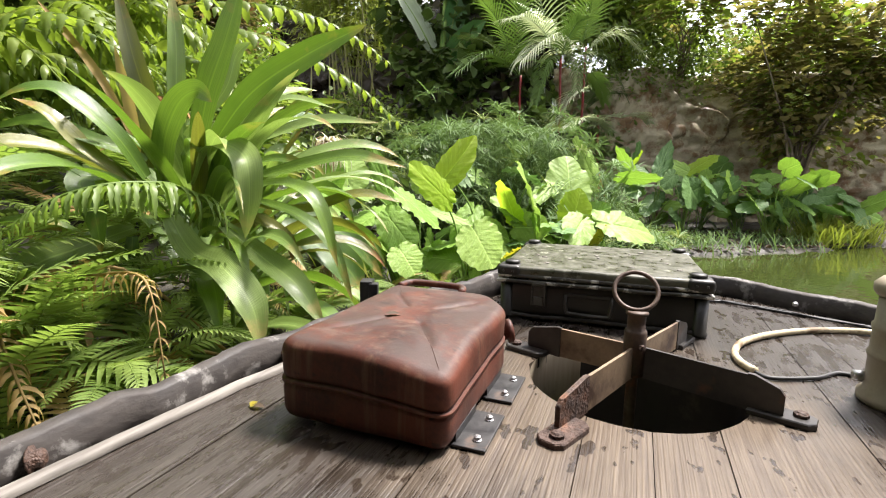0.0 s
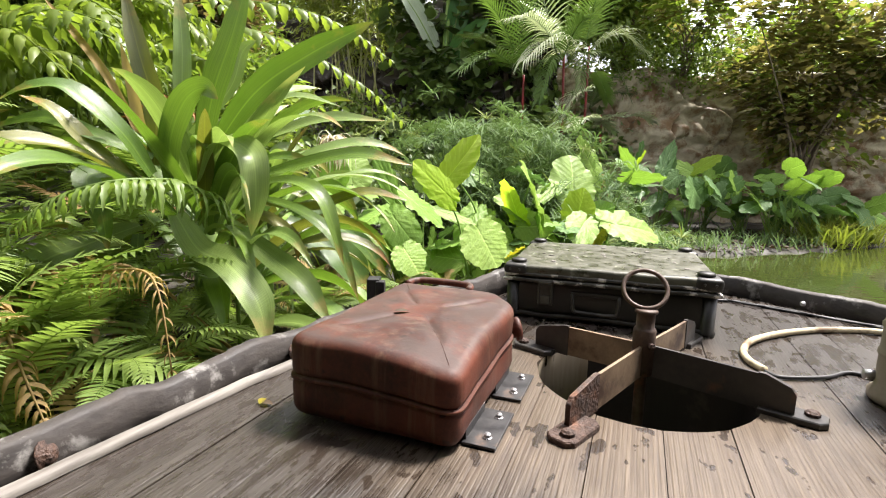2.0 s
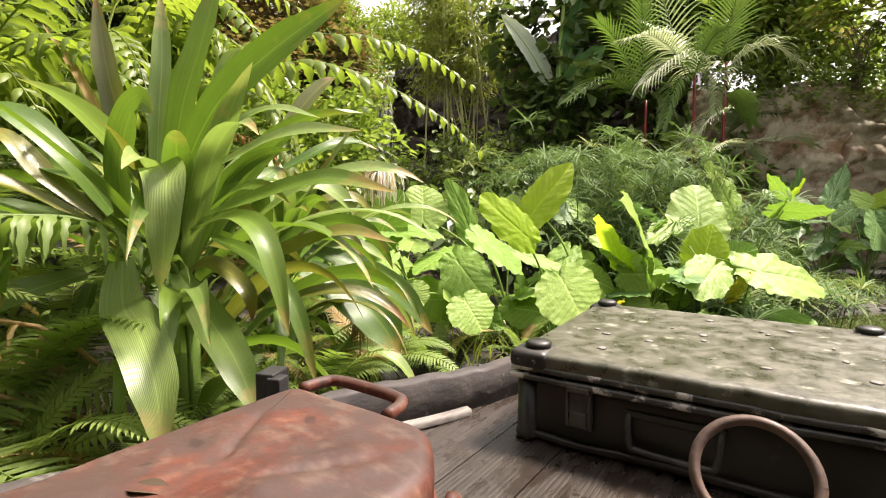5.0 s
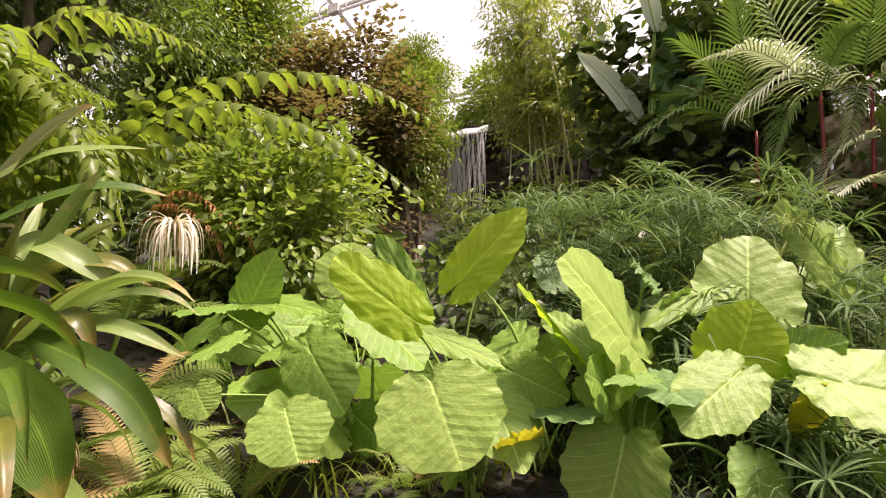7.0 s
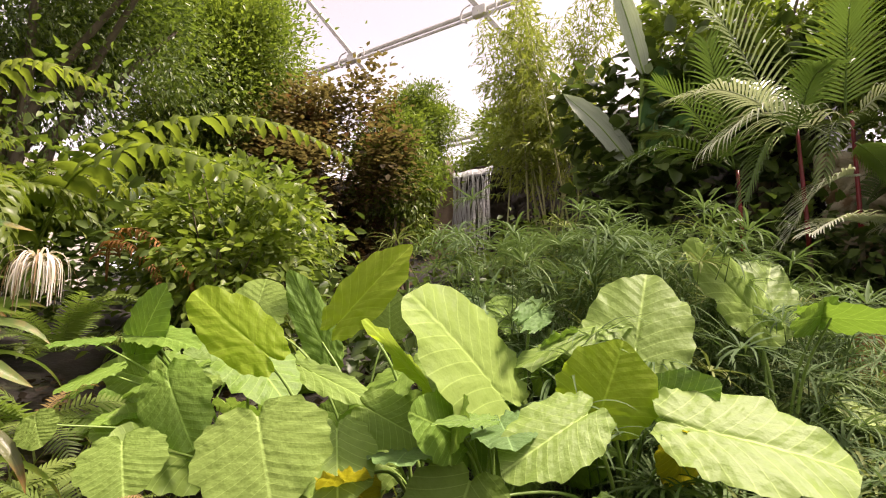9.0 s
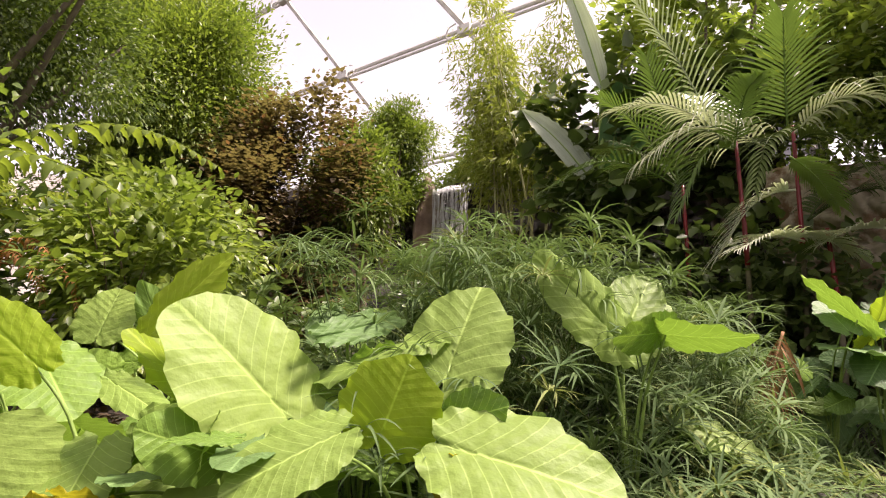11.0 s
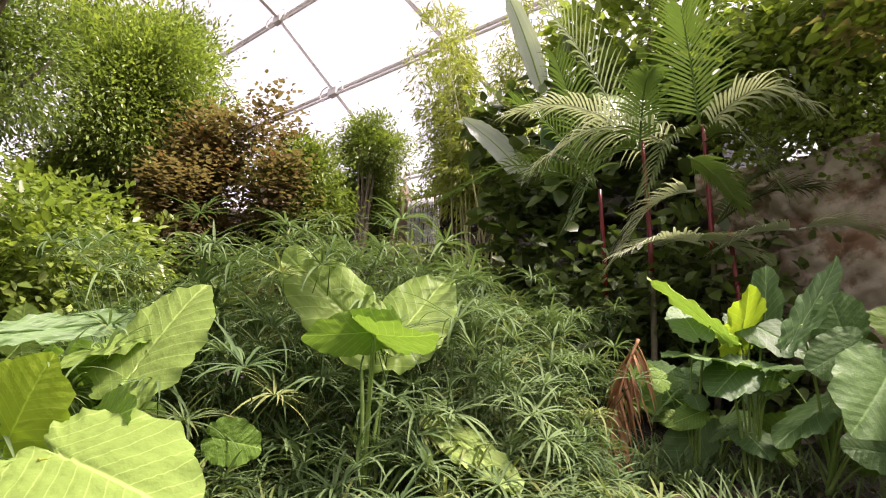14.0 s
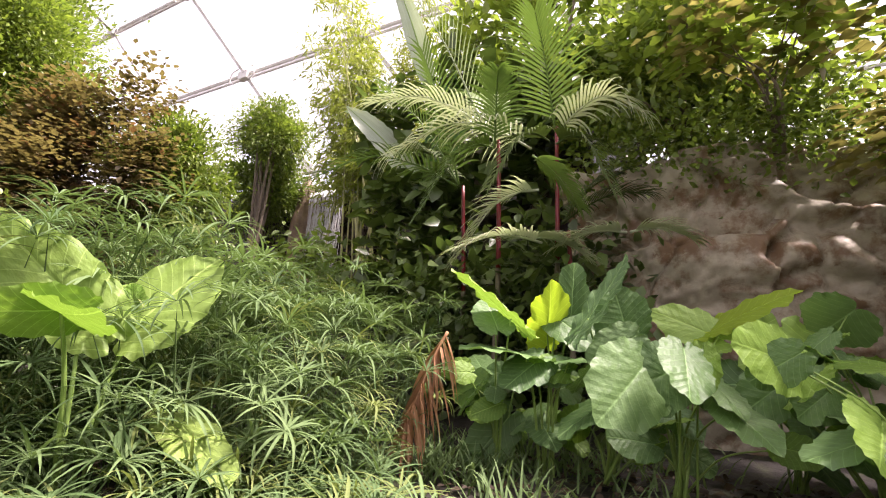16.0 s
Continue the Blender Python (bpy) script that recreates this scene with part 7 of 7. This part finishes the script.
# ---- bamboo ----
def bamboo(base, count, height, seed, label):
    r0 = np.random.default_rng(seed)
    plant = thing("bamboo", label, "bamboo", "bamboo clumps", Matrix.Translation(base))
    P, N = [], []
    for i in range(count):
        a = r0.uniform(0, 6.28)
        h = height * r0.uniform(0.6, 1.0)
        lean = r0.uniform(0.02, 0.28)
        off = r0.normal(0, 0.35, 2)
        c = arc((off[0], off[1], 0), (math.cos(a) * lean, math.sin(a) * lean, 1), h, 0.45, 18)
        g = Geo()
        tube(g, c, np.linspace(0.022, 0.005, 18), 6)
        part("culm", g.mesh("culm", BAMBOO_CULM), plant)
        for q in np.linspace(0.38, 1, 24):
            p = np.array([np.interp(q, np.linspace(0, 1, 18), c[:, k]) for k in range(3)])
            for _ in range(3):
                d = unit(r0.normal(0, 1, 3) * (1, 1, 0.3))
                tip = p + d * r0.uniform(0.2, 0.6) * (1.2 - 0.6 * q)
                for _ in range(12):
                    P.append(tip + r0.normal(0, 0.10, 3) * (1, 1, 0.6))
                    N.append(unit(d * 0.8 + r0.normal(0, 0.4, 3) + (0, 0, -0.25)))
    part("crown", leaf_cloud(np.array(P), np.array(N), 0.16, 4.6, 0.3, seed).mesh("crown", BAMBOO_LEAF), plant)


bamboo((-2.4, 13.0, 2.0), 18, 7.4, 140, "airy bamboo clump before the glass roof")


# ---- palms ----
def palm_frond(points, leaflet, pairs, mat, seed, hang=0.9, vee=0.35):
    r0 = np.random.default_rng(seed)
    g = Geo()
    c = smooth_path(points, 26)
    tube(g, c, np.linspace(0.014, 0.003, 26), 6)
    t, s, u = frame_along(c)
    run = np.linspace(0, 1, 26)
    for i in range(pairs):
        q = 0.12 + 0.88 * i / (pairs - 1)
        p = np.array([np.interp(q, run, c[:, k]) for k in range(3)])
        tt, ss, uu = (unit([np.interp(q, run, a[:, k]) for k in range(3)]) for a in (t, s, u))
        for sg in (-1, 1):
            size = leaflet * (0.45 + 0.55 * math.sin(math.pi * min(1, 0.15 + 0.78 * q))) * r0.uniform(0.9, 1.08)
            h = unit(ss * sg * (1.0 - 0.4 * q) + tt * (0.4 + 0.8 * q) + uu * vee)
            cc = arc(p, h, size, hang * r0.uniform(0.6, 1.4), 7)
            t2, _, _ = frame_along(cc)
            side = np.cross(t2, uu)
            side /= np.linalg.norm(side, axis=1)[:, None] + 1e-9
            w = np.array([0.5, 1, 1, 0.9, 0.65, 0.35, 0.02]) * 0.0138
            up = np.cross(side, t2)
            v = np.concatenate([cc - side * w[:, None], cc - up * 0.003, cc + side * w[:, None]])
            g.add(v, [(k, k + 1, 8 + k, 7 + k) for k in range(6)] + [(7 + k, 8 + k, 15 + k, 14 + k) for k in range(6)], np.stack([np.repeat([-1, 0, 1], 7), np.tile(np.linspace(0, 0.95, 7), 3)], 1))
    return g.mesh("frond", mat)


def palm(root, top, fronds, label, seed, red=0.75):
    plant = thing("sealing_wax_palm", label, "palm", "red-stemmed palms", Matrix.Translation(root))
    root, top = np.array(root, float), np.array(top, float) - np.array(root, float)
    k = smooth_path([np.zeros(3), top * 0.5 + (0.03, 0.02, 0), top], 16)
    g = Geo()
    tube(g, k[:9], np.linspace(0.032, 0.027, 9), 10)
    part("trunk", g.mesh("trunk", PALM_STEM), plant, "ringed grey-brown stem")
    g = Geo()
    tube(g, k[8:], np.linspace(0.027, 0.019, 8), 10)
    part("crownshaft", g.mesh("crownshaft", RED_STEM), plant, "bright red crownshaft")
    for i, (b, e, arch, leaflet, mat, hang) in enumerate(fronds):
        b, e = np.array(b, float) - root, np.array(e, float) - root
        mid = (b + e) / 2 + np.array((0, 0, arch * np.linalg.norm(e - b)))
        part("frond", palm_frond([b, b * 0.72 + e * 0.28 + (0, 0, 0.75 * arch * np.linalg.norm(e - b)), mid * 1.0 + (e - b) * 0.12, e], leaflet, 25, mat, seed + i, hang), plant, "silvery drooping frond" if mat is PALM_PALE else "")
    return plant


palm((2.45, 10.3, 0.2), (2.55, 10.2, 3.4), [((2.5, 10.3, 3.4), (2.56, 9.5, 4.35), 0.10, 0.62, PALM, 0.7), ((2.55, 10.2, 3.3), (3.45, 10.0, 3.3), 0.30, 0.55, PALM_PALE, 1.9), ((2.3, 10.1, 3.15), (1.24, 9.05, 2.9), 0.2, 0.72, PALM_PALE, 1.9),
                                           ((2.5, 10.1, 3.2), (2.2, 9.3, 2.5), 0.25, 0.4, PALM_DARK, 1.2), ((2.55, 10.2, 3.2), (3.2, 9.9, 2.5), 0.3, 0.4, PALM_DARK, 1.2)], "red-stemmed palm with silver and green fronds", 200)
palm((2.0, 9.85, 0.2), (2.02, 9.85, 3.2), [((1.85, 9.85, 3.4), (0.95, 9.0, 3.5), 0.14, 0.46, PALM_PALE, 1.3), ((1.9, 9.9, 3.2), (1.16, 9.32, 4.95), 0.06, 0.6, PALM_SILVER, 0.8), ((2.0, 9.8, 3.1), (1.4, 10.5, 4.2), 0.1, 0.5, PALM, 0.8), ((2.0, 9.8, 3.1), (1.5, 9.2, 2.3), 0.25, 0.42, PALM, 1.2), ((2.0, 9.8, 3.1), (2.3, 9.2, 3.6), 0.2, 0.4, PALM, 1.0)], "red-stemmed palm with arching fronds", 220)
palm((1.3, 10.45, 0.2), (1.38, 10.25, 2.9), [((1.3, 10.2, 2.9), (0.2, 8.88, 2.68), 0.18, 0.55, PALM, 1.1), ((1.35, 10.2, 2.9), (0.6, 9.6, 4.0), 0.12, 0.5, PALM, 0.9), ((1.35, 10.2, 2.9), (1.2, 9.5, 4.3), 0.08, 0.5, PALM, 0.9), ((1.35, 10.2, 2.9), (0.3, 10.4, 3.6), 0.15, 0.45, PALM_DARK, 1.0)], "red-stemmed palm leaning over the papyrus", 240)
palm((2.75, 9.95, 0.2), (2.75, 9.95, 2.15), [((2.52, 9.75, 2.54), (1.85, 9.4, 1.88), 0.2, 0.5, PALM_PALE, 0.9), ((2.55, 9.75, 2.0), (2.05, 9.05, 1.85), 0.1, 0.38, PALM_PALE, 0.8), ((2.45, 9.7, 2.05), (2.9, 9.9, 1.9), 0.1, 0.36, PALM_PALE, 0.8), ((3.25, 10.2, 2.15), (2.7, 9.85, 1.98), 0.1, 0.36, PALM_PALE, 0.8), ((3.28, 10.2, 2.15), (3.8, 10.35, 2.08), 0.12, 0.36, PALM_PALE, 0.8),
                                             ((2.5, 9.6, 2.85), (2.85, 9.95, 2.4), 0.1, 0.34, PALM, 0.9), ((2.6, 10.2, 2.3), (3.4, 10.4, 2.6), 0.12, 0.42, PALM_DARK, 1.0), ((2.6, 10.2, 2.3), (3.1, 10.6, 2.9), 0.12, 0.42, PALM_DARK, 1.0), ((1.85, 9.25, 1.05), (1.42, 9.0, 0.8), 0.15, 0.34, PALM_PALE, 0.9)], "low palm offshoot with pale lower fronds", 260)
def dead_frond():
    """Dry frond: a bent rib with limp leaflets hanging from both sides."""
    r0 = np.random.default_rng(300)
    g = Geo()
    c = smooth_path([(0.06, 0.05, 0.06), (0.0, -0.05, -0.15), (-0.05, -0.14, -0.40), (-0.08, -0.22, -0.58)], 20)
    tube(g, c, np.linspace(0.012, 0.004, 20), 6)
    for i in range(78):
        p = c[int(i / 78 * 18) + 1]
        sg = 1 if i % 2 else -1
        cc = arc(p, (sg * r0.uniform(0.18, 0.5) - 0.12, r0.uniform(-0.25, 0.1), -0.8), r0.uniform(0.26, 0.46), 0.8, 7)
        t, s, u = frame_along(cc)
        turn = r0.uniform(-0.9, 0.9)
        ribbon(g, cc, s * math.cos(turn) + u * math.sin(turn), np.array([0.6, 1, 1, 0.9, 0.7, 0.4, 0.05]) * 0.013, u, 0.5)
    return g.mesh("frond", PALM_DEAD)


dead = thing("dead_palm_frond", "dead brown palm frond hanging over papyrus", "palm frond", m=Matrix.Translation((2.3, 8.3, 1.0)))
part("frond", dead_frond(), dead)


def banana_leaf(parent, a, b, width, mat, seed, sag=0.1):
    a, b = np.array(a, float), np.array(b, float)
    g = Geo()
    c = smooth_path([a, (a + b) / 2 + (0, 0, sag), b], 22)
    t, s, u = frame_along(c)
    run = np.linspace(0, 1, 22)
    w = width * np.interp(run, [0, 0.12, 0.4, 0.8, 1], [0.25, 0.8, 1, 0.75, 0.04]) * (1 + 0.05 * np.sin(run * 60 + seed))
    to = np.array((0.4, -0.9, 0.15))
    s = np.cross(t, to)
    s /= np.linalg.norm(s, axis=1)[:, None]
    ribbon(g, c, s, w / 2, np.cross(s, t), 0.3, 0.1, seed)
    part("leaf", g.mesh("leaf", mat), parent)
    g = Geo()
    tube(g, c, np.linspace(0.018, 0.004, 22), 6)
    part("midrib", g.mesh("midrib", STALK), parent)


banana = thing("banana_plant", "tall banana plant with large torn grey-green leaves", "plant", m=Matrix.Translation((-0.1, 11.7, 1.2)))
for a, b, w, mat in (((-0.14, 0, 2.4), (-1.0, -0.95, 3.55), 0.42, BANANA), ((0.14, -0.25, 3.9), (-0.2, -0.9, 5.6), 0.36, BANANA), ((-0.06, 0, 2.5), (0.19, 0.3, 1.3), 0.5, BANANA_GREEN), ((0.1, 0, 2.4), (0.5, -0.1, 4.2), 0.5, BANANA_GREEN), ((0, 0, 2.3), (-0.7, -0.3, 1.7), 0.3, BANANA), ((0, 0, 2.2), (0.9, -0.4, 3.0), 0.4, BANANA_GREEN)):
    banana_leaf(banana, a, b, w, mat, a[2])
g = Geo()
tube(g, [(0, 0, -0.2), (0, 0, 1.2), (0.02, -0.05, 2.6), (0.1, -0.2, 3.9)], [0.12, 0.10, 0.07, 0.03], 10)
part("stem", g.mesh("stem", STALK), banana)


# ---- grasses, litter, duckweed ----
def grass(name, label, spots, count, length, mat, seed, wide=0.010, arching=1.2, category="grass"):
    r0 = np.random.default_rng(seed)
    g = Geo()
    for _ in range(count):
        x, y, rad = spots[r0.integers(len(spots))]
        px, py = x + r0.normal(0, rad), y + r0.normal(0, rad)
        if shore(px, py) < -0.05:
            continue
        z = max(0.0, float(ground_height(px, py))) - 0.02
        a = r0.uniform(0, 6.28)
        c = arc((px, py, z), (math.cos(a) * 0.5, math.sin(a) * 0.5, 1), length * r0.uniform(0.5, 1.2), arching * r0.uniform(0.6, 1.8), 6)
        t, s, u = frame_along(c)
        w = np.array([0.7, 1, 0.9, 0.7, 0.4, 0.02])[:, None] * wide
        v = np.concatenate([c - s * w, c + s * w])
        g.add(v, [(k, k + 1, 7 + k, 6 + k) for k in range(5)], np.stack([np.repeat([-1, 1], 6), np.tile(np.linspace(0, 0.9, 6), 2)], 1))
    return single(name, g.mesh(name, mat), label, category, kind="stuff")


grass("grass", "bright green grassy clump at the pond's edge", [(5.6, 8.15, 0.22), (6.1, 8.4, 0.2), (6.5, 8.6, 0.2)], 900, 0.55, GRASS, 150, 0.009)
grass("grass", "fallen and standing papyrus blades on the bank", [(1.3, 5.35, 0.3), (1.9, 5.8, 0.25), (0.6, 5.4, 0.3), (1.7, 5.5, 0.2)], 1500, 0.36, PAPYRUS, 151, 0.005, 2.2)
grass("grass", "dark grassy undergrowth along the far bank", [(3.6, 7.6, 0.3), (4.6, 7.9, 0.4), (3.2, 9.4, 0.4), (2.8, 8.5, 0.35), (2.5, 8.9, 0.3), (2.3, 8.3, 0.25)], 1300, 0.32, PAPYRUS, 152, 0.008)
grass("grass", "grass tufts among the ferns", [(-1.3, 1.5, 0.4), (-1.6, 2.4, 0.5), (-0.9, 3.6, 0.3), (-1.6, 0.6, 0.5), (-0.3, 4.5, 0.3)], 1400, 0.3, GRASS, 153, 0.006)


def scatter_flat(name, label, count, box, size, mat, seed, inland, lift, category):
    r0 = np.random.default_rng(seed)
    P = []
    while len(P) < count:
        x, y = r0.uniform(*box[0]), r0.uniform(*box[1])
        s = float(shore(x, y))
        if inland[0] < s < inland[1]:
            P.append((x, y, max(0.0, float(ground_height(x, y))) + lift))
    a = r0.uniform(0, 6.28, count)
    N = np.stack([np.cos(a), np.sin(a), 0 * a + 0.1], 1)
    single(name, leaf_cloud(np.array(P), N, size, 1.5, 0.0, seed, 0.15).mesh(name, mat), label, category, kind="stuff")


scatter_flat("leaf_litter", "brown fallen leaves on the dark soil", 4000, ((-3, 6), (0, 9.5)), 0.07, LITTER, 160, (0.0, 3.0), 0.03, "leaf litter")
scatter_flat("duckweed", "pale green floating duckweed beside the papyrus", 12000, ((0.8, 2.3), (4.2, 6.4)), 0.011, DUCKWEED, 161, (-0.38, 0.05), 0.004, "duckweed")
